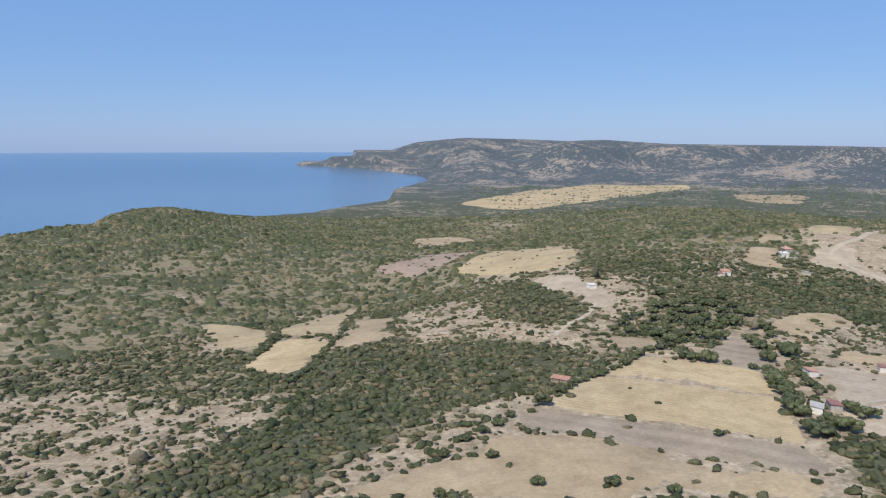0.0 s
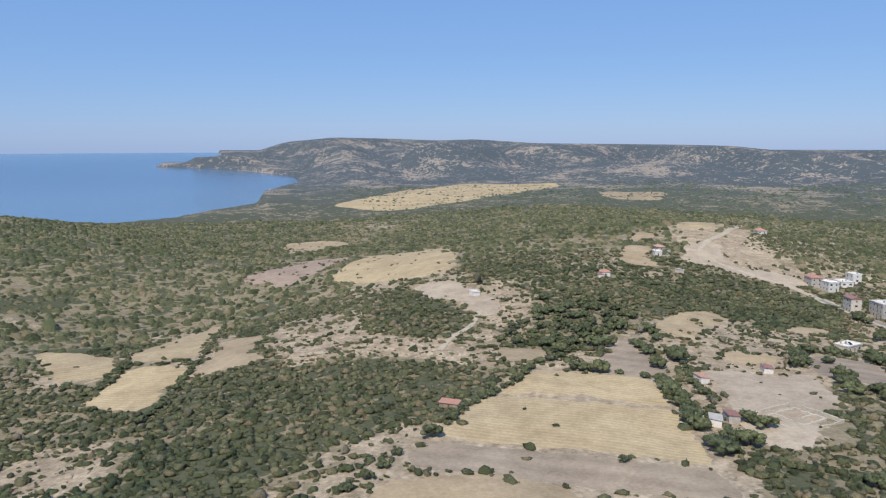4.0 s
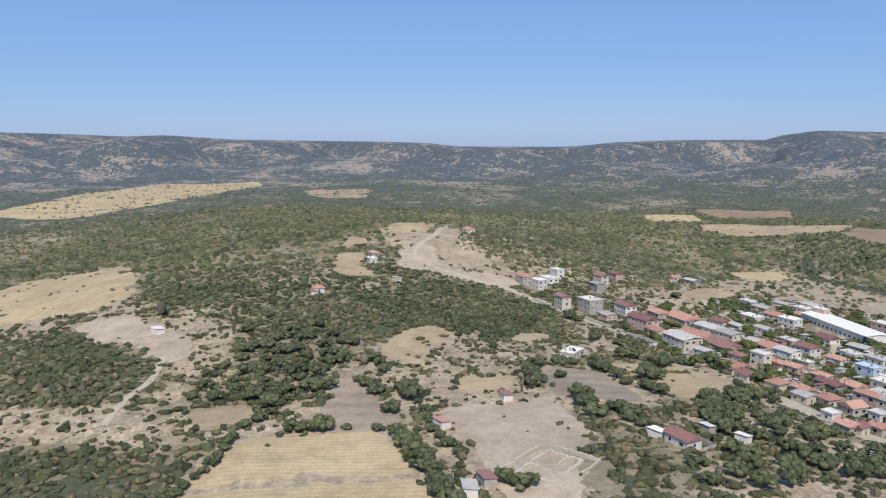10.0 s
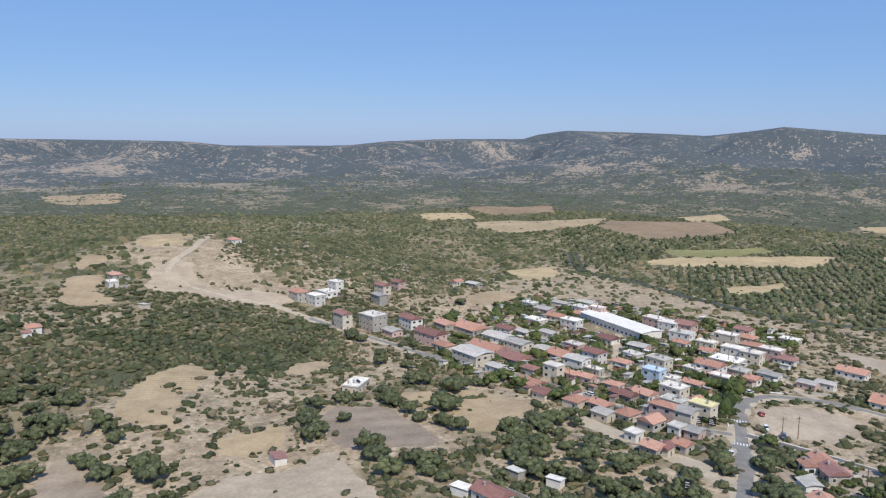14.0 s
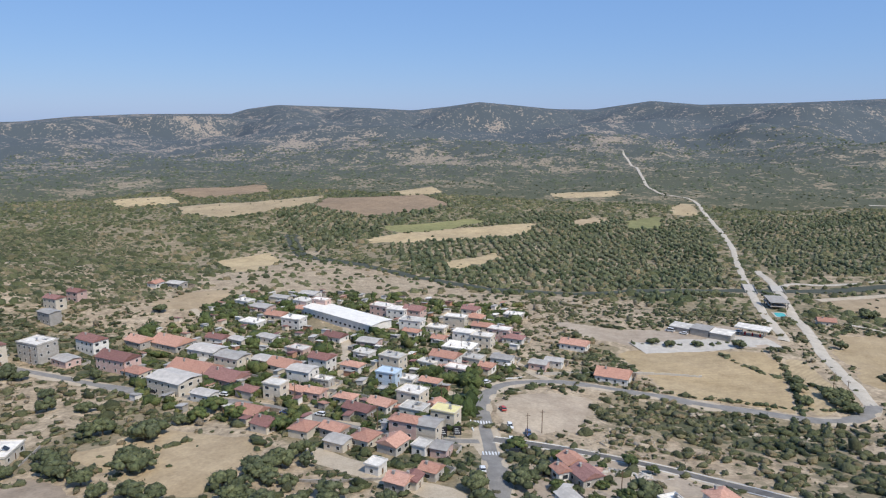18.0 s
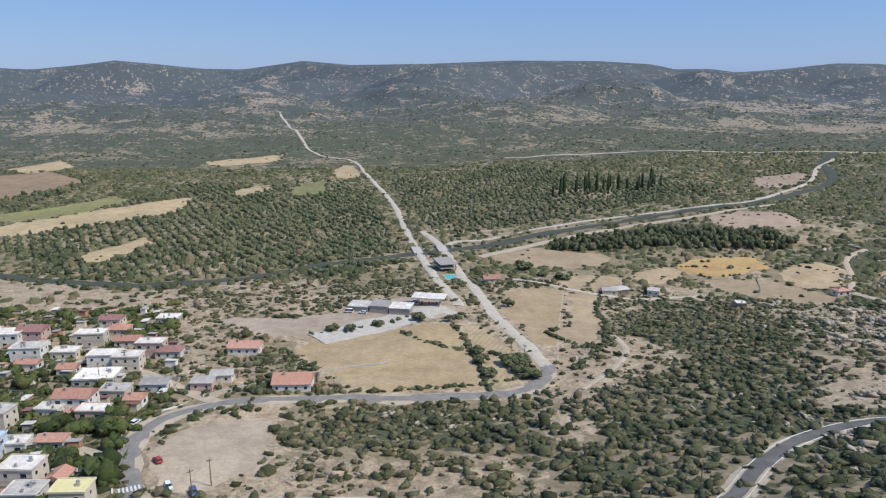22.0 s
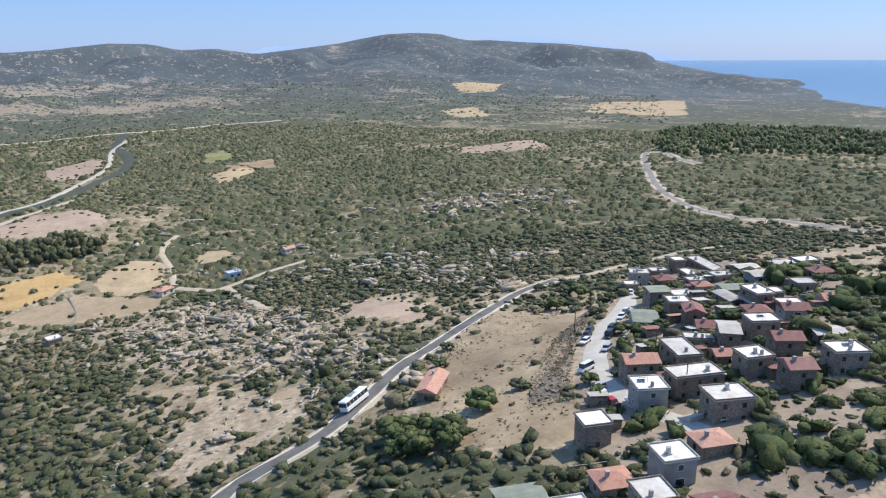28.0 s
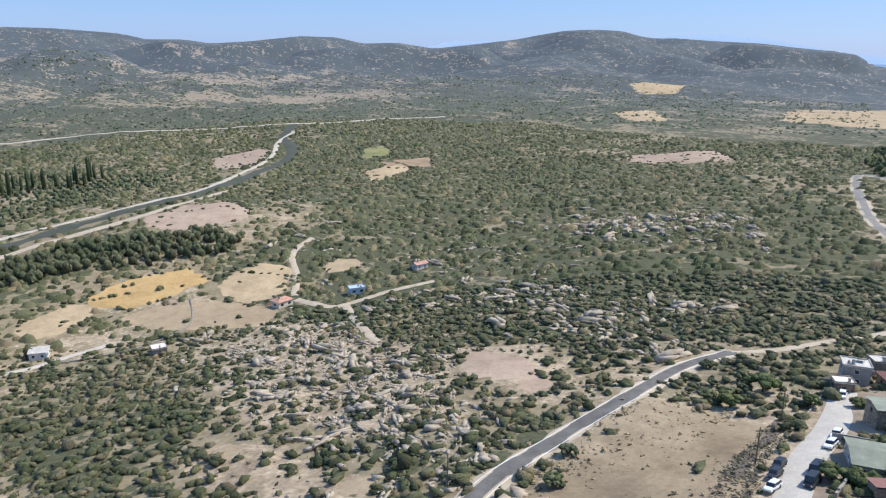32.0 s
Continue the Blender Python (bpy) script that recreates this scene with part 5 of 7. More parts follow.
                me = DOOR if is_door else WIN_STONE if wall == "stone" else (WIN_WIDE if span / n > 3.6 and rng.random() < 0.4 else WIN)
                p = part("door" if is_door else "window", me, None, ob)
                m = pose(0, 0, 0, 0, 0, turn) @ pose(u, -off / 2, sh * k + (0.0 if is_door else 0.95))
                p.matrix_local = m
    if storeys > 1:
        for k in range(1, storeys):
            bm = bmesh.new()
            box(bm, -w * 0.4, -d / 2 - 1.3, sh * k - 0.1, w * 0.4, -d / 2 - 0.06, sh * k + 0.08)
            bal = part("balcony", bm, CONCRETE, ob)
            bm = bmesh.new()
            box(bm, -w * 0.4, -d / 2 - 1.3, sh * k + 0.95, w * 0.4, -d / 2 - 1.24, sh * k + 1.02)
            for i in range(int(w * 0.8 / 0.5) + 1):
                u = -w * 0.4 + i * 0.5
                box(bm, u, -d / 2 - 1.29, sh * k + 0.08, u + 0.05, -d / 2 - 1.25, sh * k + 0.95)
            part("railing", bm, METAL, bal)
    if storeys == 1 and rng.random() < 0.6:
        bm = bmesh.new()
        e = d / 2 + rng.uniform(3, 6)
        box(bm, -w / 2 - 1.5, -e, low - z - 0.6, w / 2 + 1.5, -e + 0.2, 0.9)
        box(bm, -w / 2 - 1.5, -e + 0.203, low - z - 0.6, -w / 2 - 1.3, -d / 2 + 1, 0.9)
        part("yard_wall", bm, WALLS["grey" if rng.random() < 0.6 else "stone"], ob)
    occupy_disc(x, y, max(w, d) * 0.52)
    return ob


def shed(x, y, rot, w, d, roof, wall):
    z = gz(x, y) + 0.1
    ob = thing("shed", x, y, z, rot, f"small {WALL_WORDS[wall]} yard shed with a {ROOF_WORDS[roof]}", "shed", "yard sheds")
    bm = bmesh.new()
    box(bm, -w / 2, -d / 2, -1.2, w / 2, d / 2, 2.2, 0)
    part("wall", bm, WALLS[wall], ob)
    bm = bmesh.new()
    slab(bm, [(-w / 2 - 0.3, -d / 2 - 0.4, 2.25), (w / 2 + 0.3, -d / 2 - 0.4, 2.25), (w / 2 + 0.3, d / 2 + 0.3, 2.75), (-w / 2 - 0.3, d / 2 + 0.3, 2.75)], 0.08)
    part("roof", bm, ROOFS[roof], ob)
    part("door", DOOR, None, ob).matrix_local = pose(0, -d / 2, 0)
    occupy_disc(x, y, max(w, d) * 0.5)


def build_houses(rows, group, rot, spread, walls, shrink=1.0):
    rng = random.Random(5 + len(rows))
    for row in rows:
        x, y, w, storeys, roof = row[:5]
        w = min(max(w * shrink, 4.5), 22.0)
        wall = rng.choice(walls)
        if row[2] <= 6 and len(row) == 5 and x < 260:
            shed(x, y, rot + rng.uniform(-20, 20), row[2] * 1.1, row[2] * 0.75, roof, wall)
            continue
        if roof == "blue":
            wall = "bluish"
        if roof in ("sheet", "brown") and wall == "white" and rng.random() < 0.5:
            wall = "pinkish"
        if len(row) > 5:
            house(x, y, w, row[5] * shrink, storeys, roof, wall, row[6], group, rng)
            continue
        d = w * rng.uniform(0.55, 0.78) if w > 7.5 else w * rng.uniform(0.8, 1.1)
        if roof == "flat" and rng.random() < 0.3:
            roof = rng.choice(["sheet", "flat", "tile"])
        turn = 38 if x < 318 and 100 < y < 186 else rot
        house(x, y, w, d, storeys, roof, wall, turn + rng.uniform(-spread, spread), group, rng)


build_houses(LOWER_VILLAGE, "houses of the lower village", 80, 5, ["white", "white", "white", "cream", "cream", "white", "pinkish", "grey", "white"], 0.88)
build_houses(UPPER_VILLAGE, "stone houses of the upper village", 50, 12, ["stone", "stone", "stone", "stone", "grey"], 0.93)
build_houses(FARMS, "farm buildings below the road", 80, 25, ["white", "stone", "cream"])
house(285, -53, 12.5, 5.0, 1, "tile", "stone", -78, "farm buildings below the road", random.Random(3))


# ---- the long hall, the ruin, the filling station and other single things ----
def long_hall():
    x, y, rot, w, d, h = 463, 309, 65, 58, 15, 5.5
    z = min(gz(x + 25 * math.cos(radians(rot)) * s, y + 25 * math.sin(radians(rot)) * s) for s in (-1, 0, 1)) + 0.3
    ob = thing("hall", x, y, z, rot, "long low white hall with a wide flat white roof", "hall")
    bm = bmesh.new()
    box(bm, -w / 2, -d / 2, -1.5, w / 2, d / 2, h)
    part("wall", bm, WALLS["white"], ob)
    bm = bmesh.new()
    slab(bm, [(-w / 2 - 0.5, -d / 2 - 0.5, h + 0.15), (w / 2 + 0.5, -d / 2 - 0.5, h + 0.15), (w / 2 + 0.5, 0, h + 0.9), (-w / 2 - 0.5, 0, h + 0.9)], 0.14)
    slab(bm, [(-w / 2 - 0.5, 0.003, h + 0.9), (w / 2 + 0.5, 0.003, h + 0.9), (w / 2 + 0.5, d / 2 + 0.5, h + 0.15), (-w / 2 - 0.5, d / 2 + 0.5, h + 0.15)], 0.14)
    part("roof", bm, plain("warm_white_roof", (0.72, 0.675, 0.60), (0.86, 0.815, 0.735), 0.3, 0.9), ob, "wide white painted roof")
    for k in range(15):
        for side, turn in ((-1, 0), (1, 180)):
            p = part("window", WIN_WIDE, None, ob)
            p.matrix_local = pose(-w / 2 + (k + 0.5) * w / 15, side * d / 2, 1.4, 0, 0, turn)
    occupy_disc(x, y, 24)


long_hall()


def ruin():
    ob = thing("ruin", 156, 233, gz(156, 233), 18, "excavated foundation of low pale stone walls", "ruin")
    for name, x0, y0, x1, y1 in (("wall", -9, -6, 9, -5.2), ("wall", -9, 5.2, 9, 6), ("wall", -9, -5.2, -8.2, 5.2), ("wall", 8.2, -5.2, 9, 5.2),
                                 ("wall", -2.6, -5.2, -2, 5.2), ("wall", -14, -9.5, 13, -9), ("wall", -14, -9, -13.5, 10), ("wall", 3, -1.2, 8.2, -0.7),
                                 ("wall", -13.5, 9.4, 11, 10), ("wall", 12.4, -9, 13, 6)):
        n = max(2, int(max(x1 - x0, y1 - y0) / 1.6))
        for k in range(n):
            a, b = k / n, (k + 0.94) / n
            hh = random.uniform(0.35, 0.9)
            bm = bmesh.new()
            if x1 - x0 > y1 - y0:
                box(bm, x0 + (x1 - x0) * a, y0, -0.6, x0 + (x1 - x0) * b, y1, hh, 0, 0.06)
            else:
                box(bm, x0, y0 + (y1 - y0) * a, -0.6, x1, y0 + (y1 - y0) * b, hh, 0, 0.06)
            part("wall_stone", bm, GRAVEL, ob)
    bm = bmesh.new()
    box(bm, -7.8, -4.8, -0.4, -3, 4.8, 0.12)
    part("floor_slab", bm, CONCRETE, ob, "pale paved floor")
    occupy_disc(156, 233, 17)


ruin()


def filling_station():
    x, y, rot = 514, 88, 70
    z = gz(x, y)
    ob = thing("filling_station", x, y, z, rot, "filling station canopy, white edge, on slim columns over pumps", "station")
    bm = bmesh.new()
    box(bm, -9, -5, 4.6, 9, 5, 5.3, 0, 0.1)
    part("canopy", bm, ROOFS["flat"], ob)
    bm = bmesh.new()
    box(bm, -9.06, -5.06, 4.75, 9.06, -5.003, 5.15)
    part("fascia", bm, BLUE_PLASTIC, ob, "blue canopy edge")
    for u in (-6, 6):
        for v in (-2.5, 2.5):
            bm = bmesh.new()
            tube(bm, u, v, -0.5, 4.6, 0.2, n=10)
            part("column", bm, METAL, ob)
    for u in (-4, 0, 4):
        bm = bmesh.new()
        box(bm, u - 0.4, -0.3, -0.2, u + 0.4, 0.3, 1.9, 0, 0.05)
        part("pump", bm, RED_PAINT, ob)
    shop = thing("shop", 506, 118, gz(506, 118), 70, "low grey roadside buildings with flat roofs and a terrace", "shop")
    for k, (u, w, h) in enumerate(((-14, 11, 3.4), (-3, 10, 4.0), (8, 11, 3.2))):
        bm = bmesh.new()
        box(bm, u - w / 2, -4, -1, u + w / 2 - 0.1, 5, h)
        wl = part("wall", bm, WALLS["grey"], shop)
        bm = bmesh.new()
        box(bm, u - w / 2 - 0.3, -5.6, h + 0.003, u + w / 2 + 0.2, 5.3, h + 0.25)
        part("roof", bm, ROOFS["sheet" if k % 2 else "flat"], shop)
        for i in range(3):
            p = part("window", WIN_WIDE, None, shop)
            p.matrix_local = pose(u - w / 3 + i * w / 3.2, -4, 0.9)
    pool = thing("pool", 582, 63, gz(582, 63) + 0.1, 5, "small turquoise swimming pool with a pale rim", "pool")
    bm = bmesh.new()
    for q in ((-6, -4, 6, -3.2), (-6, 3.2, 6, 4), (-6, -3.2, -5.2, 3.2), (5.2, -3.2, 6, 3.2)):
        box(bm, q[0], q[1], -0.5, q[2], q[3], 0.3)
    part("rim", bm, CONCRETE, pool)
    bm = bmesh.new()
    box(bm, -5.2, -3.2, -0.5, 5.2, 3.2, 0.16)
    part("water_surface", bm, POOL, pool)
    site = thing("building_shell", 606, 62, gz(606, 62), 5, "dark unfinished building shell of posts and slabs", "building")
    for k, (u, v) in enumerate(((-9, -5), (-3, -5), (3, -5), (9, -5), (-9, 5), (-3, 5), (3, 5), (9, 5))):
        bm = bmesh.new()
        box(bm, u - 0.25, v - 0.25, -1, u + 0.25, v + 0.25, 5.2)
        part("post", bm, WALLS["stone"], site)
    for zz in (2.6, 5.2):
        bm = bmesh.new()
        box(bm, -10, -6, zz + 0.003, 10, 6, zz + 0.3)
        part("slab", bm, WALLS["grey"], site)
    for x, y, r in ((506, 100, 26), (582, 63, 10), (606, 62, 13)):
        occupy_disc(x, y, r)


filling_station()


def bridge(x, y, rot, length, width, label):
    z = gz(x, y) + 0.3
    ob = thing("bridge", x, y, z, rot, label, "bridge", "river bridges")
    for s in (-1, 1):
        bm = bmesh.new()
        box(bm, -length / 2, s * width / 2 - 0.2, -1.5, length / 2, s * width / 2 + 0.2, 1.0, 0, 0.06)
        part("parapet", bm, STONEWALL, ob)
    bm = bmesh.new()
    box(bm, -length / 2, -width / 2 + 0.22, -0.6, length / 2, width / 2 - 0.22, 0.28)
    part("deck", bm, CONCRETE, ob)


bridge(669, 70.5, -1, 34, 8.0, "stone road bridge with low parapets over the river")
bridge(672, 50.5, -2, 34, 8.6, "second stone bridge beside the road bridge")


def wall_run(pts, height, thick, label, mat, stone=1.1):
    """A low wall of separate stones along a line, joined into one."""
    line = curve_points(pts, stone)
    bm = bmesh.new()
    for k in range(len(line) - 1):
        (x, y), (u, v) = line[k], line[k + 1]
        a = math.atan2(v - y, u - x)
        le = math.hypot(u - x, v - y) * 0.97
        hh, tt = height * random.uniform(0.75, 1.15), thick * random.uniform(0.85, 1.1)
        z = gz(x, y)
        c, s = math.cos(a), math.sin(a)
        m = [(0, -tt / 2), (le, -tt / 2), (le, tt / 2), (0, tt / 2)]
        q = [(x + c * p - s * r, y + s * p + c * r) for p, r in m]
        lo = [bm.verts.new((*p, z - 0.5)) for p in q]
        hi = [bm.verts.new((*p, z + hh)) for p in q]
        bm.faces.new(hi)
        for i in range(4):
            bm.faces.new([lo[i], lo[(i + 1) % 4], hi[(i + 1) % 4], hi[i]])
    tagged(part("wall", bm, mat), label, "wall", kind="structure")


wall_run([(543, 1), (490, 22), (451, 37), (415, 50)], 0.22, 0.6, "thin stony bank between dry fields", DIRT)
wall_run([(259.5, -150), (258.6, -140), (258.4, -126)], 0.8, 0.4, "low stone parapet along the street edge", STONEWALL)
wall_run([(400, 190), (420, 150), (428, 120)], 1.2, 0.4, "pale boundary wall beside the hay field", CONCRETE, 2.0)
wall_run([(350, 208), (330, 203), (322, 200)], 0.5, 0.4, "white kerb on the outside of the bend", PAINT_WHITE, 1.6)
wall_run([(394, 196), (385, 206), (370, 210), (354, 209)], 0.45, 0.4, "white kerb on the outside of the bend", PAINT_WHITE, 1.6)
wall_run([(280, 205), (272, 218), (266, 236), (270, 250)], 0.9, 0.4, "low block wall below the gardens", STONEWALL)
wall_run([(245, 118), (252, 105), (254, 90)], 1.0, 0.5, "crumbling rubble wall beside the dirt lane", STONEWALL)
wall_run([(530, -60), (520, -90), (528, -120), (560, -140)], 0.8, 0.6, "rubble wall between small fields", STONEWALL)
wall_run([(246.5, -114), (244.5, -103), (243.5, -97), (243.8, -88)], 1.6, 0.5, "stone retaining wall above the street", STONEWALL)


wall_run([(252, 103), (250.5, 95), (250, 86), (249.5, 78), (249, 72)], 0.9, 0.6, "pale rubble wall above the paved yard", GRAVEL)


def stairs():
    ob = thing("stairs", 221, -43, gz(221, -43), 50, "short flight of pale stone steps between houses", "stairs")
    for k in range(12):
        bm = bmesh.new()
        box(bm, -1.8, k * 0.34, -0.6, 1.8, k * 0.34 + 0.335, 0.18 * (k + 1))
        part("step", bm, CONCRETE, ob)


stairs()


def pole(x, y, lamp=False):
    ob = thing("utility_pole", x, y, gz(x, y), random.uniform(0, 180), "slim weathered utility pole with a cross-arm", "pole", "utility poles")
    bm = bmesh.new()
    tube(bm, 0, 0, -0.6, 8.6, 0.16, 0.10)
    part("post", bm, WOOD, ob)
    bm = bmesh.new()
    box(bm, -0.9, -0.07, 7.7, 0.9, 0.07, 7.85)
    part("cross_arm", bm, WOOD, ob)
    for u in (-0.75, 0, 0.75):
        bm = bmesh.new()
        tube(bm, u, 0, 7.85, 8.1, 0.05, n=6)
        part("insulator", bm, CONCRETE, ob)


for x, y in ((324, 182), (330, 178), (282, 150), (262, 142), (250, 128), (310, 230), (328, 270), (329, 310), (333, 350), (335, 400), (420, 63), (430, 66),
             (260, -96), (232, -70), (262, -120), (222, -52), (350, 240), (372, 260), (398, 290), (360, 310), (420, 230), (345, 218), (288, 60), (318, 20), (312, -60)):
    pole(x, y)


def roadside_sign(x, y, rot):
    ob = thing("sign", x, y, gz(x, y), rot, "dark roadside sign board with pale bars on two posts", "sign")
    for u in (-0.9, 0.9):
        bm = bmesh.new()
        box(bm, u - 0.06, -0.06, -0.5, u + 0.06, 0.06, 4.6)
        part("post", bm, METAL, ob)
    bm = bmesh.new()
    box(bm, -1.3, -0.12, 1.6, 1.3, -0.062, 4.6)
    part("board", bm, CAR_PAINT["black"], ob)
    for k in range(3):
        bm = bmesh.new()
        box(bm, -0.9, -0.14, 2.2 + k * 0.7, 0.9 - 0.3 * k, -0.123, 2.45 + k * 0.7)
        part("bar", bm, PAINT_WHITE, ob)


roadside_sign(243, 187, -75)
roadside_sign(309, 207, -75)
roadside_sign(312, 203, -75)


def crossing(x, y, rot, n=6):
    z = gz(x, y) + 0.42
    for k in range(n):
        u = (k - (n - 1) / 2) * 1.0
        c, s = math.cos(radians(rot)), math.sin(radians(rot))
        bm = bmesh.new()
        q = [(x + c * (u + p) - s * r, y + s * (u + p) + c * r) for p, r in ((-0.25, -1.5), (0.25, -1.5), (0.25, 1.5), (-0.25, 1.5))]
        slab(bm, [(*p, gz(*p) + 0.12 + 0.00045 * math.hypot(p[0] - CX, p[1] - CY) + 0.15) for p in q], 0.1)
        tagged(part("road_marking", bm, PAINT_WHITE), "white zebra crossing bar on asphalt", "road marking", "zebra bars", "structure")


crossing(304, 190, 108)
crossing(331, 199, 108)


def tumbled_tower(x, y):
    """The stump of a round stone building, its wall broken to uneven height."""
    ob = thing("stone_ruin", x, y, gz(x, y), 0, "crumbling round grey stone ruin among bushes", "ruin")
    for k in range(14):
        a = 6.283 * k / 16
        bm = bmesh.new()
        h = 1.2 + 2.2 * abs(math.sin(k * 1.7))
        box(bm, -0.95, -0.5, -0.8, 0.95, 0.5, h, 0, 0.12)
        part("wall_block", bm, STONEWALL, ob).matrix_local = pose(4.6 * math.cos(a), 4.6 * math.sin(a), 0, 0, 0, math.degrees(a) + 90)
    occupy_disc(x, y, 6)


tumbled_tower(252, 66)


# ---- vehicles ----
def car(colour, kind="car"):
    ob = tagged(new(kind), f"parked {colour} {'van' if kind == 'van' else 'car'} on the roadside", kind, "parked vehicles")
    le, wd, hb, ht = (4.3, 1.75, 0.85, 1.45) if kind == "car" else (4.9, 1.95, 1.05, 2.1)
    bm = bmesh.new()
    prof = [(-le / 2, 0.32), (-le / 2, hb * 0.92), (-le / 2 + 0.15, hb), (le / 2 - 1.2, hb), (le / 2 - 0.1, hb * 0.82), (le / 2, 0.6), (le / 2, 0.32)]
    a = [bm.verts.new((x, -wd / 2, z)) for x, z in prof]
    b = [bm.verts.new((x, wd / 2, z)) for x, z in prof]
    bm.faces.new(a)
    bm.faces.new(b[::-1])
    for k in range(len(prof)):
        j = (k + 1) % len(prof)
        bm.faces.new([a[j], a[k], b[k], b[j]])
    bmesh.ops.bevel(bm, geom=bm.edges[:], offset=0.05, segments=1, affect="EDGES")
    part("body", bm, CAR_PAINT[colour], ob)
    x0, x1 = -le / 2 + 0.1, le / 2 - (1.2 if kind == "car" else 0.7)
    for name, mat, zz0, zz1, ins, sh in (("cabin", GLASS, hb, ht - 0.08, 0.12, 0.45), ("roof", CAR_PAINT[colour], ht - 0.08, ht, 0.2, 0.55)):
        bm = bmesh.new()
        k0, k1 = (0.0, sh) if name == "cabin" else (sh, sh + 0.05)
        q0 = [(x0 + k0 * 0.5, -wd / 2 + 0.08 + (0.1 if name == "roof" else 0)), (x1 - k0, -wd / 2 + 0.08 + (0.1 if name == "roof" else 0))]
        q1 = [(x0 + k1 * 0.5, -wd / 2 + ins), (x1 - k1, -wd / 2 + ins)]
        lo = [bm.verts.new((*p, zz0)) for p in (q0[0], q0[1], (q0[1][0], -q0[1][1]), (q0[0][0], -q0[0][1]))]
        hi = [bm.verts.new((*p, zz1)) for p in (q1[0], q1[1], (q1[1][0], -q1[1][1]), (q1[0][0], -q1[0][1]))]
        bm.faces.new(hi)
        bm.faces.new(lo[::-1])
        for k in range(4):
            bm.faces.new([lo[k], lo[(k + 1) % 4], hi[(k + 1) % 4], hi[k]])
        part(name, bm, mat, ob)
    for u in (-le * 0.3, le * 0.31):
        for v in (-wd / 2 + 0.1, wd / 2 - 0.1):
            bm = bmesh.new()
            tube(bm, 0, 0, -0.11, 0.11, 0.33, n=12)
            wh = part("wheel", bm, RUBBER, ob)
            wh.matrix_local = pose(u, v, 0.33, 90, 0, 0)
    for v in (-wd * 0.36, wd * 0.36):
        bm = bmesh.new()
        box(bm, le / 2 - 0.03, v - 0.17, 0.58, le / 2 + 0.02, v + 0.17, 0.74)
        part("headlight", bm, FRAME, ob)
    return ob


def put_on_ground(x, y, rot, up=0.0):
    e = 1.5
    c, s = math.cos(radians(rot)), math.sin(radians(rot))
    pitch = math.degrees(math.atan2(gz(x + c * e, y + s * e) - gz(x - c * e, y - s * e), 2 * e))
    roll = math.degrees(math.atan2(gz(x - s, y + c) - gz(x + s, y - c), 2))
    return pose(x, y, gz(x, y) + 0.22 + 0.00045 * math.hypot(x - CX, y - CY) + up, 0, 0, rot) @ pose(0, 0, 0, roll, -pitch, 0)


def park(first, spots):
    first.matrix_basis = put_on_ground(*spots[0])
    for q in spots[1:]:
        copy_thing(first, put_on_ground(*q))


park(car("white"), [(288, 189, 18), (277, 188, 17), (257, -145, 96), (254.6, -145.5, 96), (249.8, -117, 88), (249.6, -111, 84), (253.8, -86, 80), (232, -49, 40), (330, 189, 200),
                    (378, 208, -20), (520, 95, 60), (500, 125, 70), (239, -50, 130), (318, 255, 80), (327, 300, 85)])
park(car("silver"), [(312, 183, 10), (246.2, -80, 80), (241.5, -53.5, 52), (214, -42, -50), (316, 230, 75), (515, 110, 60), (341, 212, 20), (229, 116, 0)])
park(car("black"), [(307, 184, 100), (255.6, -96.5, 84), (255, -91.6, 82), (325, 330, 85), (517, 101, 60), (246, 165, 60)])
# the second red car is a stand-in for red machinery on the lot
park(car("red"), [(236, -46, 130), (347, 195, 30)])
park(car("blue"), [(317, 268, 85), (326, 182, 200)])
park(car("white", "van"), [(247.6, -65.5, 64), (316, 186, 10), (402, 215, -60), (503, 132, 70)])
park(car("black", "van"), [(249, -97, 86), (248.4, -91.5, 86)])


def bus(x, y, rot):
    ob = tagged(new("bus"), "white coach with dark window band on the winding road", "bus")
    le, wd = 10.2, 2.5
    bm = bmesh.new()
    box(bm, -le / 2, -wd / 2, 0.4, le / 2, wd / 2, 1.75, 0, 0.12)
    part("body", bm, CAR_PAINT["white"], ob)
    bm = bmesh.new()
    box(bm, -le / 2 + 0.05, -wd / 2 + 0.04, 1.66, le / 2 - 0.05, wd / 2 - 0.04, 2.72)
    part("window_band", bm, GLASS, ob)
    bm = bmesh.new()
    box(bm, -le / 2, -wd / 2, 2.723, le / 2, wd / 2, 3.2, 0, 0.15)
    part("roof", bm, CAR_PAINT["white"], ob)
    for k in range(7):
        for s in (-1, 1):
            bm = bmesh.new()
            u = -le / 2 + 0.1 + k * (le - 0.3) / 6
            box(bm, u, s * (wd / 2 - 0.02) - 0.015, 1.74, u + 0.1, s * (wd / 2 - 0.02) + 0.015, 2.73)
            part("pillar", bm, CAR_PAINT["white"], ob)
    bm = bmesh.new()
    box(bm, -1.6, -0.8, 3.2, 1.2, 0.8, 3.42, 0, 0.08)
    part("roof_unit", bm, METAL, ob)
    for u in (-3.4, 3.9):
        for v in (-wd / 2 + 0.16, wd / 2 - 0.16):
            bm = bmesh.new()
            tube(bm, 0, 0, -0.15, 0.15, 0.5, n=14)
            part("wheel", bm, RUBBER, ob).matrix_local = pose(u, v, 0.5, 90, 0, 0)
    ob.matrix_basis = put_on_ground(x, y, rot, 0.1)


bus(303.5, -44, -90)


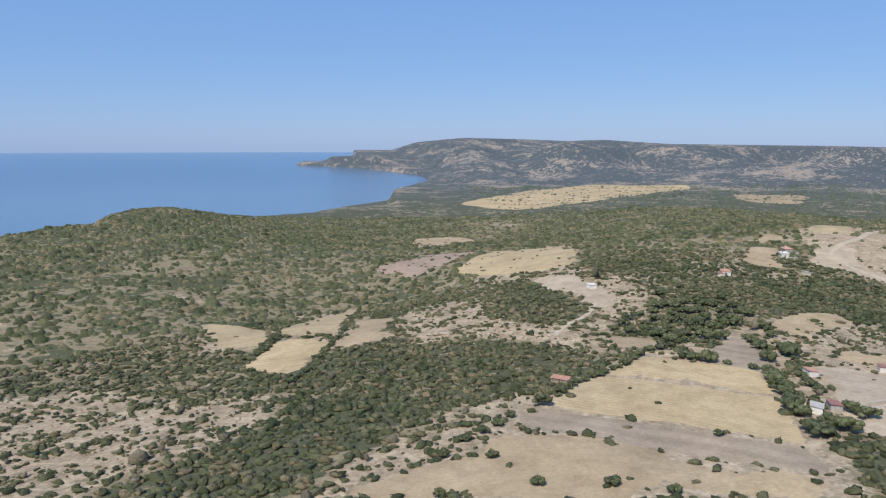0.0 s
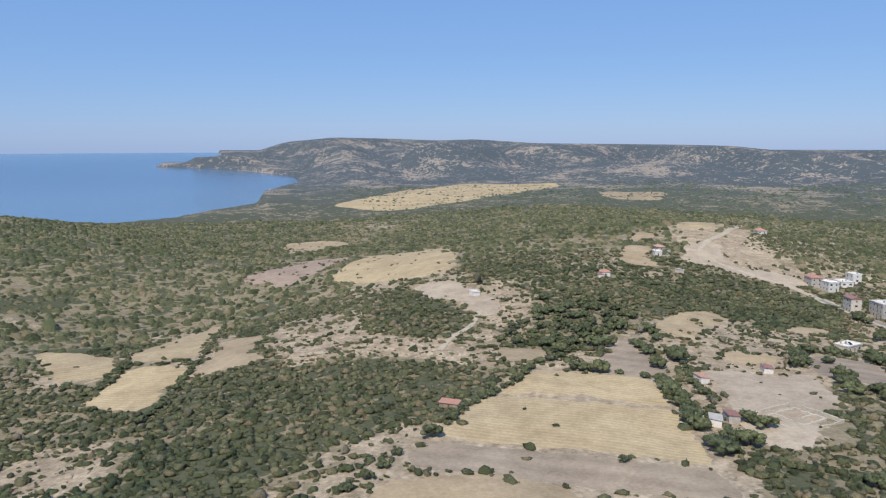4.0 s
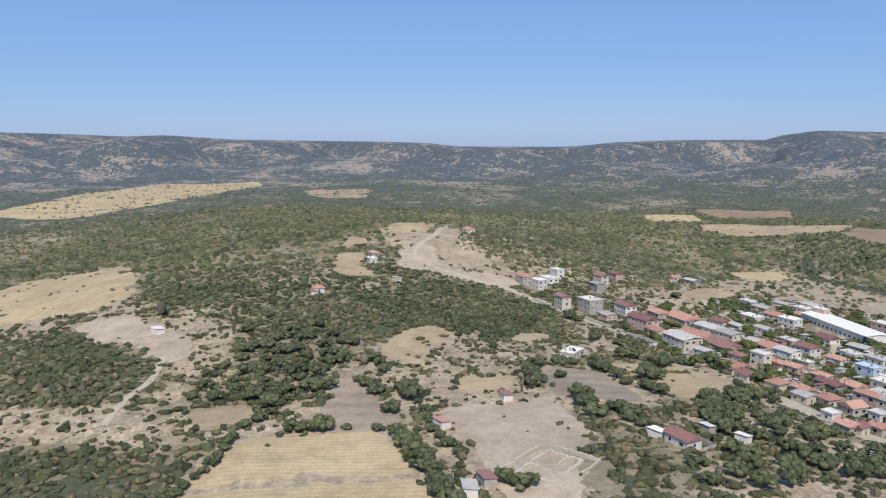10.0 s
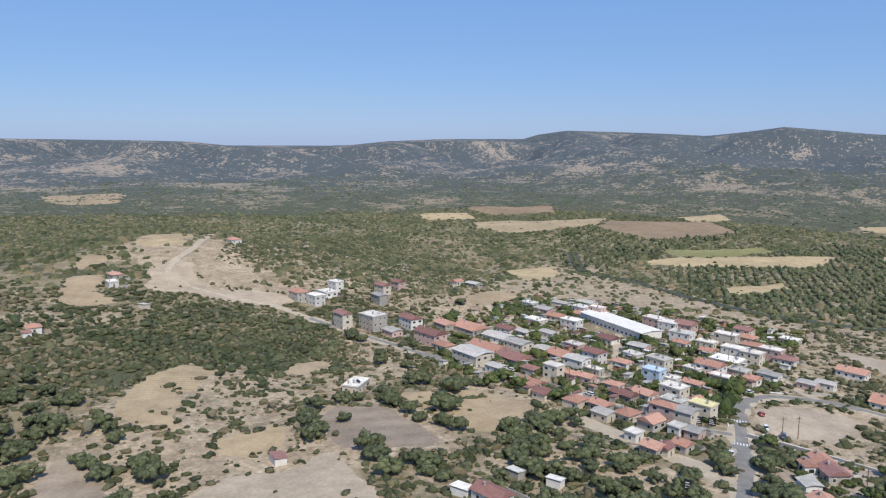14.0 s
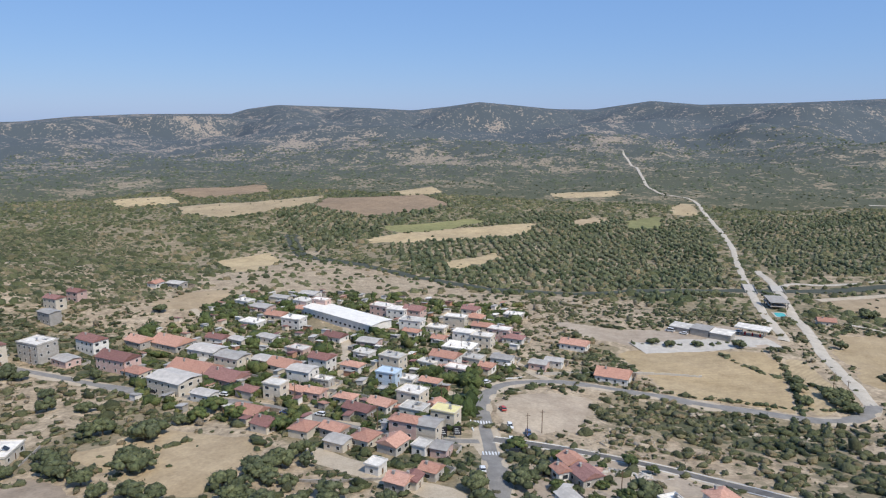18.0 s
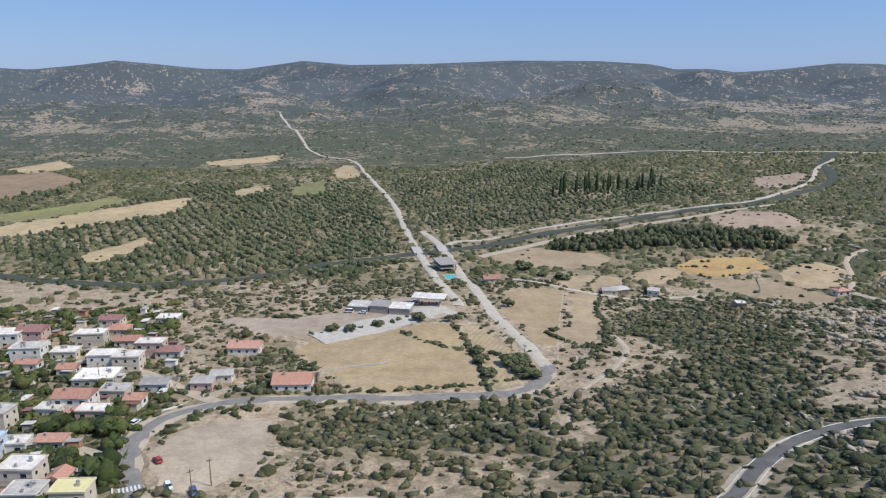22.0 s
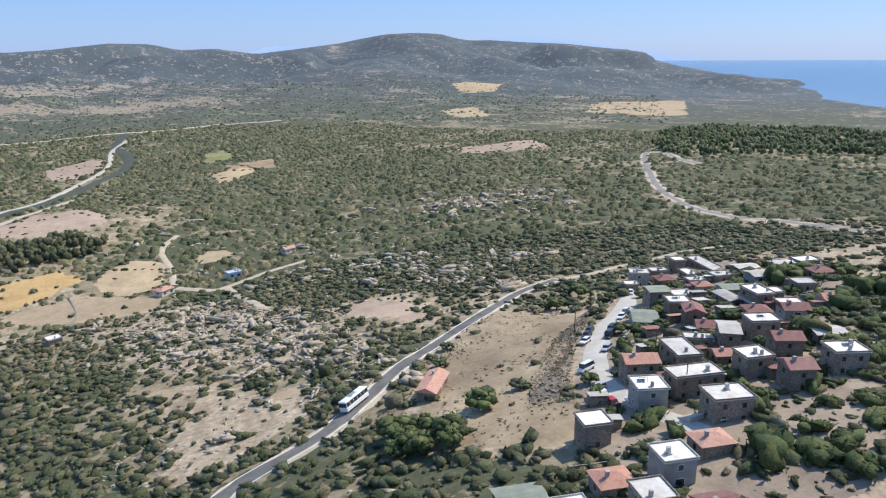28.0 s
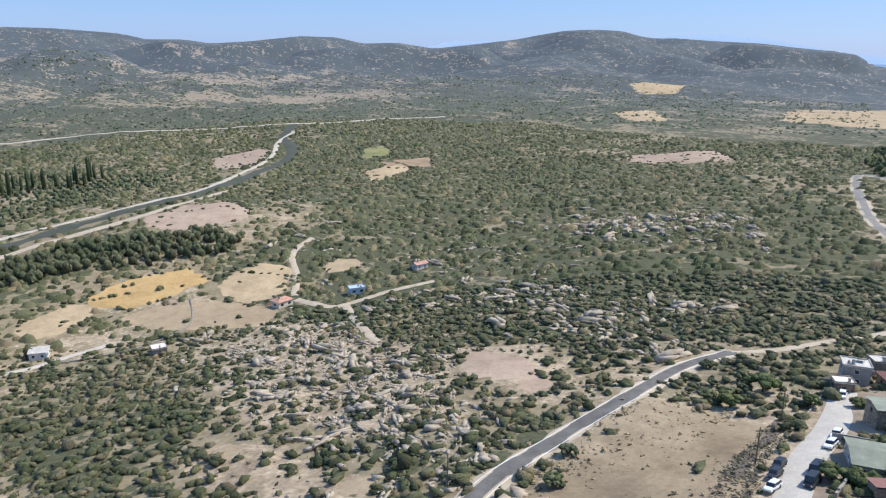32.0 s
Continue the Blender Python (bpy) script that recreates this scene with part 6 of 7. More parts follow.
# ---- trees ----
TREES_AT = [(154, 367), (137, 343), (127, 337), (106, 305), (109, 303), (114, 298), (121, 294), (130, 287), (148, 336), (149, 329), (149, 321), (146, 309), (135, 283), (132, 272), (130, 264), (128, 254), (126, 247), (124, 239), (122, 234), (159, 318), (155, 304), (152, 295), (149, 284), (146, 276), (145, 270), (141, 260), (140, 255), (135, 244), (143, 237), (144, 232), (135, 222), (125, 220), (130, 217), (235, 330), (211, 301), (214, 309), (230, 309), (227, 291), (229, 285), (213, 277), (251, 314), (256, 311), (252, 301), (249, 293), (249, 288)]
TREES_AT += [(249, 283), (268, 294), (277, 297), (290, 301), (289, 319), (283, 327), (308, 365), (310, 351), (262, 286), (245, 266), (212, 259), (213, 255), (201, 260), (211, 279), (209, 229), (35, 245), (14, 198), (1, 202), (26, 178), (44, 175), (59, 170), (86, 212), (109, 306), (114, 301), (128, 250), (123, 227), (130, 265), (134, 281), (121, 238), (111, 210), (114, 204), (145, 326), (143, 308), (14, 215), (19, 224), (23, 230), (6, 212), (-7, 195), (312, 183), (285, 144), (252, 156), (245, 143), (241, 159), (270, 172), (282, 176)]
TREES_AT += [(292, 172), (276, 188), (269, 185), (260, 208), (256, 191), (259, 223), (251, 209), (246, 189), (241, 184), (263, 243), (283, 244), (274, 246), (615, 7), (586, -1), (583, -11), (473, 141), (472, 133), (479, 119), (486, 98), (483, 83), (258, 171), (263, 165), (423, 81), (435, 80), (408, 81), (419, 70), (419, 65), (510, 45), (275, -30), (278, -26), (267, -27), (232, -40), (229, -38), (227, -43), (221, -113), (202, -59), (200, -45), (227, -123), (219, -80), (208, -157), (207, -57), (220, -153), (228, -140), (236, -141), (241, -98)]
TREES_AT += [(239, -96), (266, -42), (249, -114), (205, -141), (199, -120), (272, -140), (276, -128), (260, -130), (219, -31)]

TREES_AT = [(x, y) for x, y in TREES_AT if not (x < 262 and y < -20) and not (98 < x < 168 and 195 < y < 365) and not (x < 98 and y < 260)]
TREES_AT += [(228, -119), (236, -101), (221, -116), (246, -95.5), (242, -97), (222, -78), (241, -151), (231, -136), (244.5, -57), (228.5, -63), (226, -110), (219, -106), (259, -134), (238, -121), (208, -82), (206, -50), (198, -110), (232, -165), (212, -145), (250, -140)]

TREES_AT += [
    (121, 391), (129, 391), (135, 381), (152, 398), (146, 393), (128, 415), (118, 359), (125, 354), (135, 356), (167, 382), (216, 315), (256, 317), (242, 289), (239, 277), (255, 282), (282, 300), (207, 270), (208, 251), (208, 244), (254, 248), (236, 238), (231, 228), (214, 214), (230, 216), (248, 220), (218, 198), (227, 201), (227, 193), (228, 184), (301, 356), (283, 321),
]
TREES_AT += [
    (321, 397), (333, 365), (277, 268), (277, 239), (321, 391), (295, 351), (295, 333), (277, 315), (241, 315), (238, 320), (226, 321), (222, 302), (239, 249), (245, 245), (251, 243), (299, 265), (313, 294), (451, 378), (436, 412), (205, 298), (246, 299), (227, 267), (266, 313), (152, 185), (143, 181),
]


TREES_AT += [(277, -25), (276, -31), (270, -28), (264, -23), (272, -22), (277, -20), (267, -30), (281, -27)]
# oaks in the hedgerows round the straw fields
TREES_AT = [(x, y) for x, y in TREES_AT if not (214 < x < 311 and 246 < y < 360)]
TREES_AT += [(297, 354), (299, 338), (283, 317), (280, 320), (299, 298), (302, 293), (307, 282), (246, 268), (247, 276), (245, 285), (249, 294), (251, 302), (253, 308), (257, 314), (242, 322), (248, 320), (229, 323), (217, 315), (225, 304)]
TREES_AT += [(303, 268), (301, 262), (272, 248), (268, 250), (321, 398), (324, 402), (300, 390), (251, 248), (258, 249)]
BIG_OAKS_AT = [(286, 301), (281, 299), (264, 290), (259, 286), (263, 284)]
TREES_AT += [(602, 9), (604, 5), (585, 0), (579, -9), (576, -12), (416, 71), (415, 65), (403, 66), (409, 69)]
TREES_AT += [
    (132, 279), (131, 274), (130, 269), (128.5, 264), (127, 259), (126, 254), (125.5, 249), (123, 243), (121.5, 237), (120, 230), (116, 215), (123, 217), (127, 213), (115, 208), (139, 232), (141, 226),
    (106, 302), (109.5, 300), (114, 297), (158, 319), (155, 307), (156, 313), (147, 334), (147, 328), (146, 320), (141.5, 299), (132, 334), (126, 334), (151, 360), (164, 357), (164, 350), (162, 342), (35, 241),
]
SMALL_OAKS_AT = [
    (121, 293), (129, 286), (94, 314), (100, 316), (105, 319), (110, 325), (115, 328), (120, 331), (154, 302), (151, 293), (148, 286), (146, 281), (143.5, 275), (142, 269), (140.5, 262), (139, 254),
    (84, 207), (14, 195), (25, 176), (44, 173), (58, 167), (-1, 171), (23, 230), (18, 221), (13, 214), (7, 209), (0, 198),
]
SMALL_OAKS_AT += [(268, -49), (266, -42), (297, -85), (292, -71), (261, -54), (280, -128), (278, -134), (283, -131), (276, -138), (292, -155), (279, -147), (285, -141)]
SMALL_OAKS_AT += [
    (87, 305), (84, 301), (82, 297), (79, 293), (76, 289), (73, 286), (70, 284), (66, 281), (63, 278), (60, 276), (56, 272), (53, 270), (50, 265), (47, 260), (44, 255), (42, 250),
]
SMALL_OAKS_AT += [
    (-64, 537), (-63, 523), (-63, 510), (-62, 498), (-62, 485), (-61, 472), (-60, 457), (-59, 442), (-60, 430), (-60, 419), (-60, 408), (-60, 398), (-62, 390), (-62, 381), (-63, 372), (-63, 363), (-63, 354), (-64, 346), (-65, 338), (-66, 330), (-67, 322), (-69, 314),
    (-101, 427), (-99, 417), (-98, 408), (-98, 400), (-98, 392), (-99, 385), (-102, 377), (-106, 370), (-96, 344), (-90, 337), (-84, 330), (-77, 322),
]


def ico(level):
    bm = bmesh.new()
    bmesh.ops.create_icosphere(bm, subdivisions=level, radius=1.0)
    v = np.array([q.co[:] for q in bm.verts])
    f = np.array([[q.index for q in p.verts] for p in bm.faces])
    bm.free()
    return v, f


ICO1, ICO2 = ico(1), ico(2)


def clump(seed, blobs, level, leaves, spread=0.55, tall=0.8, leaf=0.16, rough=0.26, low=False):
    """A crown about 1 m in radius, standing on the ground: uneven blobs ringed by loose leaf tufts."""
    g = np.random.RandomState(seed)
    bv, bf = ICO2 if level == 2 else ICO1
    bf = bf[bv[bf].mean(1)[:, 2] > -0.3] if low else bf
    vs, fs, n = [], [], 0
    for k in range(blobs):
        a, d = g.uniform(0, 6.283), spread * math.sqrt(g.uniform(0, 1)) if k else 0.0
        r = g.uniform(0.38, 0.62) if k else 0.68
        c = np.array([d * math.cos(a), d * math.sin(a), tall * (0.45 + g.uniform(-0.12, 0.32) * (1 - d))])
        v = bv * (r * (1 + g.uniform(-rough, rough, (len(bv), 1)))) * (1, 1, 0.82 * tall / 0.8) + c
        v[:, 2] = np.maximum(v[:, 2], -0.12)
        vs.append(v)
        fs.append(bf + n)
        n += len(v)
    body = np.concatenate(vs)
    if leaves:
        at = body[g.randint(0, len(body), leaves)] * g.uniform(0.96, 1.1, (leaves, 1))
        t = at[:, None] + g.normal(0, leaf, (leaves, 3, 3))
        vs.append(t.reshape(-1, 3))
        fs.append(np.arange(leaves * 3).reshape(-1, 3) + n)
    return np.concatenate(vs), np.concatenate(fs)


def lay(name, protos, x, y, size, mat, label, category, tall=None, sink=0.0, g=None):
    """Many copies of a few shapes, joined into one mesh."""
    g = g or np.random.RandomState(7)
    x, y, size = (np.asarray(q, float) for q in (x, y, size))
    z = ground_z(x, y) - sink * size
    which = g.randint(0, len(protos), len(x))
    turn = g.uniform(0, 6.283, len(x))
    high = size * (g.uniform(0.55, 1.0, len(x)) if tall is None else tall)
    vs, fs, n = [], [], 0
    for k, (pv, pf) in enumerate(protos):
        i = np.nonzero(which == k)[0]
        if not len(i):
            continue
        c, s = np.cos(turn[i])[:, None], np.sin(turn[i])[:, None]
        wx = g.uniform(0.68, 1.5, (len(i), 1))
        px, py = pv[None, :, 0] * wx, pv[None, :, 1] / wx
        q = np.stack([(px * c - py * s) * size[i, None] + x[i, None], (px * s + py * c) * size[i, None] + y[i, None], pv[None, :, 2] * high[i, None] + z[i, None]], -1)
        vs.append(q.reshape(-1, 3))
        fs.append((pf[None] + (np.arange(len(i)) * len(pv))[:, None, None] + n).reshape(-1, 3))
        n += len(i) * len(pv)
    ob = new(name, raw_mesh(name, np.concatenate(vs), np.concatenate(fs), mat, mat.name.endswith("leaves") or mat.name == "pine_needles"))
    return tagged(ob, label, category, kind="stuff")


def trunk_mesh(seed, h):
    """A tapered, bent trunk with three limbs."""
    g = random.Random(seed)
    bm = bmesh.new()

    def limb(p, q, r0, r1):
        ax = (q - p).normalized()
        u = ax.orthogonal().normalized()
        w = ax.cross(u)
        ra = [bm.verts.new(p + r0 * (u * math.cos(k * 1.0472) + w * math.sin(k * 1.0472))) for k in range(6)]
        rb = [bm.verts.new(q + r1 * (u * math.cos(k * 1.0472) + w * math.sin(k * 1.0472))) for k in range(6)]
        for k in range(6):
            bm.faces.new([ra[k], ra[(k + 1) % 6], rb[(k + 1) % 6], rb[k]])

    mid = Vector((g.uniform(-0.08, 0.08), g.uniform(-0.08, 0.08), h * 0.55))
    limb(Vector((0, 0, -0.15)), mid, 0.075, 0.055)
    for k in range(3):
        a = k * 2.1 + g.uniform(-0.4, 0.4)
        limb(mid, mid + Vector((0.38 * math.cos(a), 0.38 * math.sin(a), h * 0.6)), 0.05, 0.018)
    me = bpy.data.meshes.new("trunk")
    bm.to_mesh(me)
    bm.free()
    me.materials.append(BARK)
    return me


def tree_kind(seed, mat, label, tall, lift_by, level=1, blobs=22, leaves=320):
    """One tree, about 1 m in crown radius: trunk and crown."""
    g = np.random.RandomState(seed)
    bv, bf = ICO1
    vs, fs, n = [], [], 0
    for k in range(blobs):
        a, h = g.uniform(0, 6.283), g.uniform(-0.35, 1.0)
        d = (0.72 * math.sqrt(max(0.0, 1 - h * h)) if k > 5 else 0.35 * g.uniform(0, 1)) * g.uniform(0.75, 1.12)
        c = np.array([d * math.cos(a), d * math.sin(a), tall * (0.52 + 0.36 * h * g.uniform(0.8, 1.1))])
        vs.append(bv * (g.uniform(0.22, 0.40) * (1 + g.uniform(-0.3, 0.3, (len(bv), 1)))) * (1, 1, 0.8) + c)
        fs.append(bf + n)
        n += len(bv)
    body = np.concatenate(vs)
    at = body[g.randint(0, len(body), leaves)] * g.uniform(0.94, 1.1, (leaves, 1))
    vs.append((at[:, None] + g.normal(0, 0.055, (leaves, 3, 3))).reshape(-1, 3))
    fs.append(np.arange(leaves * 3).reshape(-1, 3) + n)
    v, f = np.concatenate(vs), np.concatenate(fs)
    v = v + (0, 0, lift_by)
    ob = tagged(new("tree"), label, "tree", "trees")
    part("trunk", trunk_mesh(seed, lift_by + 0.35), None, ob)
    part("crown", raw_mesh("crown", v, f, mat, True), None, ob)
    return ob


OAKS = [tree_kind(51 + k, OAK, "round dark evergreen oak in a dry field", 0.95, 0.16) for k in range(5)]
BROADS = [tree_kind(61 + k, BROAD, "leafy green garden tree beside houses", 1.05, 0.30) for k in range(4)]
used = set()


def plant(kinds, x, y, r):
    k = random.choice(kinds)
    m = Matrix.Translation((x, y, gz(x, y) - 0.05)) @ Matrix.Rotation(random.uniform(0, 6.283), 4, "Z") @ Matrix.Diagonal((r * random.uniform(0.9, 1.15), r * random.uniform(0.9, 1.15), r * random.uniform(0.8, 1.05), 1))
    if k.name in used:
        copy_thing(k, m @ Matrix.Diagonal((*k.scale, 1)).inverted())
    else:
        used.add(k.name)
        k.matrix_basis = m
    occupy_disc(x, y, r * 0.8)


def fill(poly, gap, seed, free=True):
    g = np.random.RandomState(seed)
    xs, ys = [p[0] for p in poly], [p[1] for p in poly]
    n = int((max(xs) - min(xs)) * (max(ys) - min(ys)) / gap ** 2 * 2.2)
    x, y = g.uniform(min(xs), max(xs), n), g.uniform(min(ys), max(ys), n)
    ok = inside(x, y, poly)
    if free:
        ok &= ~busy(x, y)
    out = []
    for a, b in zip(x[ok], y[ok]):
        if all((a - u) ** 2 + (b - v) ** 2 > gap * gap for u, v in out):
            out.append((float(a), float(b)))
    return out


VILLAGE = [(384, 391), (502, 396), (540, 355), (541, 221), (416, 203), (306, 206), (303, 242), (301, 272), (315, 336)]
for x, y in TREES_AT:
    plant(BROADS if (x < 290 and y < -10) or (x > 300 and y > 180 and x < 400 and y < 300) else OAKS, x, y, random.uniform(1.7, 2.9) if x < 262 and y < -10 else random.uniform(2.9, 4.7))
for x, y in BIG_OAKS_AT:
    plant(OAKS, x, y, random.uniform(4.6, 5.6))
for x, y in SMALL_OAKS_AT:
    plant(OAKS, x, y, random.uniform(1.7, 2.7))
for x, y in fill([(80, 345), (87, 363), (126, 399), (166, 417), (167, 386), (140, 352), (113, 325), (97, 328)], 7.5, 1):
    plant(OAKS, x, y, random.uniform(2.4, 4.0))
for x, y in fill([(256, 259), (282, 252), (267, 233), (230, 198), (194, 184), (172, 188), (195, 212), (224, 236)], 8.4, 2):
    plant(OAKS, x, y, random.uniform(2.6, 4.2))
for x, y in fill([(244, 249), (267, 246), (255, 219), (249, 194), (233, 177), (226, 192), (222, 233)], 8.4, 4):
    plant(OAKS, x, y, random.uniform(2.4, 4.0))
for x, y in fill([(255, 130), (312, 135), (318, 180), (262, 168)], 8.0, 8):
    plant(BROADS, x, y, random.uniform(1.6, 2.8))

# ---- scrub, groves and stones ----
g = np.random.RandomState(9)
near_shapes = [clump(70 + k, 2, 1, 14, 0.75, 0.62, 0.13, 0.42, True) for k in range(6)]
low_shapes = [clump(80 + k, 2, 1, 5, 0.7, 0.62, 0.15, 0.42, True) for k in range(7)]
tuft_shapes = [clump(90 + k, 1, 1, 3, 0.5, 0.7, 0.2, 0.36, True) for k in range(6)]
small_shapes = tuft_shapes


def dome(seed):
    """A small uneven bush of nine faces for the far slopes."""
    q = np.random.RandomState(seed)
    a, b = np.arange(5) * 1.2566 + q.uniform(0, 1), np.arange(3) * 2.0944 + q.uniform(0, 2)
    low = np.stack([np.cos(a), np.sin(a), a * 0 - 0.1], -1) * q.uniform(0.7, 1.2, (5, 1))
    top = np.stack([0.55 * np.cos(b), 0.55 * np.sin(b), q.uniform(0.6, 0.95, 3)], -1)
    fs, j = [[5, 6, 7]], 0
    near = [int(np.argmin(np.hypot(*(top[:, :2] - low[k, :2]).T))) for k in range(5)]
    for k in range(5):
        m = (k + 1) % 5
        fs.append([k, m, 5 + near[m]])
        if near[m] != near[k]:
            fs.append([k, 5 + near[m], 5 + near[k]])
    return np.concatenate([low, top]), np.array(fs)


far_shapes = [dome(160 + k) for k in range(8)]
olive_shapes = [clump(100 + k, 2, 1, 10, 0.62, 0.55, 0.15) for k in range(5)]
garden_shapes = [clump(140 + k, 6, 1, 60, 0.8, 1.0, 0.12, 0.42) for k in range(5)]


def scatter(n, x0, x1, y0, y1, keep):
    x, y = g.uniform(x0, x1, n), g.uniform(y0, y1, n)
    ok = ~busy(x, y) & keep(x, y)
    return x[ok], y[ok]


def wild(x, y):
    """Chance of a bush: follows the share of scrub, gathered into patches."""
    d = scrub(x, y)
    loose = np.sqrt(np.clip(4 * d * (1 - d), 0.02, 1))
    return np.clip(1.75 * d - 0.22 + (0.40 * waves(x, y, 26, 81) + 0.52 * waves(x, y, 11, 82)) * loose, 0.01 + 0.1 * d, 1)


def in_view(x, y, lo, hi):
    r, az = polar(x, y)
    return (r > lo) & (r < hi) & (az > np.where(r < 700, -88, -52)) & (az < 192)


SCRUB_WORDS = "dense low evergreen maquis bushes on dry slopes"
x, y = scatter(46000, -330, 580, -330, 560, lambda x, y: in_view(x, y, 40, 440) & (g.uniform(0, 1, x.shape) < wild(x, y) ** 1.5))
lay("scrub", near_shapes, x, y, g.uniform(1.2, 2.4, len(x)) * (0.65 + 0.6 * wild(x, y)), MAQUIS, SCRUB_WORDS, "scrub")
x, y = scatter(66000, -330, 580, -330, 560, lambda x, y: in_view(x, y, 40, 440) & (g.uniform(0, 1, x.shape) < wild(x, y)))
size = g.gamma(3.5, 0.28, len(x)) + 0.35
odd = g.uniform(0, 1, len(x)) < 0.42 - 0.38 * wild(x, y)
lay("scrub", low_shapes, x[~odd], y[~odd], size[~odd], MAQUIS, "evergreen maquis bushes scattered over dry ground", "scrub")
lay("heath", tuft_shapes, x[odd], y[odd], size[odd] * 0.9, HEATH, "grey-brown thorny heath among the green scrub", "heath", tall=size[odd] * 0.6)
x, y = scatter(170000, -750, 1250, -950, 1400, lambda x, y: in_view(x, y, 435, 1300) & (land(*polar(x, y)) > 0.8) & (g.uniform(0, 1, x.shape) < wild(x, y) * 0.75))
lay("scrub", far_shapes, x, y, g.gamma(5.0, 0.34, len(x)) + 0.8, MAQUIS, "far slopes speckled with evergreen scrub", "scrub")
HILLSIDE = [(345, 560), (420, 640), (640, 860), (780, 900), (760, 760), (660, 570), (500, 440), (430, 440), (395, 500)]
x, y = scatter(30000, 345, 780, 440, 900, lambda x, y: inside(x, y, HILLSIDE) & (g.uniform(0, 1, x.shape) < 0.75 + 0.4 * waves(x, y, 40, 84)))
lay("scrub", far_shapes, x, y, g.gamma(4.0, 0.2, len(x)) + 0.35, MAQUIS, "small dark bushes speckling a pale stony hill", "scrub")
x, y = scatter(5000, -330, 560, -300, 520, lambda x, y: in_view(x, y, 40, 420))
lay("dry_brush", tuft_shapes, x, y, g.gamma(2.0, 0.16, len(x)) + 0.15, HEATH, "small tufts of dry brush on bare ground", "brush", tall=0.35)
x, y = scatter(7000, -330, 560, -330, 540, lambda x, y: in_view(x, y, 40, 420))
lay("low_shrubs", tuft_shapes, x, y, g.gamma(2.0, 0.2, len(x)) + 0.2, MAQUIS, "small low shrubs dotted over open ground", "shrubs")
x, y = g.uniform(-100, 560, 2600), g.uniform(-200, 450, 2600)
ok = in_view(x, y, 40, 420) & busy(x, y) & (scrub(x, y) > 0.2) & (np.hypot(x - 420, y - 290) > 130)
lay("weeds", small_shapes, x[ok], y[ok], g.uniform(0.15, 0.5, ok.sum()), DRY, "thin dry weeds in the fields", "weeds", tall=0.3)


# bushes along the edges of fields, and a few left standing in them
EDGE = {"straw": 0.12, "tan": 0.42, "grey": 0.25, "bare": 0.32, "pink": 0.5, "gold": 0.3, "hay": 0.05, "earth": 0.3, "green": 0.3, "drygrass": 0.2}
INNER = {"tan": 0.0022, "bare": 0.0012, "pink": 0.004, "straw": 0.0007, "gold": 0.001, "grey": 0.0006, "drygrass": 0.004}
ex, ey, er = [], [], []
for kind, rim in RIMS:
    r = float(np.hypot(*(rim.mean(0) - (CX, CY))))
    if kind not in EDGE or r > 1400:
        continue
    line = np.concatenate([np.linspace(p, q, max(2, int(np.hypot(*(q - p)) / 1.6)), endpoint=False) for p, q in zip(rim, np.roll(rim, -1, 0))])
    clumped = 0.5 + 0.9 * waves(line[:, 0], line[:, 1], 34, 71)
    line = line[g.uniform(0, 1, len(line)) < EDGE[kind] * clumped]
    n = g.poisson(INNER.get(kind, 0) * np.ptp(rim[:, 0]) * np.ptp(rim[:, 1]))
    spots = np.stack([g.uniform(rim[:, 0].min(), rim[:, 0].max(), n), g.uniform(rim[:, 1].min(), rim[:, 1].max(), n)], -1)
    spots = spots[inside(spots[:, 0], spots[:, 1], [tuple(q) for q in rim])] if n else spots
    both = np.concatenate([line + g.normal(0, 1.1, line.shape), spots])
    ex += both[:, 0].tolist()
    ey += both[:, 1].tolist()
    er += (g.gamma(4.0, 0.24, len(both)) + 0.3 + 0.0012 * r).tolist()
ex, ey, er = np.array(ex), np.array(ey), np.array(er)
ok = ~paved(ex, ey)
lay("field_edge_bushes", low_shapes, ex[ok], ey[ok], er[ok], MAQUIS, "bushes and small oaks along field edges", "bushes")


def grove(poly, gap, turn, size, mat, label):
    xs, ys = [p[0] for p in poly], [p[1] for p in poly]
    cx, cy, r = sum(xs) / len(xs), sum(ys) / len(ys), 420
    u, v = np.meshgrid(np.arange(-r, r, gap), np.arange(-r, r, gap * 1.1))
    c, s = math.cos(radians(turn)), math.sin(radians(turn))
    x, y = (cx + u * c - v * s).ravel(), (cy + u * s + v * c).ravel()
    x, y = x + g.normal(0, gap * 0.13, x.shape), y + g.normal(0, gap * 0.13, x.shape)
    ok = inside(x, y, poly) & ~busy(x, y) & (g.uniform(0, 1, x.shape) < 0.92)
    lay("olive_grove", olive_shapes, x[ok], y[ok], g.uniform(size * 0.9, size * 1.35, ok.sum()), mat, label, "olive grove", tall=g.uniform(0.7, 1.0, ok.sum()) * size)


grove([(819, 425), (1113, 288), (1090, 120), (1054, 77), (694, 82), (625, 90), (585, 130), (605, 190), (582, 240), (605, 285), (646, 330)], 8.2, 20, 2.45, OLIVE, "rows of grey-green olive trees on the plain")
grove([(1123, 41), (1226, -156), (1020, -251), (900, -340), (775, -100), (740, 29), (832, 46)], 8.8, 35, 2.4, OLIVE, "olive rows beyond the river road")
grove([(650, -6), (682, -65), (680, -145), (643, -205), (617, -214), (603, -186), (632, -118), (644, -58), (639, -22)], 5.6, 10, 3.0, OAK, "thick green trees along the river bank")
grove([(700, 460), (820, 560), (1000, 640), (1250, 560), (1150, 420), (900, 440)], 11.0, 15, 2.8, OLIVE, "sparse olive trees between plain fields")

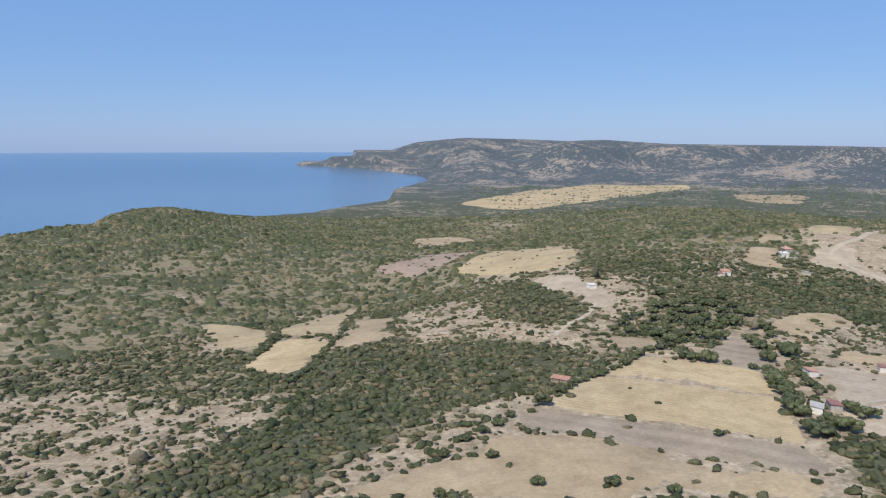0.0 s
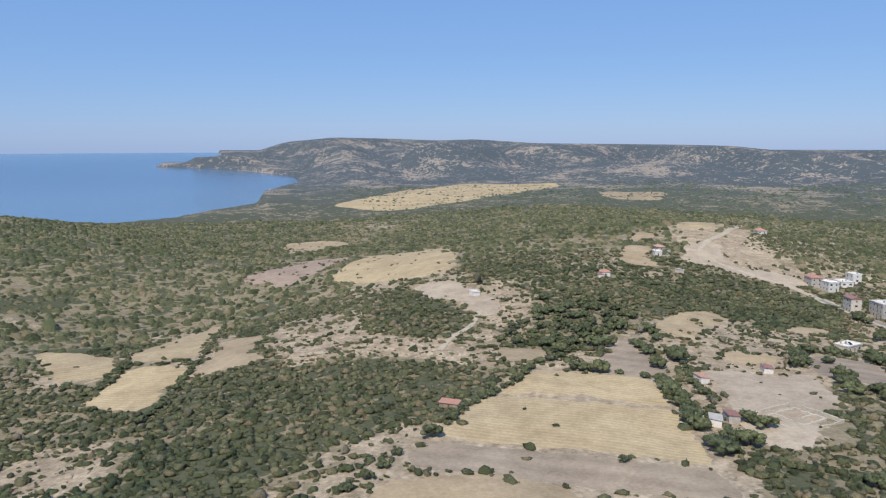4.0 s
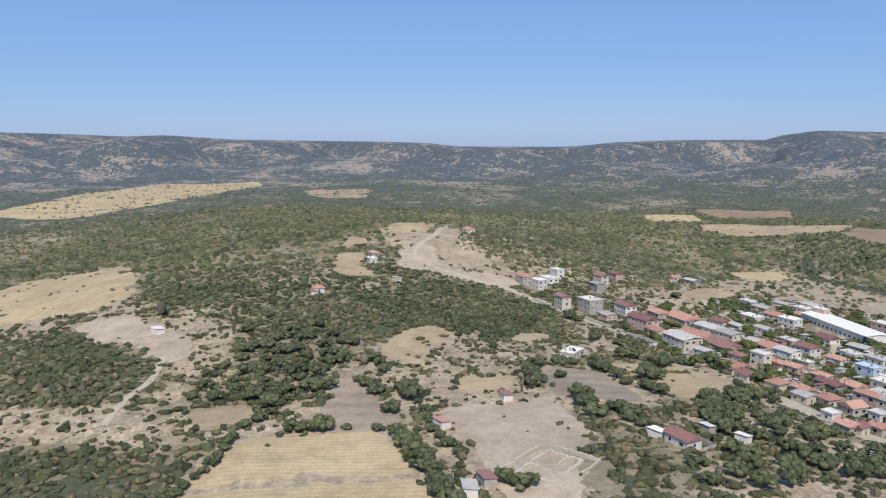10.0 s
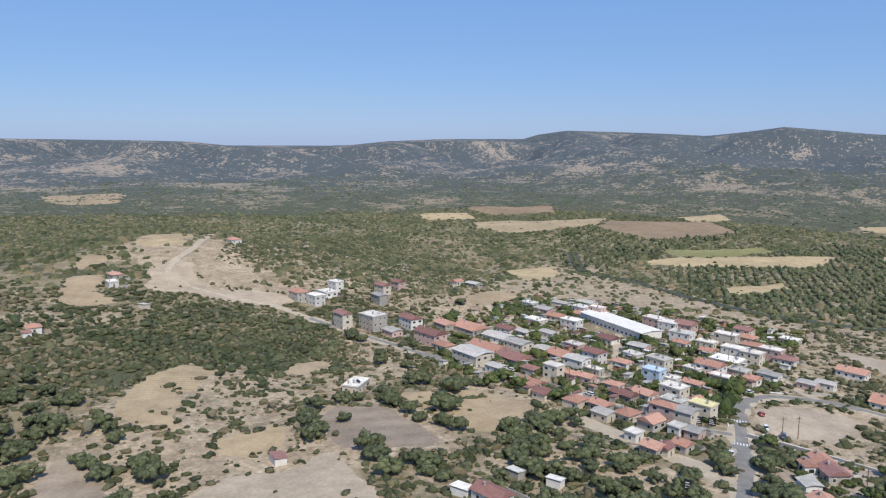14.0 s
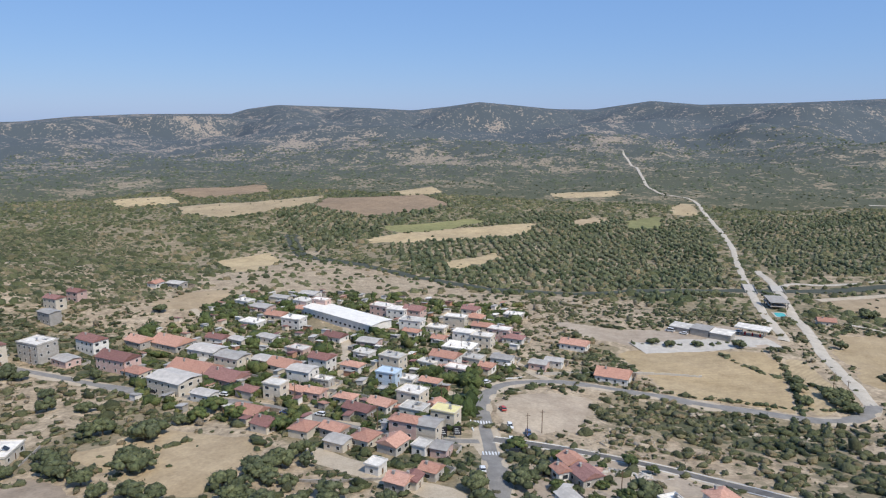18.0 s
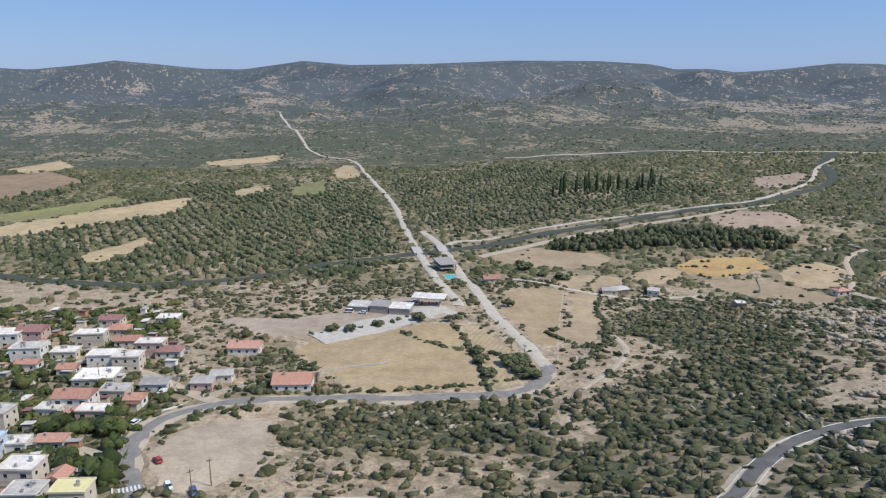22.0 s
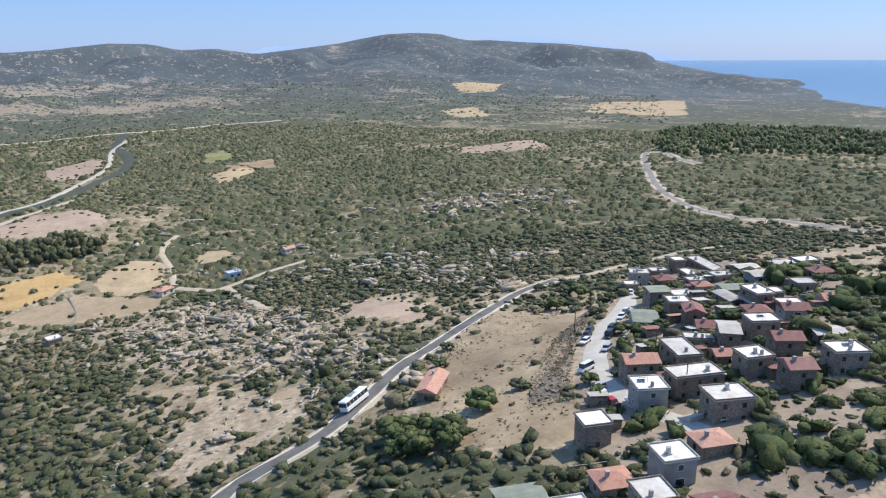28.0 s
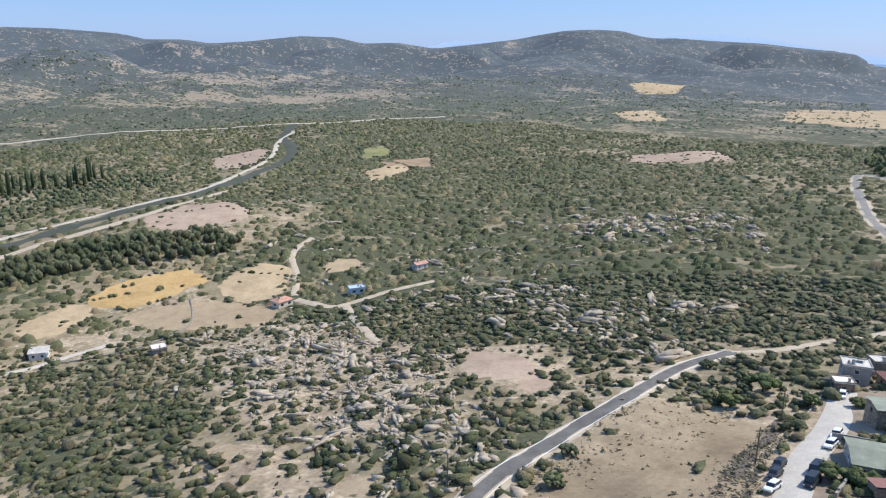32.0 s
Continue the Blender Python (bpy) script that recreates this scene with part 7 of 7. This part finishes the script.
# low sheds and stores in the yards
for x, y in fill(VILLAGE, 10.5, 21) + fill([(205, -10), (240, -40), (236, -150), (215, -190), (195, -130)], 11.0, 22) + fill([(245, 125), (312, 150), (312, 180), (250, 168)], 16.0, 23):
    shed(x, y, random.choice((80, 170)) + random.uniform(-8, 8) if y > 100 else 35 + random.uniform(-8, 8), random.uniform(2.6, 4.6), random.uniform(2.2, 3.4),
         random.choice(("sheet", "sheet", "flat", "tile", "brown")), random.choice(("grey", "white", "cream", "brick")) if y > 0 else "stone")

shed(46, 268, -30, 7.0, 3.2, "tile", "stone")
gardens = np.array(fill(VILLAGE, 4.6, 5) + fill([(170, -10), (244, -40), (240, -150), (215, -200), (165, -130)], 5.0, 6))
keep = g.uniform(0, 1, len(gardens)) < 0.75
lay("garden_trees", garden_shapes, gardens[keep, 0], gardens[keep, 1], g.gamma(5.0, 0.44, keep.sum()) + 0.5, BROAD, "leafy garden trees and shrubs between the houses", "trees")
band = np.array(fill([(174, 497), (239, 515), (192, 415), (145, 403), (142, 445)], 7.0, 3) + fill([(254, 486), (337, 434), (272, 356), (229, 378), (195, 414)], 5.0, 11))
lay("tree_band", near_shapes, band[:, 0], band[:, 1], g.uniform(2.2, 4.2, len(band)), OAK, "thick band of evergreen oaks beyond the fields", "trees")

pines = np.array(fill([(331, -604), (356, -700), (377, -878), (340, -1050), (186, -1050), (120, -800), (130, -596), (194, -594), (300, -578)], 7.2, 13))
lay("pine_wood", [clump(110 + k, 4, 1, 14, 0.85, 0.62, 0.09, 0.2, True) for k in range(4)], pines[:, 0], pines[:, 1], g.uniform(2.2, 3.8, len(pines)), PINE, "dark pine wood on the hill beside the road", "pine wood", tall=g.uniform(1.9, 3.2, len(pines)))

bx, by = [], []
for k in range(0, len(RIVER_LINE), 2):
    for side in (-1, 1):
        for row in range(2):
            bx.append(RIVER_LINE[k][0] + side * (9 + 6 * row) + random.uniform(-3, 3))
            by.append(RIVER_LINE[k][1] + side * (5 + 4 * row) + random.uniform(-3, 3))
bx, by = np.array(bx), np.array(by)
ok = (by > -40) & ~paved(bx, by)
lay("river_trees", low_shapes, bx[ok], by[ok], g.uniform(1.8, 3.8, ok.sum()), OAK, "green trees crowding the river banks", "trees")

# hedges and single bushes along field edges
hedge = []
for pts, gap in (
                 ([(230, 330), (255, 300), (285, 285)], 3.2), ([(426, 60), (436, 78), (452, 100), (466, 108)], 3.0), ([(404, 66), (398, 95), (398, 140), (402, 170)], 3.2),
                 ([(545, -24), (500, -2), (476, 3), (441, 18), (407, 46)], 2.4), ([(477, 83), (457, 81), (437, 81), (413, 83), (394, 85)], 2.6), ([(590, 20), (560, 30), (548, 36)], 4.0), ([(470, 150), (480, 122), (498, 96)], 5.0),
                 ([(560, -20), (600, -60), (590, -120)], 4.0), ([(640, -150), (590, -170), (540, -200)], 4.5), ([(395, -10), (420, 20), (460, 40)], 2.6)):
    line = curve_points(pts, gap)
    hedge += [(px + random.uniform(-0.9, 0.9), py + random.uniform(-0.9, 0.9)) for px, py in line]
hx, hy = np.array(hedge).T
lay("hedge", near_shapes, hx, hy, g.uniform(1.3, 2.7, len(hx)), OAK, "uneven evergreen hedge trees along field edges", "hedge")

# trees and tall scrub on the foothills
x, y = g.uniform(-400, 2500, 90000), g.uniform(-2300, 2200, 90000)
r, az = polar(x, y)
ok = (r > 1290) & (r < 2300) & (az > -2) & (az < 168) & (land(r, az) > 0.9) & (g.uniform(0, 1, x.shape) < np.clip(scrub(x, y) - 0.25 + 0.5 * waves(x, y, 130, 83), 0, 1) * 0.75)
ok &= ~busy(x, y)
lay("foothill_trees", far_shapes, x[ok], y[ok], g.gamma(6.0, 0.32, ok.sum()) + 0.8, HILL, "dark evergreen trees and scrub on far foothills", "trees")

# plain trees and cypresses far off
x, y = scatter(3500, 560, 1500, -700, 760, lambda x, y: g.uniform(0, 1, x.shape) < 0.5)
lay("far_trees", small_shapes, x, y, g.uniform(1.8, 3.6, len(x)), OAK, "dark trees dotted over the plain", "trees")
fx, fy = 940 + g.uniform(-26, 26, 28), -190 - np.linspace(-60, 75, 28) + g.normal(0, 9, 28)
lay("cypress_row", [clump(120 + k, 3, 1, 10, 0.12, 1.0, 0.12) for k in range(3)], fx, fy, g.uniform(1.8, 3.2, 28), CYPRESS, "row of tall dark cypresses", "cypress", tall=g.uniform(4, 9, 28))


def hull(pts):
    bm = bmesh.new()
    for p in pts:
        bm.verts.new(p)
    bmesh.ops.convex_hull(bm, input=bm.verts[:])
    bmesh.ops.triangulate(bm, faces=bm.faces[:])
    bm.verts.ensure_lookup_table()
    used_v = [q for q in bm.verts if q.link_faces]
    at = {q: k for k, q in enumerate(used_v)}
    v, f = np.array([q.co[:] for q in used_v]), np.array([[at[q] for q in p.verts] for p in bm.faces])
    bm.free()
    return v, f


def outcrop(seed, blocks):
    """Angular blocks leaning on one another, split along one direction."""
    q = np.random.RandomState(seed)
    vs, fs, n = [], [], 0
    for k in range(blocks):
        p = q.uniform(-1, 1, (11, 3))
        p /= np.maximum(np.abs(p).max(1), 0.75)[:, None]
        s = q.uniform(0.28, 0.6) if blocks > 1 else 0.8
        p = p * (s * 1.5, s * q.uniform(0.5, 0.9), s * q.uniform(0.5, 0.95))
        p[:, 0] += p[:, 2] * q.uniform(-0.3, 0.5)
        v, f = hull(p)
        off = (q.uniform(-1.1, 1.1), q.uniform(-0.55, 0.55), 0.15 + q.uniform(0, 0.25)) if blocks > 1 else (0, 0, 0.2)
        vs.append(v + off)
        fs.append(f + n)
        n += len(v)
    return np.concatenate(vs), np.concatenate(fs)


OUTCROPS = [outcrop(200 + k, 4 + k % 4) for k in range(8)]
STONES = [outcrop(230 + k, 1) for k in range(8)]
rx, ry, rs = [], [], []
OUTCROPS_AT = []
OUTCROPS_AT += [
    (470, -140, 18, 14, 70, 1.7), (450, -115, 20, 12, 80, 1.7), (412, -104, 20, 12, 80, 1.6), (423, -132, 16, 14, 50, 1.6), (388, -88, 16, 10, 60, 1.5), (389, -123, 16, 12, 60, 1.7), (366, -113, 14, 12, 60, 1.7), (356, -90, 12, 10, 50, 1.5), (331, -74, 12, 9, 60, 1.5), (367, -89, 12, 10, 40, 1.5), (414, -203, 20, 10, 60, 2.2), (400, -223, 22, 9, 50, 2.2),
]
OUTCROPS_AT += [
    (375, -206, 18, 10, 50, 2.1), (347, -186, 12, 8, 30, 2.0), (314, -170, 7, 5, 22, 1.6), (408, -375, 30, 22, 110, 3.0), (390, -398, 26, 16, 60, 3.0), (430, -368, 22, 16, 60, 2.8), (355, -180, 12, 10, 36, 2.0), (325, -216, 12, 9, 36, 1.8), (340, -20, 16, 20, 40, 1.1), (60, 440, 30, 24, 60, 1.0), (20, 370, 34, 24, 60, 1.0), (470, 590, 80, 60, 120, 1.6),
]
OUTCROPS_AT += [
    (370, 120, 12, 10, 20, 0.9), (230, 90, 16, 14, 24, 0.9), (430, 30, 12, 12, 20, 0.9), (-150, 320, 50, 50, 70, 0.9), (356, 180, 14, 9, 60, 0.45), (338, 168, 8, 8, 30, 0.45), (330, 150, 10, 8, 50, 0.5), (560, -250, 60, 40, 70, 2.0), (480, -300, 50, 40, 70, 2.2),
]
OUTCROPS_AT += [(x, y, 7, 5, 30, 1.0) for x, y in ((270, 11), (256, 10), (280, 13), (249, 9), (369, 99), (309, 10), (353, -12), (349, 22), (323, -52), (322, -65), (318, -58), (308, 14))]
for cx, cy, sx, sy, n, big in OUTCROPS_AT:
    n = int(n * 0.8)
    rx.append(g.normal(cx, sx * 1.1, n))
    ry.append(g.normal(cy, sy * 1.1, n))
    rs.append(g.gamma(3.0, 0.31, n) * big)
rx, ry, rs = np.concatenate(rx), np.concatenate(ry), np.clip(np.concatenate(rs), 0.4, 4.5)
ok = ~busy(rx, ry)
lay("rocks", OUTCROPS, rx[ok], ry[ok], rs[ok], ROCK, "jagged weathered grey-tan rock outcrops among scrub", "rocks", sink=0.1)
i = g.randint(0, len(rx), 2400)
sx, sy = rx[i] + g.normal(0, 9, 2400), ry[i] + g.normal(0, 7, 2400)
ok = ~busy(sx, sy)
lay("stones", STONES, sx[ok], sy[ok], g.gamma(2.0, 0.26, ok.sum()) + 0.15, ROCK, "loose grey-tan boulders strewn round the outcrops", "rocks", sink=0.15)

qx, qy = g.normal(302, 1.6, 160), g.normal(149, 5.0, 160)
lay("rubble", STONES, qx, qy, g.gamma(2.0, 0.22, 160) + 0.15, CONCRETE, "heap of pale building rubble beside the road", "rubble")
SLOPE = [(300, -30), (300, -60), (300, -105), (302, -125), (268, -124), (258, -112), (254, -75), (243, -40), (262, -18)]
tx, ty = g.uniform(238, 305, 6000), g.uniform(-130, -15, 6000)
ok = inside(tx, ty, SLOPE) & (np.hypot(tx - 303, ty + 44) > 8) & (waves(tx, ty, 26, 61) + g.normal(0, 0.5, 6000) > -0.2)
lay("dry_grass", tuft_shapes, tx[ok], ty[ok], g.gamma(2.0, 0.10, ok.sum()) + 0.08, DRY, "dry grass tufts and thistles on the slope", "dry grass", tall=0.32, sink=-0.6)
BAND = [(260, -127), (264, -118), (265, -99), (263, -79), (260, -58), (254, -42), (245, -48), (252, -66), (256, -85), (258.4, -100), (258, -112)]
tx, ty = g.uniform(243, 267, 7500), g.uniform(-128, -40, 7500)
ok = inside(tx, ty, BAND)
lay("cut_brush", tuft_shapes, tx[ok], ty[ok], g.gamma(2.0, 0.08, ok.sum()) + 0.08, HEATH, "grey-brown cut brushwood lying beside the street", "brush", tall=0.4, sink=-0.8)

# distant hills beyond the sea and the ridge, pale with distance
m, n, l, b = material("distant_hills_haze_glow", 1.0)
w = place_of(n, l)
# pale blue colour and emission stand in for haze over the hills
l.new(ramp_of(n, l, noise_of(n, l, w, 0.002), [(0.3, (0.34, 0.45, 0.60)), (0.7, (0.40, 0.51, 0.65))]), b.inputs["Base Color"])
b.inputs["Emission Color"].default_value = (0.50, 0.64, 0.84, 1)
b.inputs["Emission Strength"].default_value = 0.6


def far_range(az0, az1, peaks, r):
    a = np.linspace(az0, az1, 60)
    up = np.interp(a, np.linspace(az0, az1, len(peaks)), peaks) + 0.04 * waves(a * 40, a * 0, 60, 77)
    v, f = [], []
    for q, u in zip(a, up):
        for h in (-60.0, 117 + r * math.tan(radians(u))):
            v.append((CX + r * math.sin(radians(q)), CY + r * math.cos(radians(q)), h))
    for k in range(59):
        f += [(2 * k, 2 * k + 1, 2 * k + 3), (2 * k, 2 * k + 3, 2 * k + 2)]
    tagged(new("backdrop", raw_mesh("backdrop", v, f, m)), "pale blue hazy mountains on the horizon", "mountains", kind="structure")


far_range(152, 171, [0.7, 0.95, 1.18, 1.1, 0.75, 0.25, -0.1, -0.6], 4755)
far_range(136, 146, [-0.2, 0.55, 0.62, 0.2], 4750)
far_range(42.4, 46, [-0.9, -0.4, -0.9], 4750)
